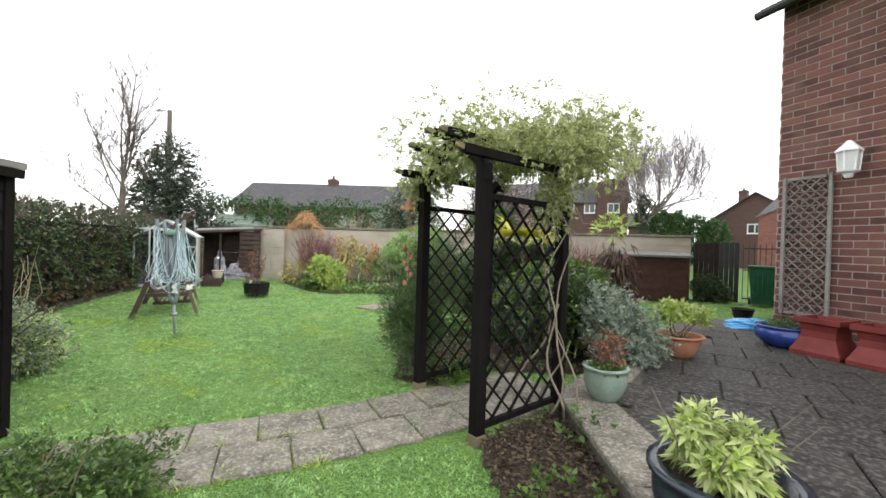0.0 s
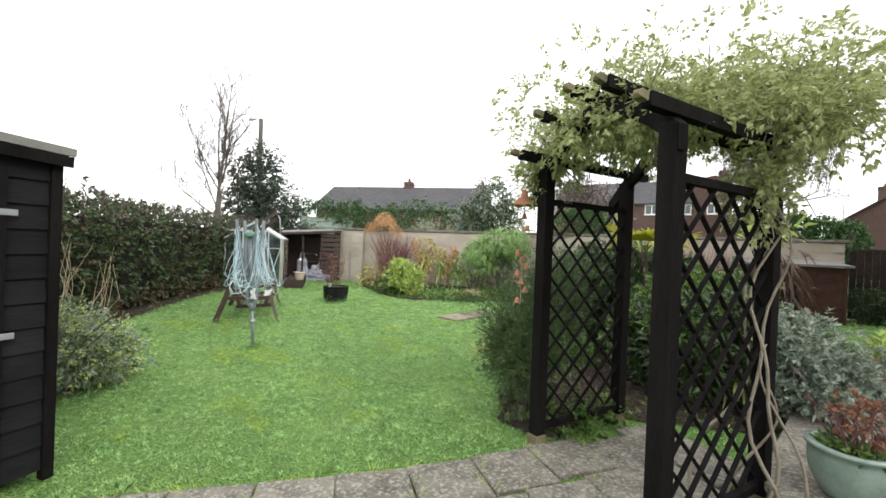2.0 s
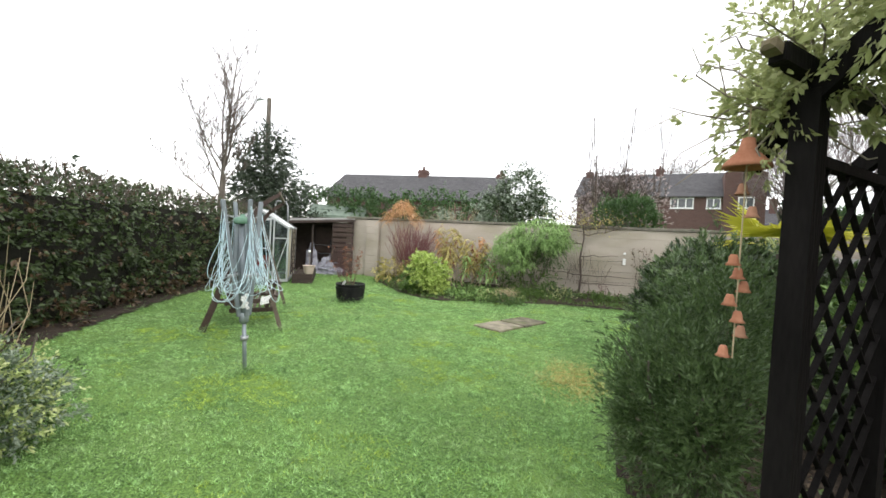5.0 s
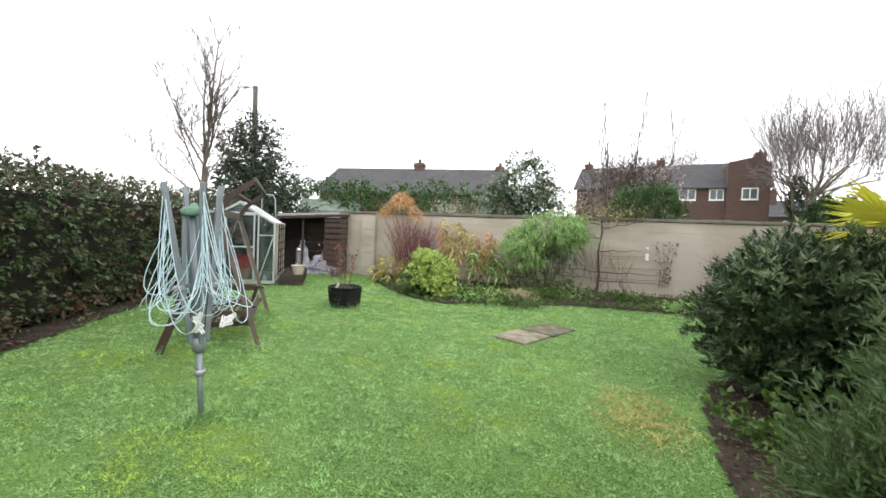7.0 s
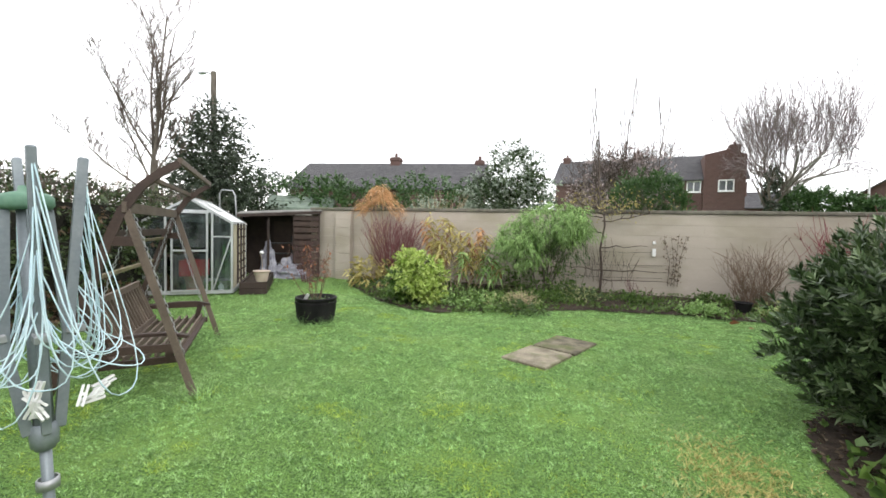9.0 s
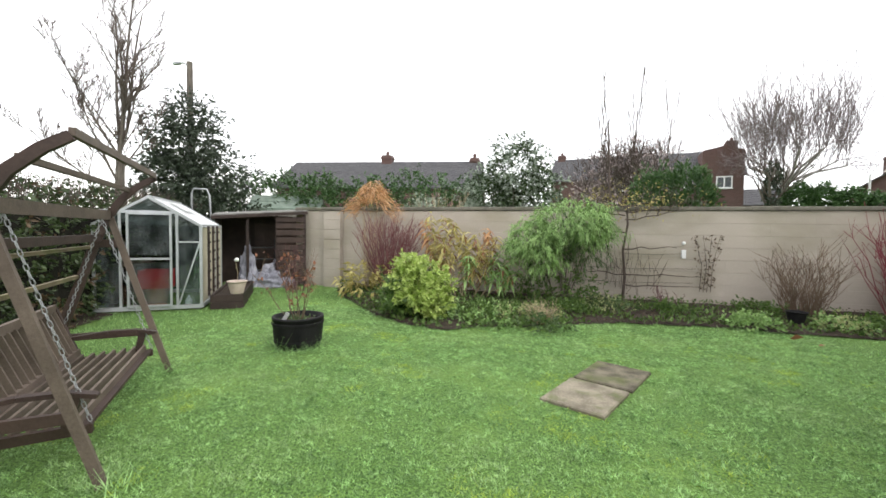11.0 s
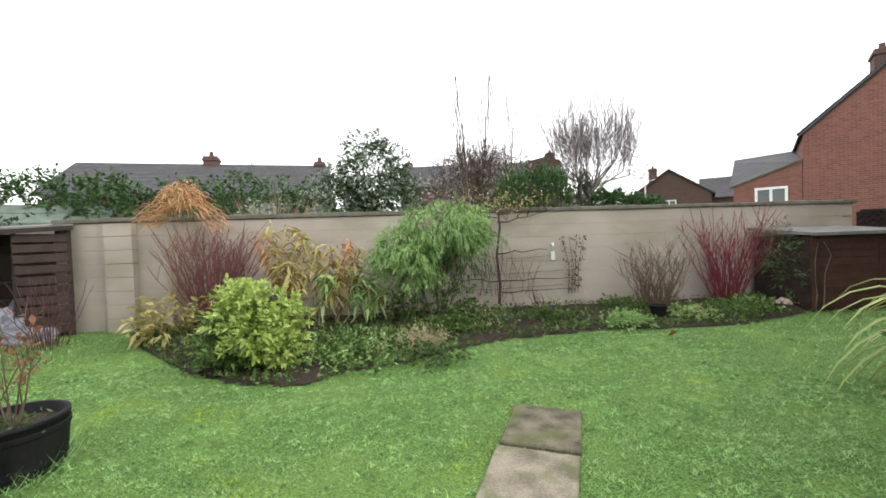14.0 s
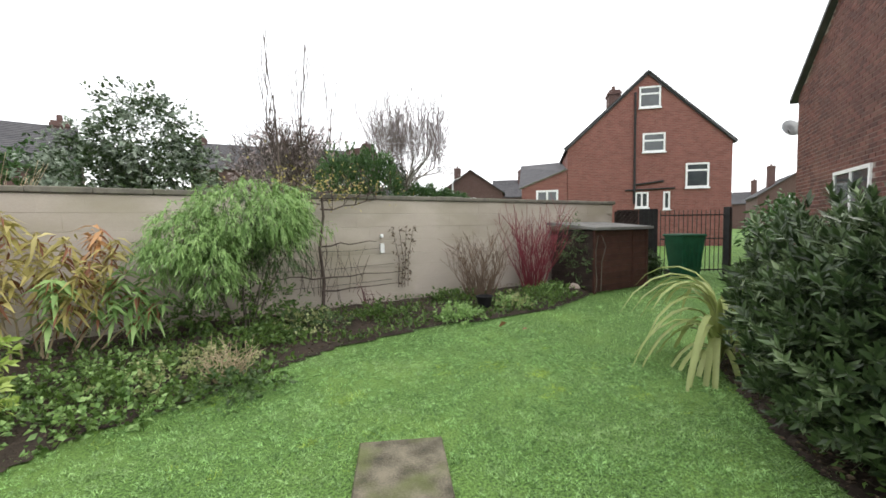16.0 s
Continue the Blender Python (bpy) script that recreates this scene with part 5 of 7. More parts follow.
pot("black_pot", "plain black plastic plant pot by the house corner", (5.8, 11.2, 0.0), pot_profile(0.14, 0.19, 0.27, 0.012, 0.012), M_BLACKTUB, 0.16, 0.21)


def red_planter(at, turn, label):
    """A square waisted planter with a heavy rim and a spreading foot."""
    t = thing("red_planter", label, "planter", at, turn, group="red planters by the house")
    ring = [(0.25, 0), (0.25, 0.05), (0.23, 0.09), (0.175, 0.22), (0.17, 0.30), (0.19, 0.38), (0.23, 0.40), (0.23, 0.46), (0.19, 0.46), (0.18, 0.38)]
    m = Mesh()
    for r, z in ring:
        for sx, sy in ((-1, -1), (1, -1), (1, 1), (-1, 1)):
            m.v.append((sx * r, sy * r, z))
    for i in range(len(ring) - 1):
        for k in range(4):
            j = (k + 1) % 4
            m.f.append((i * 4 + k, i * 4 + j, i * 4 + 4 + j, i * 4 + 4 + k))
    part("body", m, M_REDPLANTER, t)
    part("soil", Mesh().box(-0.18, 0.18, -0.18, 0.18, 0.34, 0.40), M_SOIL, t)
    return t


red_planter((5.0, 7.72, P), -58, "square red clay planter with a waisted body, empty")
red_planter((5.28, 7.24, P), -58, "square red clay planter holding two grey canes")
for dx, tilt in ((0.0, 4), (0.08, 12)):
    c = thing("garden_cane", "weathered grey cane standing in the red planter", "cane", (5.28 + dx, 7.24, P + 0.38))
    part("cane", Mesh().tube([(0, 0, 0), (0.02 * tilt / 4, 0.0, 0.45), (0.05 * tilt / 4, 0, 0.95)], 0.014, 6), M_GREYTRELLIS, c)
for k, (x, y, z) in enumerate(((5.05, 9.5, P), (5.15, 9.58, P + 0.06))):
    o = crumple("plastic_sack", "flat bright blue plastic compost sack lying on the patio", "sack", (x, y, z), (0.34, 0.24, 0.09), M_BAGBLUE, 5 + k)

# ---- terracotta bell wind chime on the arch ----
chime = thing("wind_chime", "string of small terracotta bells hanging from the arch", "wind chime", (0.20, 5.72, 1.93))
part("cord", Mesh().tube([(0, 0, 0), (0, 0, -0.95)], 0.003, 4), M_TANSTEM, chime)
bell = [(0.001, 0.042), (0.010, 0.042), (0.015, 0.03), (0.018, 0.012), (0.027, 0.0), (0.023, 0.0), (0.014, 0.018), (0.001, 0.034)]
roofp = [(0.001, 0.10), (0.02, 0.095), (0.03, 0.05), (0.075, 0.0), (0.08, -0.015), (0.06, -0.015), (0.05, 0.0), (0.001, 0.02)]
part("crown", Mesh().lathe(roofp, 16, pose(0, 0, -0.22)), M_TERRA, chime, smooth=True)
for k, z in enumerate((-0.33, -0.42, -0.60, -0.65, -0.70, -0.75, -0.81, -0.87, -0.95)):
    part("bell", Mesh().lathe(bell, 14, pose(0.03 * math.sin(k * 2.1), 0.03 * math.cos(k * 1.7), z)), M_TERRA, chime, smooth=True)

# ---- things on the house wall ----
lampw = thing("wall_lantern", "white lantern fixed on the brick wall", "wall lamp", (5.37, 8.0, 2.40), HTURN)
part("base", Mesh().lathe([(0.001, 0), (0.04, 0), (0.06, 0.05), (0.11, 0.07), (0.12, 0.09), (0.001, 0.09)], 6), M_PLASTICWHITE, lampw)
part("glass", Mesh().lathe([(0.095, 0.09), (0.115, 0.33)], 6), mat("frosted_lamp_glass", (0.5, 0.5, 0.5), (0.65, 0.66, 0.66), rough=0.2, bump=0), lampw)
part("roof", Mesh().lathe([(0.14, 0.33), (0.135, 0.35), (0.06, 0.43), (0.03, 0.47), (0.001, 0.48)], 6), M_PLASTICWHITE, lampw)
for k in range(6):
    a = math.pi / 3 * k
    part("bar", Mesh().beam((0.10 * math.cos(a), 0.10 * math.sin(a), 0.09), (0.12 * math.cos(a), 0.12 * math.sin(a), 0.34), 0.015, 0.015), M_PLASTICWHITE, lampw)
part("bracket", Mesh().box(0.08, 0.17, -0.02, 0.02, 0.1, 0.16), M_PLASTICWHITE, lampw)
wt = thing("wall_trellis", "weathered grey diamond trellis panel fixed on the brick wall", "trellis")
wt.matrix_basis = pose(HX, HY, 0, 0, 0, HTURN)
diamond(wt, Vector((-0.05, -0.66, 0)), Vector((-0.05, -0.12, 0)), 0.56, 2.48, 0.125, M_GREYTRELLIS, 0.03, 0.01)
for y in (-0.66, -0.12):
    part("stile", Mesh().box(-0.07, -0.03, y - 0.02, y + 0.02, 0.53, 2.51), M_GREYTRELLIS, wt)
dish = thing("satellite_dish", "grey satellite dish on the house corner", "satellite dish", (13.35, 14.15, 4.15), HTURN)
pr = [(0.001, 0.0)] + [(0.27 * i / 8, 0.07 * (i / 8) ** 2) for i in range(1, 9)] + [(0.27, 0.08), (0.001, -0.012)]
o = part("reflector", Mesh().lathe(pr, 28), M_GALV, dish, smooth=True)
o.matrix_local = pose(0, 0, 0.05, 0, -70, 20)
part("arm", Mesh().tube([(0.0, 0, -0.1), (-0.35, 0.12, -0.05)], 0.012, 6), M_METALBLACK, dish)
part("bracket", Mesh().tube([(0.0, 0, 0.05), (0.15, 0, 0.0), (0.26, -0.1, 0.0)], 0.018, 6), M_METALBLACK, dish)


def window(parent, m, w, h, mullions=(0.5,), transom=0.3, fr=0.06):
    """A white framed window, its outer face towards -y in its own axes."""
    f = Mesh()
    f.box(-w / 2, w / 2, -0.04, 0.03, 0, fr).box(-w / 2, w / 2, -0.04, 0.03, h - fr, h)
    f.box(-w / 2, -w / 2 + fr, -0.038, 0.03, fr, h - fr).box(w / 2 - fr, w / 2, -0.038, 0.03, fr, h - fr)
    if transom:
        f.box(-w / 2 + fr, w / 2 - fr, -0.036, 0.03, h * (1 - transom) - fr / 2, h * (1 - transom) + fr / 2)
    for k in mullions:
        f.box(-w / 2 + w * k - fr / 2, -w / 2 + w * k + fr / 2, -0.034, 0.03, fr, h - fr)
    win = part("window", f, M_PLASTICWHITE, parent, "white framed window")
    win.matrix_local = m
    part("pane", Mesh().box(-w / 2 + fr, w / 2 - fr, -0.012, -0.006, fr, h - fr), M_WINGLASS, win)
    part("sill", Mesh().box(-w / 2 - 0.04, w / 2 + 0.04, -0.09, -0.042, -0.06, 0), M_PLASTICWHITE, win)
    return win


window(house, pose(5.67, 0.0, 1.4, 0, 0, 180), 1.85, 1.1, (0.5,), 0, 0.08)

# ---- plants ----


def shrub(name, label, cat, base, blobs, n, leaf, material, seed, stem=None, nst=8, hgt=0.8, spr=0.5, grow=foliage, **kw):
    """A shrub with stems under a crown of single leaves, set by grow; blobs are given round its foot."""
    t = thing(name, label, cat, base)
    rng = np.random.default_rng(seed)
    if stem:
        _, tips = stems(rng, (0, 0, 0), nst, hgt, spr, 0.012, wig=0.05, sides=5, base=0.12 if hgt > 0.5 else 0.06)
        thick = 0.012 if hgt > 0.5 else 0.006
        for pts in tips:
            part("stem", Mesh().tube(pts, [thick * (1 - 0.6 * i / (len(pts) - 1)) for i in range(len(pts))], 5), stem, t)
    for k, mt in enumerate(material if isinstance(material, tuple) else (material,)):
        grow("leaves", blobs, n[k] if isinstance(n, tuple) else n, leaf[0], leaf[1], mt, t, seed + 1 + k, **kw)
    return t


shrub("laurel_shrub", "large dark glossy-leaved evergreen shrub on the lawn edge", "shrub", (1.14, 9.3, 0),
      [(0, 0, 0.85, 0.98, 0.92, 0.74), (-0.38, 0.05, 0.62, 0.78, 0.78, 0.58), (0.35, 0.3, 0.98, 0.8, 0.75, 0.6), (-0.3, -0.25, 1.0, 0.7, 0.64, 0.52), (0.2, 0.6, 0.75, 0.65, 0.45, 0.6), (-0.2, -0.1, 0.35, 0.85, 0.8, 0.33)], (36000, 12000), (0.08, 0.025), (L_DARK, L_GLOSS), 101, M_BARK, 12, 1.0, 0.7, grow=whorls, shell=0.6, lump=0.3, up=0.8, per=10, wide=0.85, droop=0.02)
shrub("euonymus_shrub", "tall mid-green glossy shrub in the side bed", "shrub", (1.75, 8.05, 0),
      [(0, 0, 0.6, 0.7, 0.6, 0.55), (0.2, 0.2, 0.75, 0.6, 0.6, 0.42), (-0.35, -0.15, 0.45, 0.45, 0.45, 0.4)], (12000,), (0.085, 0.034), (L_IVY,), 111, M_BARK, 8, 0.9, 0.5, shell=0.5, up=0.4)
shrub("rosemary_bush", "fine-leaved grey-green rosemary bush beside the arch", "shrub", (0.16, 6.36, 0),
      [(0, 0, 0.6, 0.38, 0.40, 0.6), (0.2, 0.22, 0.95, 0.33, 0.36, 0.5), (-0.14, 0.0, 0.5, 0.28, 0.36, 0.42), (0.06, -0.28, 0.55, 0.22, 0.26, 0.48)], 36000, (0.042, 0.008), L_ROSEMARY, 121, M_BARK, 16, 0.9, 0.3, shell=0.3, up=0.9, spread=0.6, lump=0.7)
shrub("leafy_shrub", "dark leafy shrub growing behind the arch", "shrub", (1.45, 7.1, 0),
      [(0.15, 0.05, 0.55, 0.48, 0.42, 0.48), (0.5, 0.15, 0.72, 0.45, 0.45, 0.45), (-0.2, 0.3, 0.5, 0.4, 0.4, 0.45)], (9000, 2500), (0.10, 0.026), (L_DARK, L_IVY), 125, M_BARK, 12, 0.9, 0.5, grow=whorls, per=8, shell=0.45, up=0.5, lump=0.6)
shrub("senecio_bush", "rounded pale grey-green bush at the patio edge", "shrub", (2.36, 6.8, 0.05),
      [(0, 0, 0.42, 0.42, 0.4, 0.42), (0.2, -0.05, 0.33, 0.34, 0.34, 0.34), (-0.1, 0.1, 0.65, 0.32, 0.32, 0.3)], 14000, (0.05, 0.019), L_GREY, 131, M_BARK, 10, 0.7, 0.4, grow=whorls, per=8, shell=0.5, up=0.4, lump=0.6)
shrub("variegated_bush", "pale variegated bush growing beside the black shed", "shrub", (-3.5, 4.85, 0),
      [(0, 0, 0.36, 0.42, 0.45, 0.38), (0.05, 0.25, 0.27, 0.32, 0.36, 0.3), (-0.3, -0.1, 0.45, 0.4, 0.42, 0.36)], (6000, 11000, 8500), (0.032, 0.013), (L_ROSEMARY, L_GREY, L_CREAM), 141, M_BARK, 14, 0.75, 0.5, shell=0.5, up=0.6, lump=0.7)
shrub("daisy_bush", "low leafy dark green bush by the garden path", "shrub", (-0.95, 3.45, 0),
      [(0, 0, 0.16, 0.42, 0.34, 0.2), (0.25, 0.2, 0.14, 0.26, 0.23, 0.17), (-0.4, -0.1, 0.16, 0.3, 0.3, 0.2)], (5500, 4500), (0.04, 0.015), (L_ROSEMARY, L_IVY), 145, M_BROWNSTEM, 16, 0.36, 0.42, shell=0.25, up=0.7, lump=0.8)
golden = shrub("golden_shrub", "bright lime rounded shrub with darker green lower leaves", "shrub", (-4.2, 12.75, 0),
      [(0.05, 0, 0.62, 0.5, 0.45, 0.38), (0.3, -0.1, 0.48, 0.34, 0.36, 0.36), (-0.1, -0.1, 0.85, 0.3, 0.3, 0.22), (0.35, -0.2, 0.25, 0.26, 0.26, 0.24), (0.12, -0.3, 0.4, 0.35, 0.25, 0.32)], (5200,), (0.07, 0.034), (L_LIME,), 151, M_BARK, 10, 0.8, 0.5, grow=whorls, per=7, shell=0.55, up=0.5, lump=0.7)
# Lower left leaves take a darker green that carries their shade.
whorls("green_leaves", [(-0.35, 0.0, 0.4, 0.4, 0.4, 0.36), (-0.2, -0.25, 0.2, 0.42, 0.3, 0.22), (0.05, 0.1, 0.5, 0.42, 0.38, 0.36)], 3000, 0.068, 0.03, L_IVY, golden, 154, per=7, shell=0.4, up=0.4, lump=0.6, label="darker green leaves, shade put into their colour")
willow = shrub("willow_leaved_shrub", "fresh green narrow-leaved shrub drooping against the wall", "shrub", (-1.95, 14.35, 0.08),
      [(0.1, 0, 1.5, 0.78, 0.5, 0.38), (-0.55, -0.05, 1.22, 0.42, 0.45, 0.36), (0.5, 0.05, 1.45, 0.38, 0.45, 0.36), (-0.35, -0.25, 0.95, 0.38, 0.35, 0.38), (-0.78, -0.1, 1.05, 0.22, 0.3, 0.28)], (21000,), (0.068, 0.013), (L_BAMBOO,), 161, M_BARK, 10, 1.5, 0.6, grow=hanging, run=0.15, per=11, fall=0.7, shell=0.6, lump=0.8)
# Darker leaves inside the crown, their colour painting in the interior shade.
hanging("inner_leaves", [(0.1, 0.1, 1.25, 0.7, 0.4, 0.45), (-0.35, 0.0, 0.85, 0.45, 0.35, 0.4), (0.4, 0.1, 1.0, 0.35, 0.3, 0.4)], 6000, 0.066, 0.013, L_ROSEMARY, willow, 164, run=0.18, shell=0.3, lump=0.5, label="inner leaves, darker green to paint in their shade")
foliage("foot_leaves", [(0.25, 0.1, 0.3, 0.5, 0.35, 0.3), (-0.5, 0.1, 0.25, 0.4, 0.3, 0.25)], 1500, 0.06, 0.03, L_IVY, willow, 165, shell=0.3, label="dark ivy round the foot")
yellowing = thing("yellowing_shrub", "tall shrub with drooping yellow and tan autumn leaves", "shrub", (-3.95, 14.45, 0.08))
rng = np.random.default_rng(171)
for k, (tx, ty, tz) in enumerate(((-0.75, 0.0, 1.5), (-0.55, -0.1, 1.62), (-0.35, 0.1, 1.58), (-0.1, -0.1, 1.5), (0.1, 0.05, 1.3), (0.38, -0.1, 1.25), (0.62, 0.0, 1.32), (0.78, -0.1, 1.2), (0.85, -0.15, 0.85), (1.08, -0.2, 0.8), (-0.25, -0.25, 1.05), (0.3, -0.3, 0.85), (-0.5, -0.2, 1.2), (0.55, -0.3, 0.95), (1.2, -0.25, 0.55))):
    a, b = Vector((tx * 0.45 + 0.05 * rng.normal(), ty * 0.5, 0)), Vector((tx, ty, tz))
    pts = [a.lerp(b, q) + Vector((0.06 * q * (1 - q) * 4 * rng.normal() * 0.6, 0.0, 0.05 * q * (1 - q) * 4)) for q in (0, 0.25, 0.5, 0.75, 1)]
    part("stem", Mesh().tube(pts, [0.011, 0.010, 0.009, 0.007, 0.005], 5), M_TANSTEM, yellowing)
    n = 80
    q = 0.42 + 0.58 * rng.random(n)
    p = np.array([a + (b - a) * v for v in q]) + 0.03 * rng.normal(size=(n, 3))
    aim = units(rng, n) * [1, 1, 0.5] + [0, -0.1, 0.25]
    mt = L_BAMBOO if k in (8, 9, 14, 11) else (L_ORANGE if k in (0, 6) else L_YELLOW)
    part("leaves", leaves_at("leaves", p, aim, 0.19, 0.042, mt, rng, 0.2, 0.75, 0.35), None, yellowing)
    aim = units(rng, 14) * [1, 1, 0.3] + [0, 0, -0.3]
    part("withered_leaves", leaves_at("withered_leaves", p[:14], aim, 0.15, 0.03, L_RUST, rng, 0.4, 0.8, 0.35), None, yellowing, "withered brown leaves")
shrub("yellow_perennial", "low clump of yellow withering leaves by the wall", "perennial", (-5.75, 13.95, 0.05),
      [(0, 0, 0.22, 0.42, 0.32, 0.27)], 330, (0.17, 0.05), L_YELLOW, 181, shell=0.4, up=0.3, droop=0.5)
shrub("fence_bush", "low dark green bush against the fence panel", "shrub", (6.55, 14.65, 0),
      [(0, 0, 0.4, 0.42, 0.35, 0.36), (0.3, -0.05, 0.3, 0.3, 0.3, 0.28)], 4200, (0.06, 0.024), L_DARK, 187, M_BARK, 6, 0.6, 0.4, shell=0.5, up=0.3)
shrub("slim_shrub", "slim grey-green shrub beside the storage shed", "shrub", (4.22, 14.05, 0.05),
      [(-0.35, 0.3, 1.0, 0.3, 0.3, 0.5), (-0.25, 0.2, 0.6, 0.25, 0.25, 0.4)], 900, (0.06, 0.014), L_ROSEMARY, 185, M_BARK, 4, 1.2, 0.06, shell=0.3, up=0.5)

# variegated plant in the navy pot, others in pots
shrub("variegated_plant", "bright cream-edged leafy plant in the navy pot", "potted plant", (2.09, 3.8, PZ + 0.27),
      [(-0.1, 0.03, 0.2, 0.11, 0.1, 0.13), (0.08, 0.0, 0.16, 0.1, 0.09, 0.11), (-0.02, -0.08, 0.1, 0.12, 0.1, 0.08), (0.0, 0.05, 0.1, 0.17, 0.15, 0.08)], (1500, 500), (0.07, 0.02), (L_CREAM, L_LIME), 191, M_BARK, 8, 0.35, 0.3, grow=whorls, per=10, shell=0.5, up=0.6, droop=0.3, wide=1.15)
shrub("potted_sedum", "rusty dead-stemmed plant in the grey-green pot", "potted plant", (1.97, 5.45, PZ + 0.22),
      [(0.04, 0, 0.2, 0.1, 0.1, 0.15)], 420, (0.028, 0.016), L_RUST, 195, M_PURPLETWIG, 14, 0.34, 0.11, shell=0.3)
shrub("pot_moss", "low green leaves covering the soil of the glazed pot", "potted plant", (1.97, 5.45, PZ + 0.225),
      [(0, 0, 0.0, 0.13, 0.13, 0.04)], 500, (0.04, 0.018), L_IVY, 196, shell=0.2, up=0.8, floor=0.0)
shrub("potted_skimmia", "yellow-green leafy plant in the terracotta pot", "potted plant", (3.12, 7.15, PZ + 0.21),
      [(-0.05, 0, 0.3, 0.24, 0.2, 0.12), (0.2, 0, 0.28, 0.18, 0.16, 0.11)], (520, 240), (0.085, 0.028), (L_LIME, L_CREAM), 197, M_BARK, 9, 0.42, 0.3, grow=whorls, per=8, shell=0.5, up=0.7)
shrub("bowl_plants", "sparse green growth in the blue bowl", "potted plant", (4.80, 8.12, PZ + 0.23),
      [(0, 0, 0.02, 0.24, 0.24, 0.06)], 900, (0.05, 0.014), L_ROSEMARY, 198, M_PURPLETWIG, 5, 0.45, 0.12, shell=0.2, up=0.8, floor=0.0)

# canes: dogwoods and dead stems


def canes(name, label, base, n, h, spread, r, material, seed, lean=0.35, curve=0.0, base_r=0.2, wig=0.05, twigs=0):
    t = thing(name, label, "shrub", base)
    rng = np.random.default_rng(seed)
    m, tips = stems(rng, (0, 0, 0), n, h, spread, r, lean=lean, wig=wig, sides=4, base=base_r, curve=curve)
    single = n <= 100
    for pts in tips if twigs or single else ():
        cane = part("cane", Mesh().tube(pts, [r * (1 - 0.6 * i / 4) for i in range(5)], 4, cap=False), material, t) if single else None
        for _ in range(twigs):
            i = int(rng.integers(1, 4))
            e = pts[i] + Vector((rng.normal() * 0.1, rng.normal() * 0.1, 0.12 + 0.15 * rng.random())) * (h / 1.2)
            twig = Mesh() if single else m
            twig.tube([pts[i], pts[i].lerp(e, 0.5) + Vector(rng.normal(size=3)) * 0.015, e], [r * 0.5, r * 0.4, r * 0.25], 3, cap=False)
            if single:
                part("twig", twig, material, cane)
    if not single:
        part("cane", m, material, t)
    return t


canes("dogwood", "dense plum-brown dogwood stems against the wall", (-5.5, 14.6, 0.08), 100, 1.75, 0.74, 0.009, M_PLUMSTEM, 201, twigs=5, wig=0.07)
canes("dogwood", "bright red bare dogwood stems beside the storage shed", (3.25, 14.75, 0.08), 70, 1.75, 0.68, 0.0075, M_REDSTEM, 203, twigs=4, wig=0.08)
canes("hydrangea", "bare tan stems of a cut-back shrub by the wall", (1.82, 14.55, 0.06), 80, 1.2, 0.52, 0.006, M_BROWNSTEM, 205, twigs=5, wig=0.1)
canes("dead_perennial", "small pale tuft of dead stems in the bed", (-2.25, 12.8, 0.03), 90, 0.3, 0.17, 0.005, M_TANSTEM, 207, base_r=0.1)
canes("dead_perennial", "tall pale dead grass stems behind the variegated bush", (-3.85, 5.05, 0), 24, 1.4, 0.3, 0.0045, M_TANSTEM, 209, wig=0.05)
canes("dead_perennial", "short brown dead stems at the wall foot", (-0.1, 14.75, 0.1), 14, 0.42, 0.1, 0.008, M_PURPLETWIG, 211)
canes("dead_perennial", "bare reddish stems before the log store", (-7.6, 14.2, 0.0), 30, 1.1, 0.35, 0.006, M_PURPLETWIG, 213)
feather = thing("feather_grass", "arching orange autumn grass plumes above the wall", "ornamental grass", (-6.0, 14.75, 0.08))
rng = np.random.default_rng(221)
m, tips = stems(rng, (0, 0, 0), 60, 1.9, 0.12, 0.005, wig=0.05, sides=3)
part("stalk", m, M_TANSTEM, feather)
n = 900
p = np.stack([rng.normal(0, 0.22, n), rng.normal(0, 0.14, n), 1.88 + 0.36 * rng.random(n)], 1)
p[:, 2] += 0.12 * np.sin(9 * p[:, 0] + 1) - 1.0 * (p[:, 0] ** 2 + p[:, 1] ** 2)
part("plume", leaves_at("plume", p, np.stack([p[:, 0] * 2, p[:, 1] * 2, 0.4 + 0 * p[:, 0]], 1) + 0.5 * units(rng, n), 0.24, 0.016, L_ORANGE, rng, droop=0.8), None, feather)


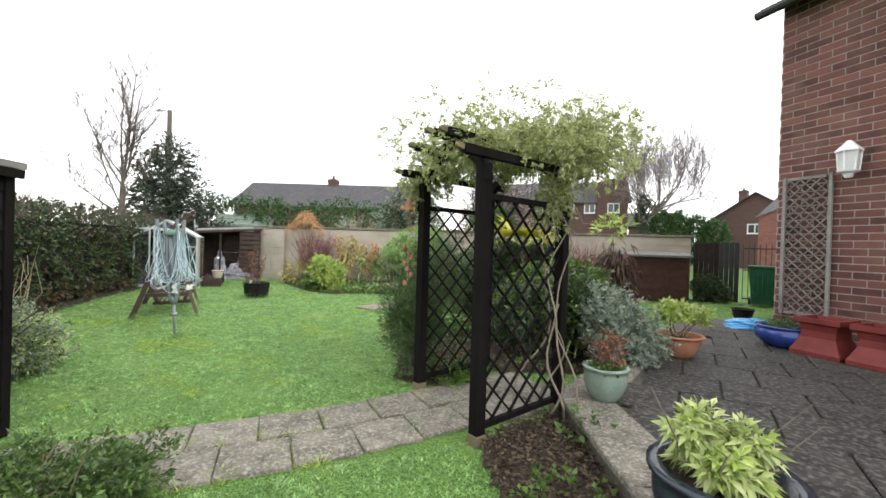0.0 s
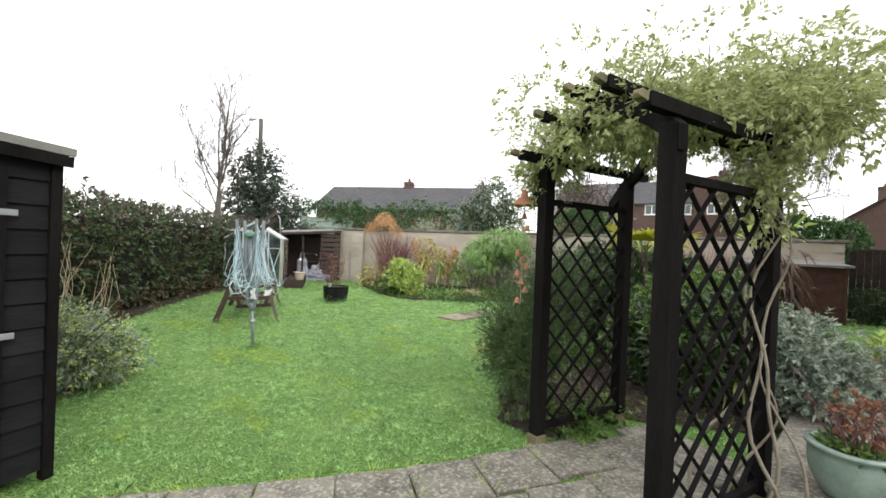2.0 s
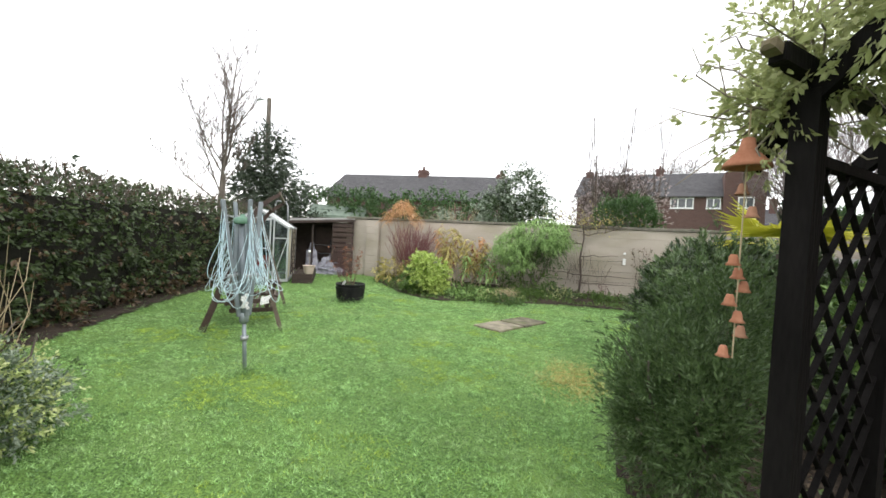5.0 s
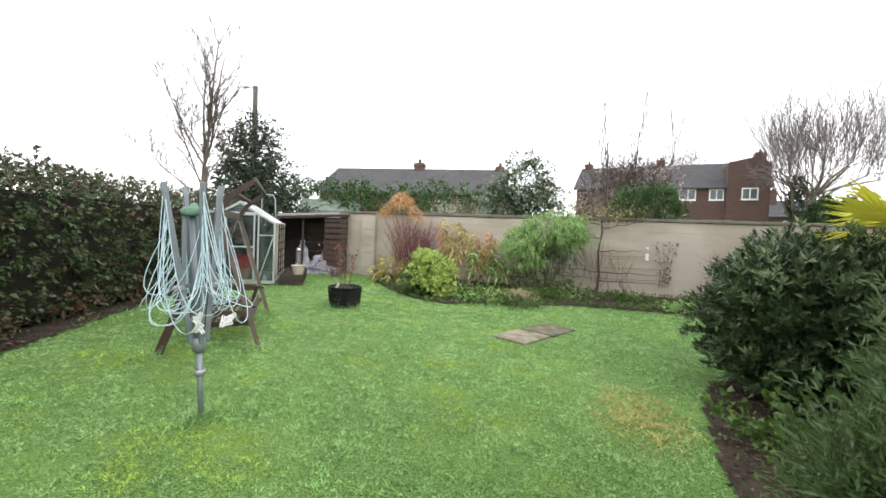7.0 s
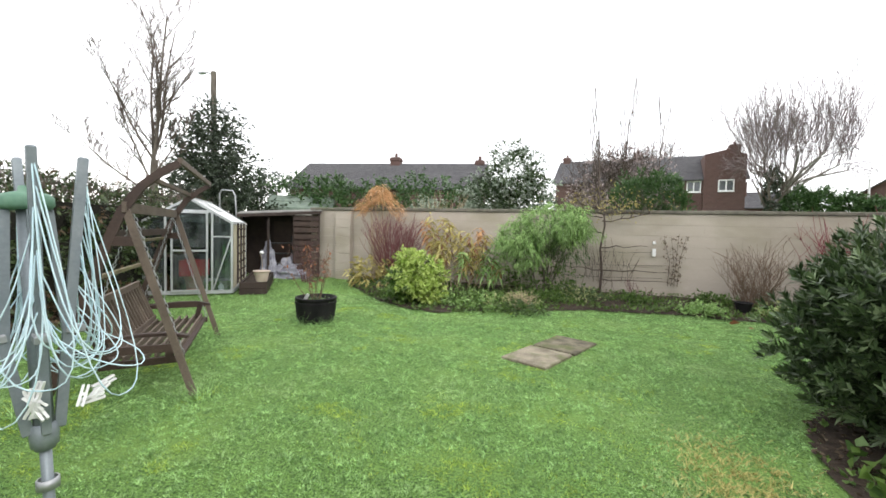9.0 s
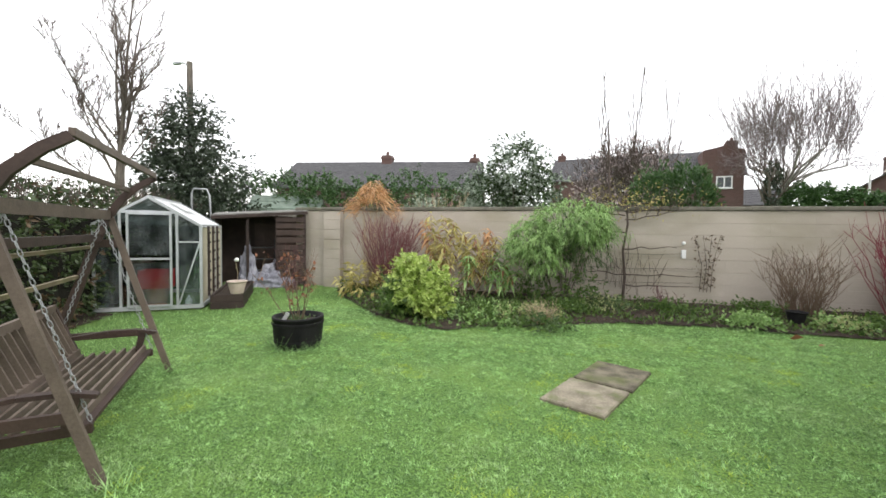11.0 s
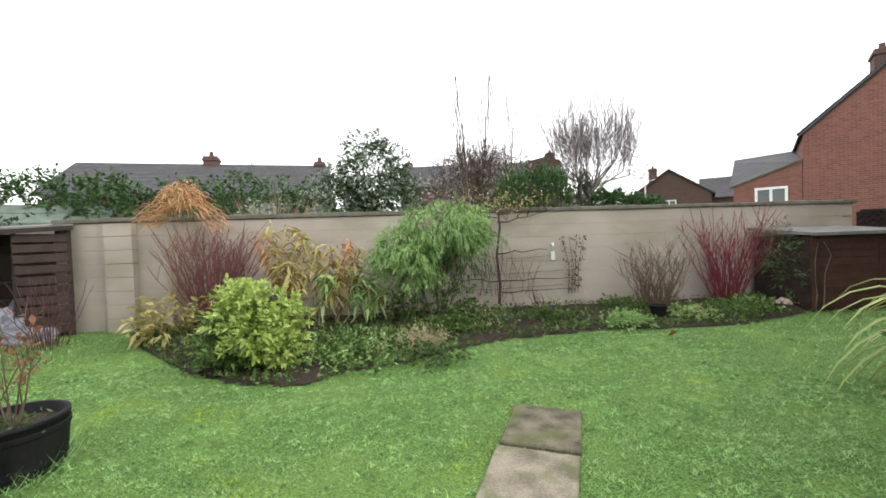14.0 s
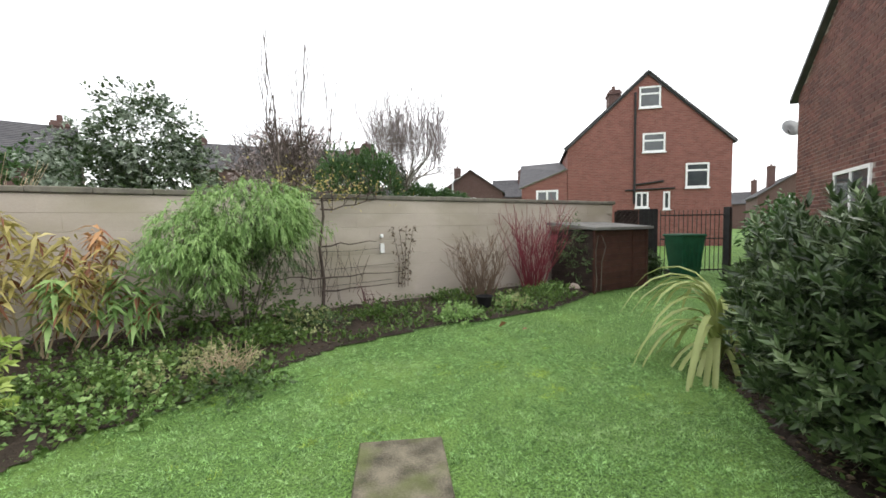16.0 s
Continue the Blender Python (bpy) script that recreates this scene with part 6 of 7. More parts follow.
def strap_plant(name, label, base, n, length, width, material, seed, up=0.9, trunk=0.0, droop=0.7, cat="plant", side=None, reach=1.0):
    """Arching strap leaves, each bent along its length."""
    t = thing(name, label, cat, base)
    rng = np.random.default_rng(seed)
    if trunk:
        part("trunk", Mesh().tube([(0, 0, 0), (0.02, 0, trunk * 0.5), (0, 0.02, trunk)], [0.07, 0.06, 0.06], 9), M_BARK, t)
    for _ in range(n):
        a = rng.random() * 6.283 if side is None else side + rng.normal() * 0.7
        o, ln = Vector((math.cos(a), math.sin(a), 0)), length * (0.6 + 0.4 * rng.random())
        sd, el = Vector((-o.y, o.x, 0)), up * (0.5 + 0.6 * rng.random())
        m = Mesh()
        steps = 8
        for i in range(steps + 1):
            s = i / steps
            c = o * ln * reach * (0.15 * s + 0.75 * s * math.cos(el * (1 - s))) + Vector((0, 0, trunk + ln * (el * s - droop * s * s)))
            wd = width * (0.5 + 1.2 * s) * (1 - s) ** 0.6 if s < 1 else 0.002
            m.v += [tuple(c + sd * wd), tuple(c - Vector((0, 0, wd * 0.5))), tuple(c - sd * wd)]
        for i in range(steps):
            for k in (0, 1):
                m.f.append((i * 3 + k, i * 3 + k + 1, i * 3 + k + 4, i * 3 + k + 3))
        part("leaf", m, material, t, smooth=True)
    return t


strap_plant("flax_plant", "arching pale yellow-green strap leaves at the bed edge", (1.78, 10.7, 0.02), 64, 1.5, 0.036, L_STRAP, 231, up=2.1, droop=1.75, reach=0.7)
strap_plant("flax_plant", "pale arching strap leaves behind the arch", (2.1, 7.6, 0.02), 60, 1.25, 0.024, L_STRAP, 233, up=1.5, droop=0.8)


def fan_palm(base, seed):
    t = thing("fan_palm", "small palm with bright yellow-green fan leaves", "palm", base)
    rng = np.random.default_rng(seed)
    part("trunk", Mesh().tube([(0, 0, 0), (0.03, 0, 0.75), (0, 0, 1.45)], [0.05, 0.045, 0.045], 10), M_TWIG, t)
    for k in range(11):
        a = k * 2.4 + rng.normal() * 0.2
        el = 0.1 + 0.8 * rng.random()
        d = Vector((math.cos(a) * math.cos(el), math.sin(a) * math.cos(el), math.sin(el)))
        hub = Vector((0, 0, 1.45)) + d * 0.26
        part("stalk", Mesh().tube([(0, 0, 1.38), tuple(hub)], [0.012, 0.007], 5), L_STRAP, t)
        sd = d.cross(Vector((0, 0, 1))).normalized()
        m = Mesh()
        for j in range(18):
            q = (j / 17 - 0.5) * 3.0
            f = (d * math.cos(q) + sd * math.sin(q)).normalized()
            ln = 0.45 * (0.75 + 0.25 * math.cos(q))
            nn = f.cross(d.cross(sd)).normalized() * 0.02
            e = hub + f * ln - Vector((0, 0, 0.10 * rng.random()))
            mid = hub + f * ln * 0.55
            m.add([hub, mid + nn, mid - Vector((0, 0, 0.012)), mid - nn, e], [(0, 1, 2), (0, 2, 3), (1, 4, 2), (2, 4, 3)])
        part("fan", m, L_PALM, t)
    return t


fan_palm((1.32, 8.72, 0.0), 241)
shrub("withered_fern", "tall clump of brown withered leaves with a fresh yellow-green top", "shrub", (2.75, 8.75, 0.0),
      [(0, 0, 1.25, 0.12, 0.12, 0.38), (0, 0, 0.8, 0.15, 0.15, 0.4)], (1500,), (0.16, 0.028), (L_BROWNDEAD,), 243, M_BARK, 6, 1.5, 0.04, shell=0.3, up=-1.2, droop=0.8)
shrub("fresh_fern", "fresh yellow-green fronds topping the withered clump", "shrub", (2.75, 8.75, 1.6), [(0, 0, 0.1, 0.2, 0.2, 0.14)], 160, (0.13, 0.035), L_LIME, 246, shell=0.3, up=0.6)

# ground cover in the beds
GC = [((-3.0, 12.6), 0.55, 900, L_IVY), ((-2.6, 13.3), 0.6, 900, L_IVY), ((-1.9, 13.9), 0.5, 700, L_IVY), ((-3.4, 13.4), 0.6, 800, L_IVY), ((-1.2, 14.2), 0.45, 600, L_ROSEMARY), ((-0.3, 14.2), 0.4, 450, L_IVY), ((0.75, 13.65), 0.3, 600, L_BAMBOO), ((1.9, 13.8), 0.32, 480, L_BAMBOO), ((2.6, 13.9), 0.4, 500, L_IVY), ((3.2, 14.3), 0.4, 450, L_IVY), ((-4.9, 13.7), 0.4, 420, L_IVY), ((-2.2, 12.5), 0.35, 420, L_ROSEMARY), ((0.35, 8.3), 0.28, 160, L_IVY), ((0.45, 7.95), 0.35, 420, L_IVY), ((1.2, 14.6), 0.4, 350, L_IVY), ((-5.1, 14.4), 0.5, 500, L_IVY), ((1.5, 4.1), 0.25, 120, L_IVY), ((1.75, 5.0), 0.15, 90, L_IVY), ((0.55, 5.98), 0.2, 300, L_IVY), ((0.78, 6.3), 0.18, 240, L_IVY)]
for k, ((x, y), r, n, mt) in enumerate(GC):
    zb = 0.02 + 0.12 * max(0, min(1, (y - 13.2) / 1.8))
    big = n == 160
    shrub("ground_cover", "low patch of small green leaves over the soil", "ground cover", (x, y, zb), [(0, 0, 0.03, r * 1.25, r * 1.25, 0.14)], n if big else (int(n * 1.2), int(n * 0.8)), (0.085, 0.075) if big else (0.048, 0.03), mt if big else (mt, (L_BAMBOO, L_CLIMBER, L_IVY)[k % 3] if y > 12 else L_IVY), 300 + 3 * k, shell=0.25, up=0.8, floor=0.0)

# small weeds along the bed edges
for poly, n, seed in ((BACK_BED, 6500, 371), (SIDE_BED, 1800, 373)):
    rng = np.random.default_rng(seed)
    pts = []
    xs, ys = [q[0] for q in poly], [q[1] for q in poly]
    while len(pts) < n:
        x, y = rng.uniform(min(xs), max(xs)), rng.uniform(min(ys), max(ys))
        if inside(x, y, poly) and (y < 14.6 or rng.random() < 0.3) and math.sin(x * 4.1 + y) * math.sin(y * 3.7) > -0.35:
            pts.append((x, y, 0.03 + 0.12 * max(0, min(1, (y - 13.2) / 1.8))))
    pts = np.array(pts)
    me = leaves_at("weed_leaf", pts, units(rng, n) + np.array([0, 0, 0.7]), 0.055, 0.03, L_IVY, rng)
    tagged(part("weeds", me, None), "scattered small green weeds over the bed soil", "weeds", kind="stuff")

# plants trained on the wall
es = thing("espalier_tree", "bare trained fruit tree with bent branches on the wall", "wall shrub", (-0.82, 15.08, 0.05))
rng = np.random.default_rng(251)
m = Mesh().tube([(0, 0, 0), (0.03, 0, 0.5), (-0.02, 0, 1.0), (0.05, 0, 1.5), (0.02, -0.05, 1.85)], [0.03, 0.026, 0.022, 0.02, 0.016], 7)
for z, ln, s in ((0.35, 1.3, 1), (0.55, 1.35, 1), (0.55, 0.9, -1), (1.05, 0.9, 1), (1.6, 1.1, 1), (1.75, 1.2, 1), (1.7, 0.7, -1), (1.35, 0.6, -1), (1.85, 0.8, 1), (1.85, 0.7, -1)):
    pts = [Vector((s * ln * i / 6, 0.02 * rng.normal() - 0.02, z + 0.015 * rng.normal() + (0.25 if z > 1.5 else 0.02) * (i / 6) ** 2)) for i in range(7)]
    m.tube(pts, [0.014 - 0.0016 * i for i in range(7)], 5)
    if z > 1.3:
        for i in range(1, 7):
            for _ in range(2):
                e = pts[i] + Vector((rng.normal() * 0.12, -0.05 + rng.normal() * 0.06, 0.12 + 0.22 * rng.random()))
                m.tube([pts[i], pts[i].lerp(e, 0.5) + Vector(rng.normal(size=3)) * 0.02, e], [0.006, 0.005, 0.002], 3, cap=False)
for k in range(46):
    x, z = rng.normal(0.05, 0.3), 0.1 + 0.75 * rng.random()
    e = Vector((x + 0.12 * rng.normal(), -0.03, z + 0.25 + 0.3 * rng.random()))
    m.tube([(x, -0.02, z), Vector((x, -0.03, z)).lerp(e, 0.5) + Vector((0.02 * rng.normal(), 0, 0)), e], [0.005, 0.004, 0.002], 3, cap=False)
part("branch", m, M_TWIG, es)
pp = np.array([(rng.normal() * 0.55 + 0.1, -0.05 + rng.normal() * 0.1, 1.95 + rng.normal() * 0.16) for _ in range(420)])
part("leaves", leaves_at("leaves", pp, units(rng, 420), 0.05, 0.026, L_YELLOW, rng), None, es)
cl = thing("wall_climber", "small bare climber with dark withered leaves on the wall", "climbing plant", (0.6, 15.17, 0.12))
m = Mesh()
for k in range(4):
    m.tube([(0.06 * (k - 1.5), 0, 0.2), (0.05 * (k - 1.5) + 0.04 * rng.normal(), 0, 0.7), (0.14 * (k - 1.5), -0.02, 1.25)], [0.006, 0.005, 0.003], 4)
part("stem", m, M_TWIG, cl)
pp = np.array([((k % 4 - 1.5) * (0.05 + 0.09 * q) + 0.03 * rng.normal(), -0.02 - 0.03 * rng.random(), 0.25 + q) for k in range(170) for q in (rng.random(),)])
part("leaves", leaves_at("leaves", pp, units(rng, len(pp)) + [0, -0.3, 0.4], 0.06, 0.022, L_HEDGEBROWN, rng), None, cl)
for z, x0, x1 in ((0.45, -1.9, 0.4), (0.72, -1.8, 0.45), (1.0, -0.9, 0.25)):
    wr = thing("training_wire", "thin dark training wire fixed along the wall", "wire", (x0, 15.2, z))
    part("wire", Mesh().tube([(0, 0, 0), ((x1 - x0) / 2, 0, -0.015), (x1 - x0, 0, 0.02)], 0.004, 4), M_METALBLACK, wr)
sock = thing("wall_socket", "small white outdoor socket and switch on the wall", "socket", (0.23, 15.2, 0.93))
part("box", Mesh().box(-0.035, 0.035, -0.03, 0.012, 0, 0.16, bev=0.006), M_WHITEPEG, sock)
part("fitting", Mesh().lathe([(0.001, 0.26), (0.03, 0.26), (0.035, 0.29), (0.02, 0.32), (0.001, 0.32)], 12), M_WHITEPEG, sock)
pot("black_pot", "small black plastic pot standing in the bed", (1.45, 13.95, 0.05), pot_profile(0.09, 0.13, 0.2, 0.01, 0.01), M_BLACKTUB, 0.11, 0.15)
crumple("rock", "pale rounded stone lying in the bed", "stone", (3.95, 14.35, 0.06), (0.17, 0.12, 0.13), M_STONEPOT, 15)
for k, (x, y) in enumerate(((1.05, 12.6), (0.9, 12.9))):
    lf = part("fallen_leaf", leaves_at("leaf", np.array([(0, 0, 0.04)]), np.array([(1.0, 0.3, 0.1)]), 0.14, 0.07, L_RUST, np.random.default_rng(k)), None)
    tagged(lf, "single brown fallen leaf on the lawn", "leaf", group="fallen leaves on the lawn").matrix_basis = pose(x, y, 0.01)

# ---- trees and shrubs beyond the garden ----


def bare_tree(label, base, h, seed, spread=0.5, kids=4, depth=4, up=0.25, trunk=0.28, r=0.02, way=(0, 0, 1), bark=None, limbs=5, twig=None, shrink=0.68, least=0.006):
    t = thing("bare_tree", label, "tree", base)
    rng = np.random.default_rng(seed)
    br = branch_tree(rng, (0, 0, -0.1), way, h * trunk, h * r, 0, wiggle=0.04)
    top = br[0][0][-1]
    br[0] = (br[0][0], [h * r * (1 - 0.3 * i / 5) for i in range(6)], 9)
    for k in range(limbs):
        a = 2 * math.pi * (k + 0.4 * rng.random()) / limbs
        d = Vector((math.cos(a) * spread, math.sin(a) * spread, 0.75 + 0.4 * rng.random()))
        branch_tree(rng, top - Vector((0, 0, h * trunk * 0.25 * rng.random())), d, h * (1 - trunk) * 0.55, h * r * 0.55, depth - 1, spread, kids, up, shrink, 0.10, 0.2, br)
    a, b = tree_meshes(br, 2, least)
    part("trunk", a, bark or M_BARK, t)
    part("crown", b, twig or M_TWIG, t, "bare twigs")
    return t


ash = thing("bare_tree", "tall bare ash tree beyond the hedge", "tree", (-13.7, 14.8, 0))
rng = np.random.default_rng(416)
limbs = [([Vector((0, 0, -0.1)), Vector((0.03, 0.02, 1.2)), Vector((0.0, 0.05, 2.4)), Vector((0.06, 0.05, 3.3))], [0.15, 0.13, 0.115, 0.10], 9)]
left = Vector((-0.616, -0.788, 0))
for k, (side, rise, ln, z0, r) in enumerate(((-0.02, 1.0, 4.6, 3.2, 0.055), (0.12, 1.0, 4.3, 3.0, 0.048), (-0.12, 1.0, 4.0, 3.3, 0.045), (0.3, 0.95, 3.5, 2.7, 0.04), (0.75, 0.75, 2.7, 2.5, 0.034), (1.0, 0.5, 2.4, 2.2, 0.03), (-0.4, 0.8, 2.0, 2.8, 0.028), (0.5, 0.9, 2.8, 3.3, 0.034))):
    branch_tree(rng, (0.03, 0.03, z0), left * side + Vector((0.2 * rng.normal(), -0.15 * rng.normal(), rise)), ln, r, 3, spread=0.5, kids=7, up=0.22, shrink=0.38, wiggle=0.05, first=0.12, out=limbs)
a, b = tree_meshes(limbs, 2, 0.006)
part("trunk", a, M_BARK, ash)
part("crown", b, M_TWIG, ash, "bare twigs")
pollard = thing("bare_tree", "pale-barked pollarded tree with upright bare shoots beyond the wall", "tree", (13.6, 42.4, 0))
rng = np.random.default_rng(403)
limbs = [([Vector((0, 0, -0.1)), Vector((0.05, 0, 1.8)), Vector((-0.1, 0.05, 3.6)), Vector((0.15, 0, 5.2))], [0.34, 0.30, 0.27, 0.26], 9)]
for k in range(13):
    a = 2 * math.pi * k / 13 + 0.3 * rng.normal()
    reach = 1.2 + 2.3 * rng.random()
    knot = Vector((0.8 + math.cos(a) * reach, math.sin(a) * reach, 6.6 + 1.6 * rng.random() - 0.15 * reach))
    foot = Vector((0.15, 0, 4.6 + 0.8 * rng.random()))
    limbs.append(([foot, foot.lerp(knot, 0.4) + Vector((0.2 * rng.normal(), 0.2 * rng.normal(), 0.25)), knot], [0.12, 0.085, 0.055], 9))
    for _ in range(10):
        d = Vector((math.cos(a) * 0.22 + 0.25 * rng.normal(), math.sin(a) * 0.22 + 0.25 * rng.normal(), 1))
        branch_tree(rng, knot - (knot - foot) * 0.5 * rng.random() ** 2, d, 3.0 + 2.8 * rng.random(), 0.022, 2, spread=0.4, kids=5, up=0.3, shrink=0.42, wiggle=0.08, first=0.15, out=limbs)
    for _ in range(3):
        d = Vector((math.cos(a), math.sin(a), 0.25 + 0.3 * rng.random()))
        branch_tree(rng, knot, d, 1.9, 0.022, 2, spread=0.5, kids=4, up=-0.1, shrink=0.5, wiggle=0.1, first=0.15, out=limbs)
a, b = tree_meshes(limbs, 3, 0.010)
part("trunk", a, M_BIRCH, pollard, "pale mottled trunk and limbs")
part("crown", b, mat("pale_violet_twig", (0.12, 0.095, 0.095), (0.28, 0.235, 0.235), scale=9, rough=0.85, bump=0, fine=40), pollard, "upright bare twigs")
bare_tree("bare tree far behind the red-brick house", (6.7, 58.0, 0), 15.0, 405, least=0.012, spread=0.6, kids=4, depth=5, up=0.12, trunk=0.3, limbs=7)
ivied = bare_tree("ivy-clad bare tree beside the pollard", (11.7, 39.5, 0), 9.0, 407, least=0.010, spread=0.45, kids=4, depth=3, up=0.2, trunk=0.45)
foliage("ivy", [(0, 0, 4.2, 0.4, 0.4, 1.2), (0.1, 0, 5.6, 0.35, 0.35, 0.8)], 2200, 0.14, 0.09, L_FARDARK, ivied, 408, shell=0.5, label="dark ivy round the trunk")
pt = bare_tree("thin bare purple-twigged tree behind the wall", (0.1, 22.4, 0), 5.6, 409, least=0.008, spread=0.55, kids=5, depth=4, up=0.2, trunk=0.3, twig=M_TWIG, limbs=7)
foliage("leaves", [(0.2, 0, 3.5, 1.7, 1.3, 1.35), (1.1, 0, 2.8, 1.1, 1.0, 1.0), (-0.9, 0, 2.8, 1.1, 1.0, 1.0)], 9000, 0.085, 0.045, L_PURPLE, pt, 411, shell=0.1, label="withered reddish leaves")
for k, (x, y, h) in enumerate(((-0.5, 19.8, 4.7), (0.1, 21.9, 5.6), (1.5, 24.0, 5.9))):
    t = thing("sapling", "slender bare sapling standing above the shrubs", "tree", (x, y, 0))
    rng = np.random.default_rng(420 + k)
    br = branch_tree(rng, (0, 0, 0), (0.05 * rng.normal(), 0, 1), h, 0.05, 2, spread=0.3, kids=5, up=0.5, shrink=0.38, wiggle=0.03, first=0.4)
    a, b = tree_meshes(br, 2, 0.011)
    part("trunk", a, M_TWIG, t)
    part("crown", b, M_TWIG, t)
shrub("evergreen_tree", "dark glossy evergreen tree behind the wall", "tree", (-3.3, 19.1, 0), [(0, 0, 3.2, 1.0, 0.9, 1.1), (-0.9, 0, 2.4, 0.9, 0.8, 0.9), (0.4, 0, 2.3, 1.0, 0.8, 1.0), (-0.4, 0, 1.5, 1.3, 1.0, 0.9)], (12500, 9000), (0.10, 0.045), (L_DARK, L_GREY), 431, M_BARK, 8, 2.6, 0.8, shell=0.5, lump=0.5)
shrub("evergreen_tree", "tall dark ragged evergreen tree round the pole", "tree", (-14.4, 17.6, 0), [(0, 0, 4.2, 1.3, 1.3, 1.3), (0.4, 0.2, 2.8, 1.8, 1.5, 1.5), (-0.6, 0, 3.2, 1.4, 1.2, 1.2), (0.1, 0, 5.2, 0.8, 0.8, 0.8), (0.9, 0.5, 1.6, 1.7, 1.5, 1.2)], 16000, (0.16, 0.06), L_FARDARK, 435, M_BARK, 12, 4.5, 1.2, shell=0.35, lump=0.6, up=0.1)
shrub("conifer", "group of small green conifers just behind the wall", "conifer", (0.2, 16.2, 0), [(-0.42, 0, 1.75, 0.34, 0.32, 1.0), (-0.05, 0.1, 1.9, 0.36, 0.35, 1.0), (0.35, 0, 1.85, 0.4, 0.35, 1.05), (0.62, 0.2, 1.65, 0.3, 0.3, 1.05)], 12000, (0.09, 0.03), L_CONIFER, 439, M_BARK, 3, 1.5, 0.2, shell=0.7, up=1.2, spread=0.4)


def far_hedge(label, pts, h, w, n, leaf, material, seed):
    t = thing("far_hedge", label, "hedge")
    rng = np.random.default_rng(seed)
    bl = []
    for (x0, y0), (x1, y1) in zip(pts, pts[1:]):
        k = max(1, int(math.hypot(x1 - x0, y1 - y0) / (w * 0.8)))
        for i in range(k + 1):
            bl.append((x0 + (x1 - x0) * i / k, y0 + (y1 - y0) * i / k, h * 0.52, w * 0.75, w * 0.75, h * (0.46 + 0.06 * rng.normal())))
    foliage("leaves", bl, n, leaf, leaf * 0.5, material, t, seed, shell=0.7, lump=0.35)
    for b in bl:
        part("trunk", Mesh().tube([(b[0], b[1], 0), (b[0] + 0.05, b[1], h * 0.4), (b[0], b[1] + 0.05, h * 0.8)], [0.07, 0.05, 0.03], 6), M_BARK, t)
    return t


far_hedge("tall conifer hedge beyond the garden wall", [(-16.5, 20.0), (-11, 20.5), (-4.8, 21.5)], 3.6, 1.1, 30000, 0.13, L_CONIFER, 441)
far_hedge("dark clipped hedge beyond the wall", [(13.6, 40.3), (17.0, 38.5)], 4.6, 1.3, 26000, 0.2, L_CONIFER, 443)
far_hedge("dark hedge behind the long hedge", [(-13, 8), (-17, 14), (-18, 19)], 2.6, 1.3, 8000, 0.18, L_FARDARK, 445)
far_hedge("mixed shrubs behind the wall", [(-6.0, 18.5), (-4.6, 18.8)], 2.5, 0.9, 3500, 0.12, L_GREY, 447)
far_hedge("low clipped hedge beyond the side gate", [(14, 14.5), (30, 18)], 2.0, 1.2, 7000, 0.2, L_CONIFER, 449)
canes("dead_perennial", "bare pale shrub stems showing over the wall", (-5.3, 17.2, 0), 60, 2.6, 1.0, 0.008, M_TANSTEM, 451, twigs=2)

# telegraph pole and street lamp
pole = thing("telegraph_pole", "weathered timber telegraph pole with a lamp bracket", "telegraph pole", (-15.4, 18.6, 0))
part("shaft", Mesh().tube([(0, 0, -0.2), (0, 0, 7.5)], [0.14, 0.10], 10), M_BARK, pole)
part("bracket", Mesh().tube([(0, 0, 7.35), (-0.3, 0.0, 7.5), (-0.5, 0, 7.52)], 0.03, 6), M_GALV, pole)
part("lamp_head", Mesh().box(-0.75, -0.45, -0.07, 0.07, 7.46, 7.56, bev=0.02), M_GALV, pole)
sl = thing("street_lamp", "pale slender concrete street lamp far beyond the wall", "street lamp", (17.6, 40.5, 0))
part("column", Mesh().tube([(0, 0, 0), (0, 0, 5.6)], [0.10, 0.06], 8), M_WHITEPEG, sl)
part("arm", Mesh().tube([(0, 0, 5.55), (0.9, 0, 5.8)], 0.03, 6), M_WHITEPEG, sl)

# ---- neighbouring houses ----


def brick_mat(name, c1, c2, mortar, scale=1.0):
    m = mat(name, c1, c2, scale=3, rough=0.85, bump=0.0)
    n, l = m.node_tree.nodes, m.node_tree.links
    b = n["Principled BSDF"]
    tc, br = n.new("ShaderNodeTexCoord"), n.new("ShaderNodeTexBrick")
    sep, com, add = n.new("ShaderNodeSeparateXYZ"), n.new("ShaderNodeCombineXYZ"), n.new("ShaderNodeMath")
    l.new(tc.outputs["Object"], sep.inputs[0])
    l.new(sep.outputs[0], add.inputs[0])
    l.new(sep.outputs[1], add.inputs[1])
    l.new(add.outputs[0], com.inputs[0])
    l.new(sep.outputs[2], com.inputs[1])
    l.new(com.outputs[0], br.inputs["Vector"])
    br.inputs["Scale"].default_value = scale
    br.inputs["Brick Width"].default_value, br.inputs["Row Height"].default_value = 0.225, 0.08
    br.inputs["Mortar Size"].default_value = 0.008
    br.inputs["Color1"].default_value, br.inputs["Color2"].default_value, br.inputs["Mortar"].default_value = (*c1, 1), (*c2, 1), (*mortar, 1)
    old = b.inputs["Base Color"].links[0].from_socket
    mx = n.new("ShaderNodeMix")
    mx.data_type = "RGBA"
    mx.inputs[0].default_value = 0.45
    l.new(br.outputs[0], mx.inputs[6])
    l.new(old, mx.inputs[7])
    l.new(mx.outputs[2], b.inputs["Base Color"])
    return m


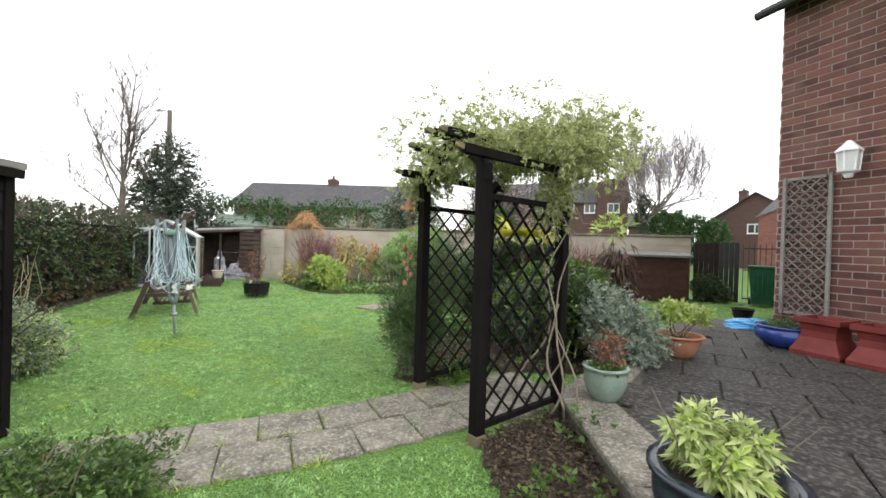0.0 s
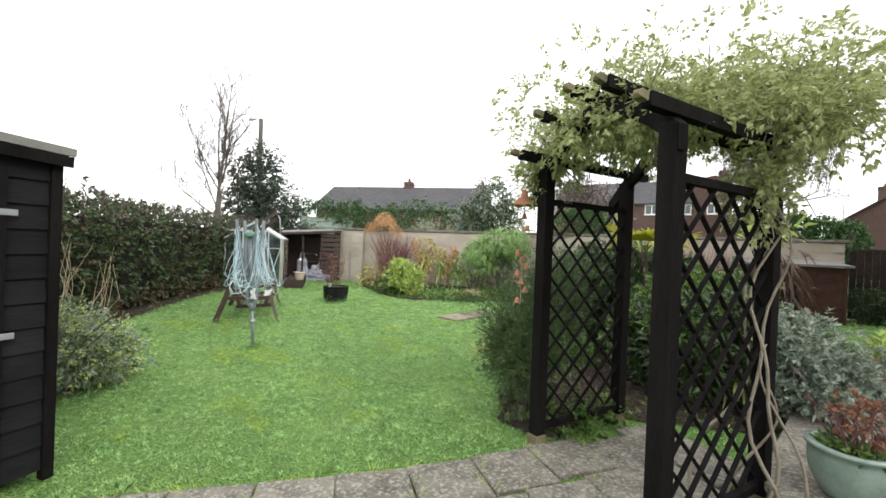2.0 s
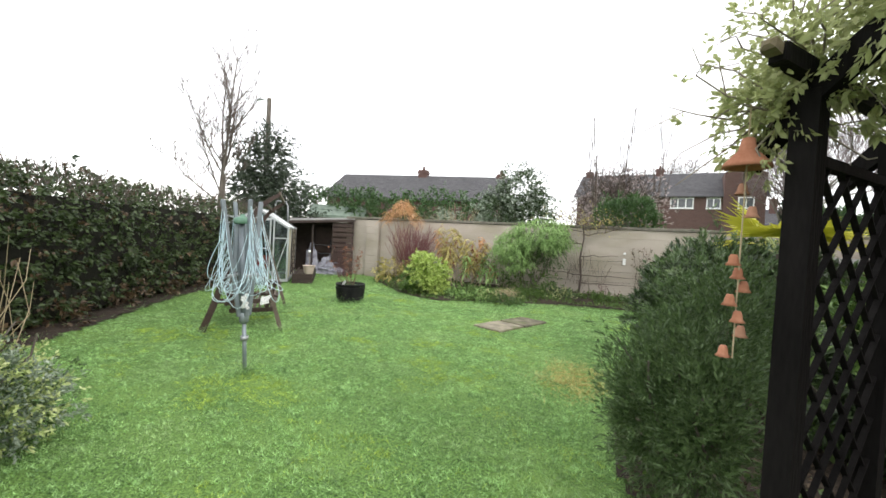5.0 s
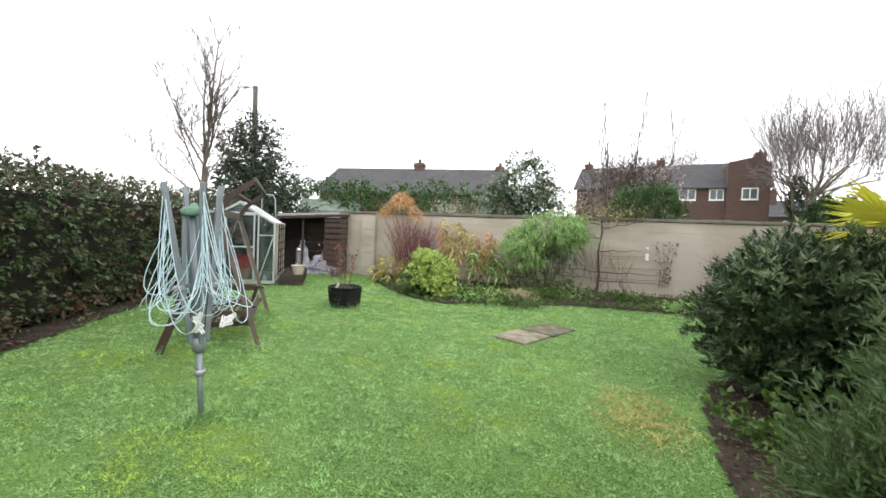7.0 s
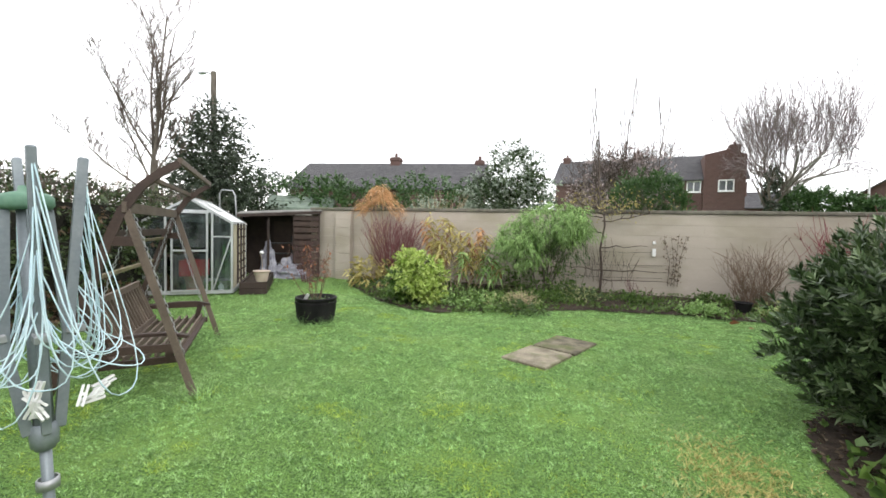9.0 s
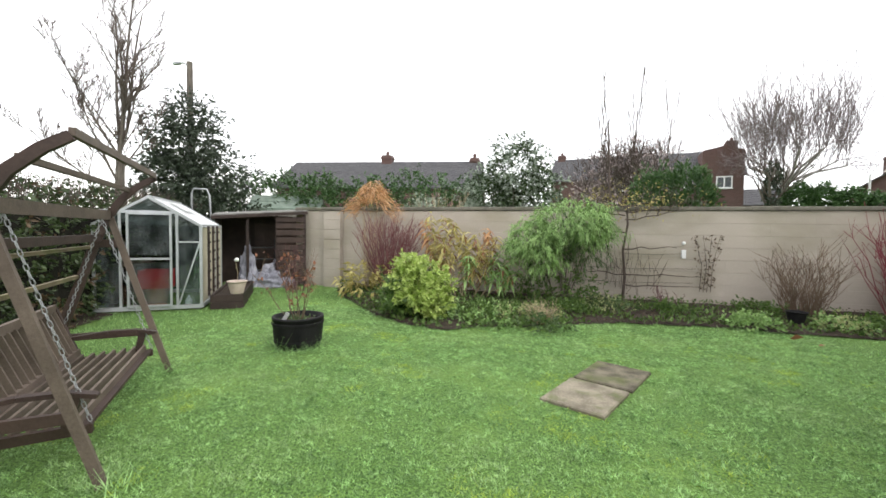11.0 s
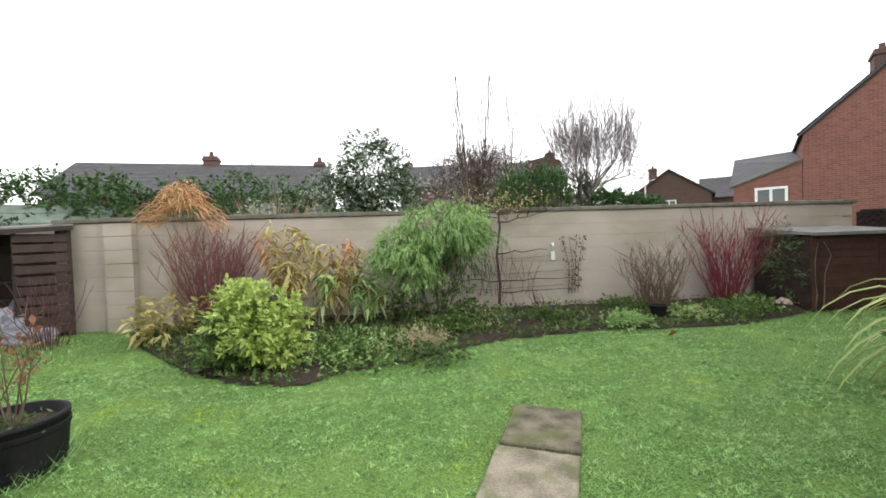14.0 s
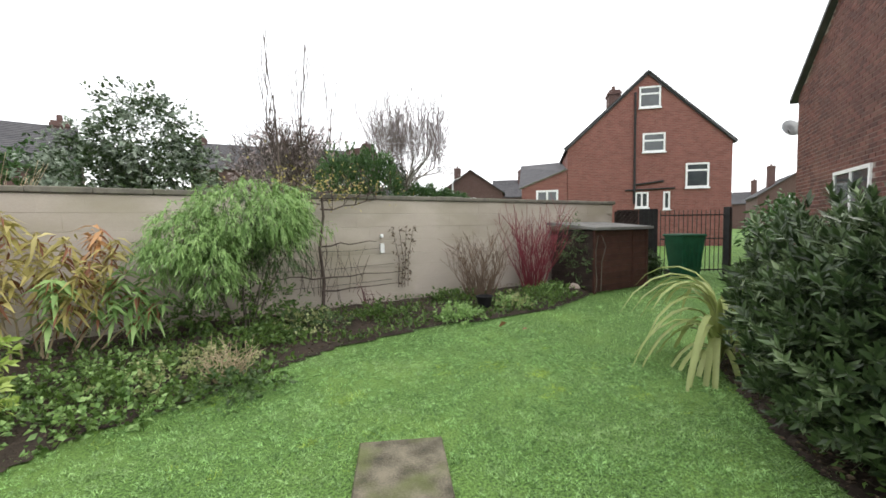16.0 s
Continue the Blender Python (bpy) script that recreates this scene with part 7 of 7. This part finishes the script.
M_FARBRICK = brick_mat("far_red_brick", (0.15, 0.055, 0.046), (0.265, 0.105, 0.085), (0.28, 0.21, 0.18))
M_FARBRICK2 = brick_mat("far_brown_brick", (0.085, 0.047, 0.043), (0.135, 0.075, 0.066), (0.17, 0.14, 0.125))


def house_block(label, at, turn, w, d, eave, ridge, brick, gable_front=False, over=0.25, tiles=True, cover=None):
    """A plain house: front wall along x at y = 0; the ridge runs along x, or along y for a gable front."""
    t = thing("neighbour_house", label, "house", at, turn)
    wm = Mesh()
    if gable_front:
        pts = [(0, 0), (w, 0), (w, eave), (w / 2, ridge), (0, eave)]
        wm.v = [(x, 0, z) for x, z in pts] + [(x, d, z) for x, z in pts]
    else:
        pts = [(0, 0), (d, 0), (d, eave), (d / 2, ridge), (0, eave)]
        wm.v = [(0, y, z) for y, z in pts] + [(w, y, z) for y, z in pts]
    wm.f = [(0, 1, 2, 3, 4), (9, 8, 7, 6, 5)] + [(i, 5 + i, 5 + (i + 1) % 5, (i + 1) % 5) for i in (0, 1, 4)]
    part("wall", wm, brick, t)
    for s in (0, 1):
        r = Mesh()
        rows = 22 if tiles else 2
        half = (w if gable_front else d) / 2
        length = d if gable_front else w
        lo = half + over
        slope = (ridge - eave) / half
        prof = []
        for i in range(rows):
            a, b = lo * (1 - i / rows), lo * (1 - (i + 1) / rows)
            prof += [(a, ridge - slope * a + 0.04), (a, ridge - slope * a + 0.08), (b, ridge - slope * b + 0.05)]
        sgn = -1 if s == 0 else 1
        for x in (-over, length + over):
            for y, z in prof:
                r.v.append((x, half + sgn * y, z) if not gable_front else (half + sgn * y, x, z))
            r.v.append((x, half, ridge - 0.02) if not gable_front else (half, x, ridge - 0.02))
            r.v.append((x, half + sgn * lo, ridge - slope * lo - 0.04) if not gable_front else (half + sgn * lo, x, ridge - slope * lo - 0.04))
        k = len(prof) + 2
        r.f = [(i, (i + 1) % k, k + (i + 1) % k, k + i) for i in range(k)] + [tuple(range(k)), tuple(range(2 * k - 1, k - 1, -1))]
        part("roof", r, cover or M_SLATE, t, "dull green felt roof" if cover else "dark tiled roof")
    return t


def chimney(t, x, y, z0, z1, w=0.7, d=0.5, brick=None):
    c = part("chimney", Mesh().box(x - w / 2, x + w / 2, y - d / 2, y + d / 2, z0, z1).box(x - w / 2 - 0.05, x + w / 2 + 0.05, y - d / 2 - 0.05, y + d / 2 + 0.05, z1 - 0.25, z1 - 0.12), brick or M_FARBRICK2, t)
    part("chimney_pot", Mesh().lathe([(0.12, z1), (0.1, z1 + 0.3), (0.08, z1 + 0.3)], 10, pose(x, y, 0)), M_FARBRICK2, c)


# the gable house beyond the gate
gdir = Vector((18.8 - 13.48, 18.1 - 23.1))
gh2 = house_block("red brick gable-end house with white windows and a black downpipe", (13.48, 23.1, 0), math.degrees(math.atan2(gdir.y, gdir.x)), gdir.length, 9.0, 5.15, 8.55, M_FARBRICK, gable_front=True, over=0.12)
gw = gdir.length
for x, z, ww, hh, mu, tr in ((3.75, 6.85, 0.95, 1.0, (), 0.35), (3.95, 4.75, 1.0, 0.9, (), 0.4), (5.85, 3.0, 1.0, 1.15, (), 0.3), (3.45, 2.1, 0.6, 0.75, (0.5,), 0), (4.55, 2.0, 0.3, 0.85, (), 0)):
    window(gh2, pose(x, 0.0, z), ww, hh, mu, tr, 0.08)
part("downpipe", Mesh().tube([(3.1, -0.06, 2.3), (3.1, -0.06, 7.6)], 0.055, 8), M_METALBLACK, gh2)
part("waste_pipe", Mesh().tube([(3.1, -0.06, 3.2), (4.4, -0.06, 3.35)], 0.045, 8), M_METALBLACK, gh2)
part("waste_pipe", Mesh().tube([(2.7, -0.06, 2.95), (4.9, -0.06, 3.0)], 0.04, 8), M_METALBLACK, gh2)
part("bargeboard", Mesh().beam((-0.15, -0.06, 5.05), (gw / 2, -0.06, 8.5), 0.03, 0.16).beam((gw + 0.15, -0.06, 5.05), (gw / 2, -0.06, 8.5), 0.03, 0.16), M_METALBLACK, gh2)
chimney(gh2, 2.75, 3.5, 6.5, 8.75, 0.6, 0.9)
stand = Matrix.Translation((-2.37, 8.8, 1.38)) @ Matrix.Scale(1.2, 4) @ Matrix.Translation((2.37, -8.8, -1.38))
gh2.matrix_basis = stand @ gh2.matrix_basis
# its low extension: a raked brick end wall with white doors, a dark roof behind
ext = thing("brick_extension", "low raked brick extension with white double doors and a dark roof", "house", (16.65, 25.96, 0), math.degrees(math.atan2(gdir.y, gdir.x)))
rake = Mesh()
rake.v = [(x, y, z) for y in (0, 6.0) for x, z in ((-2.72, 0), (-0.02, 0), (-0.02, 4.63), (-2.72, 3.6))]
rake.f = [(0, 1, 2, 3), (7, 6, 5, 4), (0, 3, 7, 4), (1, 5, 6, 2), (3, 2, 6, 7)]
part("wall", rake, M_FARBRICK, ext)
part("verge", Mesh().beam((-2.85, -0.04, 3.57), (-0.02, -0.04, 4.65), 0.08, 0.08), M_COPING, ext, "grey raked verge")
slope = Mesh()
slope.v = [(x, y, z + h) for h in (0, 0.12) for x, y, z in ((-2.9, 0.3, 3.5), (-0.02, 0.3, 4.55), (-0.02, 5.5, 5.75), (-2.9, 5.5, 5.6))]
slope.f = [(3, 2, 1, 0), (4, 5, 6, 7), (0, 1, 5, 4), (1, 2, 6, 5), (2, 3, 7, 6), (3, 0, 4, 7)]
part("roof", slope, M_SLATE, ext, "dark tiled roof")
window(ext, pose(-1.2, 0, 1.75), 1.3, 1.68, (0.5,), 0, 0.12)
# long low roof to the north-west
lr = house_block("long low brick house with a dark roof and two chimneys", (-19.3, 28.2, 0), 9.6, 12.6, 6.6, 4.1, 6.05, M_FARBRICK2, over=0.3)
chimney(lr, 6.3, 3.3, 5.4, 6.5, 0.7, 0.7)
chimney(lr, 12.3, 3.3, 5.2, 6.3, 0.6, 0.6)
# brick house to the north
nh = house_block("two-storey brown brick house with white windows", (-3.03, 46.4, 0), -8.4, 14.9, 7, 6.36, 8.75, M_FARBRICK2, over=0.3)
wing = Mesh()
wing.v = [(x, y, z) for y in (-0.45, 3.5) for x, z in ((12.06, 0), (14.9, 0), (14.9, 8.1), (13.6, 8.55), (12.06, 8.2))]
wing.f = [(0, 1, 2, 3, 4), (9, 8, 7, 6, 5)] + [(i, 5 + i, 5 + (i + 1) % 5, (i + 1) % 5) for i in range(5)]
part("wing", wing, M_FARBRICK2, nh, "brown brick end wing")
for x, y, ww in ((9.04, 0, 1.8), (11.4, 0, 1.05), (13.6, -0.45, 1.1), (6.2, 0, 1.2)):
    window(nh, pose(x, y, 5.15), ww, 0.95, (0.5,) if ww < 1.5 else (0.33, 0.67), 0, 0.09)
chimney(nh, 14.5, 2.5, 7.0, 9.4, 0.8, 0.9)
chimney(nh, 7.0, 3.5, 8.4, 9.3, 0.7, 0.7)
chimney(nh, 0.4, 3.5, 8.0, 9.2, 0.7, 0.7)
for at, tn, w, d, e, r, gf, lab in (((17.0, 64.5, 0), -15, 6.5, 8, 5.2, 7.3, False, "brick house beyond the clipped hedge"), ((22.0, 50.5, 0), -38, 7.5, 10, 5.2, 7.8, True, "brick gable house down the far street"), ((30.0, 50.0, 0), -38, 14, 8, 5.0, 7.4, False, "row of brick houses down the far street"), ((42.0, 58.0, 0), -38, 16, 8, 5.0, 7.2, False, "far row of brick houses"), ((58.6, 32.6, 0), -60, 7.5, 9, 4.6, 7.2, True, "brick gable house past the side gate"), ((78.0, 44.0, 0), -60, 14, 8, 4.5, 6.6, False, "far roofs past the side gate")):
    hb = house_block(lab, at, tn, w, d, e, r, M_FARBRICK2, gable_front=gf, over=0.3)
    window(hb, pose(w * 0.5, 0, 3.6), 1.3, 1.0, (0.5,), 0, 0.1)
    chimney(hb, w * 0.25, d * 0.4, 5.5, 8.6, 0.8, 0.8)
house_block("small shed with a green felt roof beyond the wall", (-12.8, 18.7, 0), 30, 2.4, 1.8, 2.1, 2.6, M_GREYTRELLIS, over=0.1, tiles=False, cover=M_GREENFELT)

# ---- grass: short blades over the whole lawn ----
rng = np.random.default_rng(77)


def in_poly(x, y, poly):
    odd = np.zeros(len(x), bool)
    for (x0, y0), (x1, y1) in zip(poly, poly[1:] + poly[:1]):
        c = ((y0 > y) != (y1 > y)) & (x < (x1 - x0) * (y - y0) / (y1 - y0 + 1e-9) + x0)
        odd ^= c
    return odd


PATH_POLY = [(-2.2, 3.1), (-1.9, 3.95), (-0.75, 4.72), (0.3, 5.55), (0.95, 6.4), (1.6, 5.5), (0.95, 4.78), (-0.1, 4.1), (-1.6, 3.1)]
SHED_POLY = [(-4.0, 2.0), (-2.05, 2.0), (-2.05, 4.1), (-4.0, 4.1)]


def slab_poly(cx, cy, w, d, turn):
    c, s = math.cos(radians(turn)), math.sin(radians(turn))
    return [(cx + c * a - s * b, cy + s * a + c * b) for a, b in ((-w / 2, -d / 2), (w / 2, -d / 2), (w / 2, d / 2), (-w / 2, d / 2))]


def turf(x, y, size, seed):
    """A smooth random field over the lawn, with patches of about that size; its spread is about one."""
    grid = np.random.default_rng(seed).normal(size=(401, 397))
    out = np.zeros(len(x))
    for k, (a, part_) in enumerate(((0.4, 1.0), (1.7, 0.75))):
        u_, v_ = (x * np.cos(a) - y * np.sin(a)) / (size * (1 - 0.35 * k)) + 1000, (x * np.sin(a) + y * np.cos(a)) / (size * (1 - 0.35 * k)) + 1000
        i, j = np.floor(u_).astype(int), np.floor(v_).astype(int)
        fu, fv = u_ - i, v_ - j
        fu, fv = fu * fu * (3 - 2 * fu), fv * fv * (3 - 2 * fv)
        g00, g10, g01, g11 = (grid[(i + p) % 401, (j + q) % 397] for q in (0, 1) for p in (0, 1))
        out += part_ * ((g00 * (1 - fu) + g10 * fu) * (1 - fv) + (g01 * (1 - fu) + g11 * fu) * fv)
    return out * 1.2


def blades(name, x, y, h, wd, material, label):
    n = len(x)
    a, b = rng.random(n) * 6.283, rng.random(n) * 6.283
    hh = h * (0.45 + 0.8 * rng.random(n)) * np.clip(1 + 0.5 * turf(x, y, 0.05, 1) + 0.15 * turf(x, y, 0.3, 2), 0.15, 2.4)
    ln = hh * (0.5 + 1.2 * rng.random(n))
    p = np.stack([x, y, np.full(n, -0.002)], 1)
    s = np.stack([np.cos(a), np.sin(a), 0 * a], 1) * (wd * (0.6 + 0.8 * rng.random(n)))[:, None]
    t = p + np.stack([np.cos(b) * ln, np.sin(b) * ln, hh], 1)
    v = np.stack([p - s, p + s, t], 1).reshape(-1, 3)
    f = np.arange(3 * n).reshape(-1, 3)
    tagged(part(name, arrays_mesh(name, v, f, material), None), label, "grass", kind="stuff")


def lawn_points(n, x0, x1, y0, y1):
    x, y = rng.uniform(x0, x1, n), rng.uniform(y0, y1, n)
    bad = in_poly(x, y, PATH_POLY) | in_poly(x, y, SHED_POLY) | in_poly(x, y, PATIO)
    for poly in (BACK_BED, SIDE_BED, FRONT_BED):
        bad |= in_poly(x + rng.normal(0, 0.06, n), y + rng.normal(0, 0.06, n), poly) & (rng.random(n) > 0.14)
    for q in (slab_poly(-1.752, 10.185, 0.57, 0.46, 66), slab_poly(-1.469, 10.794, 0.58, 0.46, 66)):
        bad |= in_poly(x, y, q)
    gap = turf(x, y, 0.06, 5) + 0.7 * turf(x, y, 0.025, 6)
    bad |= (gap < -0.8) & (rng.random(n) < 0.8)
    return x[~bad], y[~bad]


x, y = lawn_points(1150000, -6.5, 1.4, 2.2, 13.2)
patch = np.hypot((x + 0.46) / 0.34, (y - 8.25) / 0.55) + 0.35 * rng.normal(size=len(x)) < 0.8
airer = np.exp(-((x + 3.1) / 1.3) ** 2 - ((y - 6.4) / 0.8) ** 2) + 0.6 * np.exp(-((x + 1.9) / 0.45) ** 2 - ((y - 9.75) / 0.35) ** 2)
mossy = (1.5 * airer + 0.5 * turf(x, y, 0.5, 11) + 0.3 * turf(x, y, 0.15, 12) + 0.3 * rng.normal(size=len(x)) > 1.15) & ~patch
blades("lawn_grass", x[~patch & ~mossy], y[~patch & ~mossy], 0.014, 0.0029, M_BLADE, "short mown green grass")
blades("mossy_grass", x[mossy], y[mossy], 0.012, 0.0029, M_MOSS, "yellowish mossy patches in the grass")
blades("dry_grass", x[patch], y[patch], 0.022, 0.0038, M_DRY, "dry ochre patch of worn grass")
x, y = lawn_points(260000, -10.5, 9.5, 2.2, 15.2)
keep = (x < -6.5) | (x > 1.4) | (y > 13.2)
blades("lawn_grass", x[keep], y[keep], 0.03, 0.0045, M_BLADE, "short mown green grass at the lawn edges")
# longer tufts at feet and edges
tx, ty = [], []
for cx, cy, r, n in ((-3.37, 6.755, 0.09, 300), (-4.22, 8.1, 0.07, 160), (-5.54, 9.5, 0.07, 160), (-4.95, 7.4, 0.08, 120), (-4.93, 10.70, 0.0, 0)):
    tx += list(cx + rng.normal(0, r, n))
    ty += list(cy + rng.normal(0, r, n))
ang = rng.random(700) * 6.283
tx += list(-4.93 + 0.275 * np.cos(ang) + rng.normal(0, 0.03, 700))
ty += list(10.70 + 0.275 * np.sin(ang) + rng.normal(0, 0.03, 700))
blades("grass_tuft", np.array(tx), np.array(ty), 0.10, 0.003, M_BLADE, "longer grass tufts round posts and the tub")

# grass and moss in the joints of the path
jx, jy = [], []
for k in range(-8, 6):
    for r in (0, 1):
        c = Vector((-0.61, 4.28)) + pd * (k * 0.425 - 0.21 + (0.2 if r == 0 else 0.0)) + pn * ((r - 0.5) * 0.40 + 0.012 * max(0, k) ** 2)
        q = rng.uniform(-0.2, 0.2, 90)
        jx += list(c.x + pn.x * q + rng.normal(0, 0.006, 90))
        jy += list(c.y + pn.y * q + rng.normal(0, 0.006, 90))
for side in (-0.4, 0.0, 0.4):
    q = rng.uniform(-3.2, 0.6, 1400)
    jx += list(-0.61 + pd.x * q + pn.x * side + rng.normal(0, 0.012, 1400))
    jy += list(4.28 + pd.y * q + pn.y * side + rng.normal(0, 0.012, 1400))
jx, jy = np.array(jx), np.array(jy)
keep = (turf(jx, jy, 0.15, 21) > -0.3) & (jx > -2.0)
blades("joint_grass", jx[keep], jy[keep], 0.05, 0.0028, M_MOSS, "moss and short grass in the path joints")

# ---- bricks of the house wall ----
BH, BL = 0.1, 0.29
near = []
rest = Mesh()
brick = Mesh().box(-0.014, 0.06, 0, BL - 0.015, 0, BH - 0.015, bev=0.003).data("brick", M_BRICK)
for row in range(51):
    z = row * BH
    y = -4.8 - (row % 2) * BL / 2
    while y < -0.02:
        l = min(BL, -y)
        if l > 0.05:
            if -2.6 < y and 1.2 < z < 3.3 and l > BL - 0.01 and len(near) < 295:
                near.append((y, z))
            else:
                rest.box(-0.014 + 0.004 * random.random(), 0.04, y, y + l - 0.015, z, z + BH - 0.015)
        y += BL
for row in range(77):
    z = row * BH
    x = (row % 2) * BL / 2
    top = HE + (HR - HE) * 2 / HW * 1.0
    while x < HW:
        lim = HE + (HR - HE) * (1 - abs(x + BL / 2 - HW / 2) / (HW / 2))
        hole = WIN[0] - 0.05 < x + BL / 2 < WIN[1] + 0.02 and WIN[2] - 0.05 < z < WIN[3]
        if z < lim - 0.08 and not hole:
            rest.box(x, min(x + BL - 0.015, HW), -0.03, 0.004 * random.random(), z, z + BH - 0.015)
        x += BL
tagged(part("brickwork", rest, M_BRICK_J, house, "red bricks with pale mortar joints"), kind="stuff")
for y, z in near:
    o = part("brick", brick, None, house)
    o.location = (0.004 * random.random(), y, z)

# ---- blocks of the garden wall ----
for x, row in WALL_BLOCKS:
    o = part("block", block, None, wall)
    o.location = (x, 15.225 + 0.002 * random.random(), row * bh)
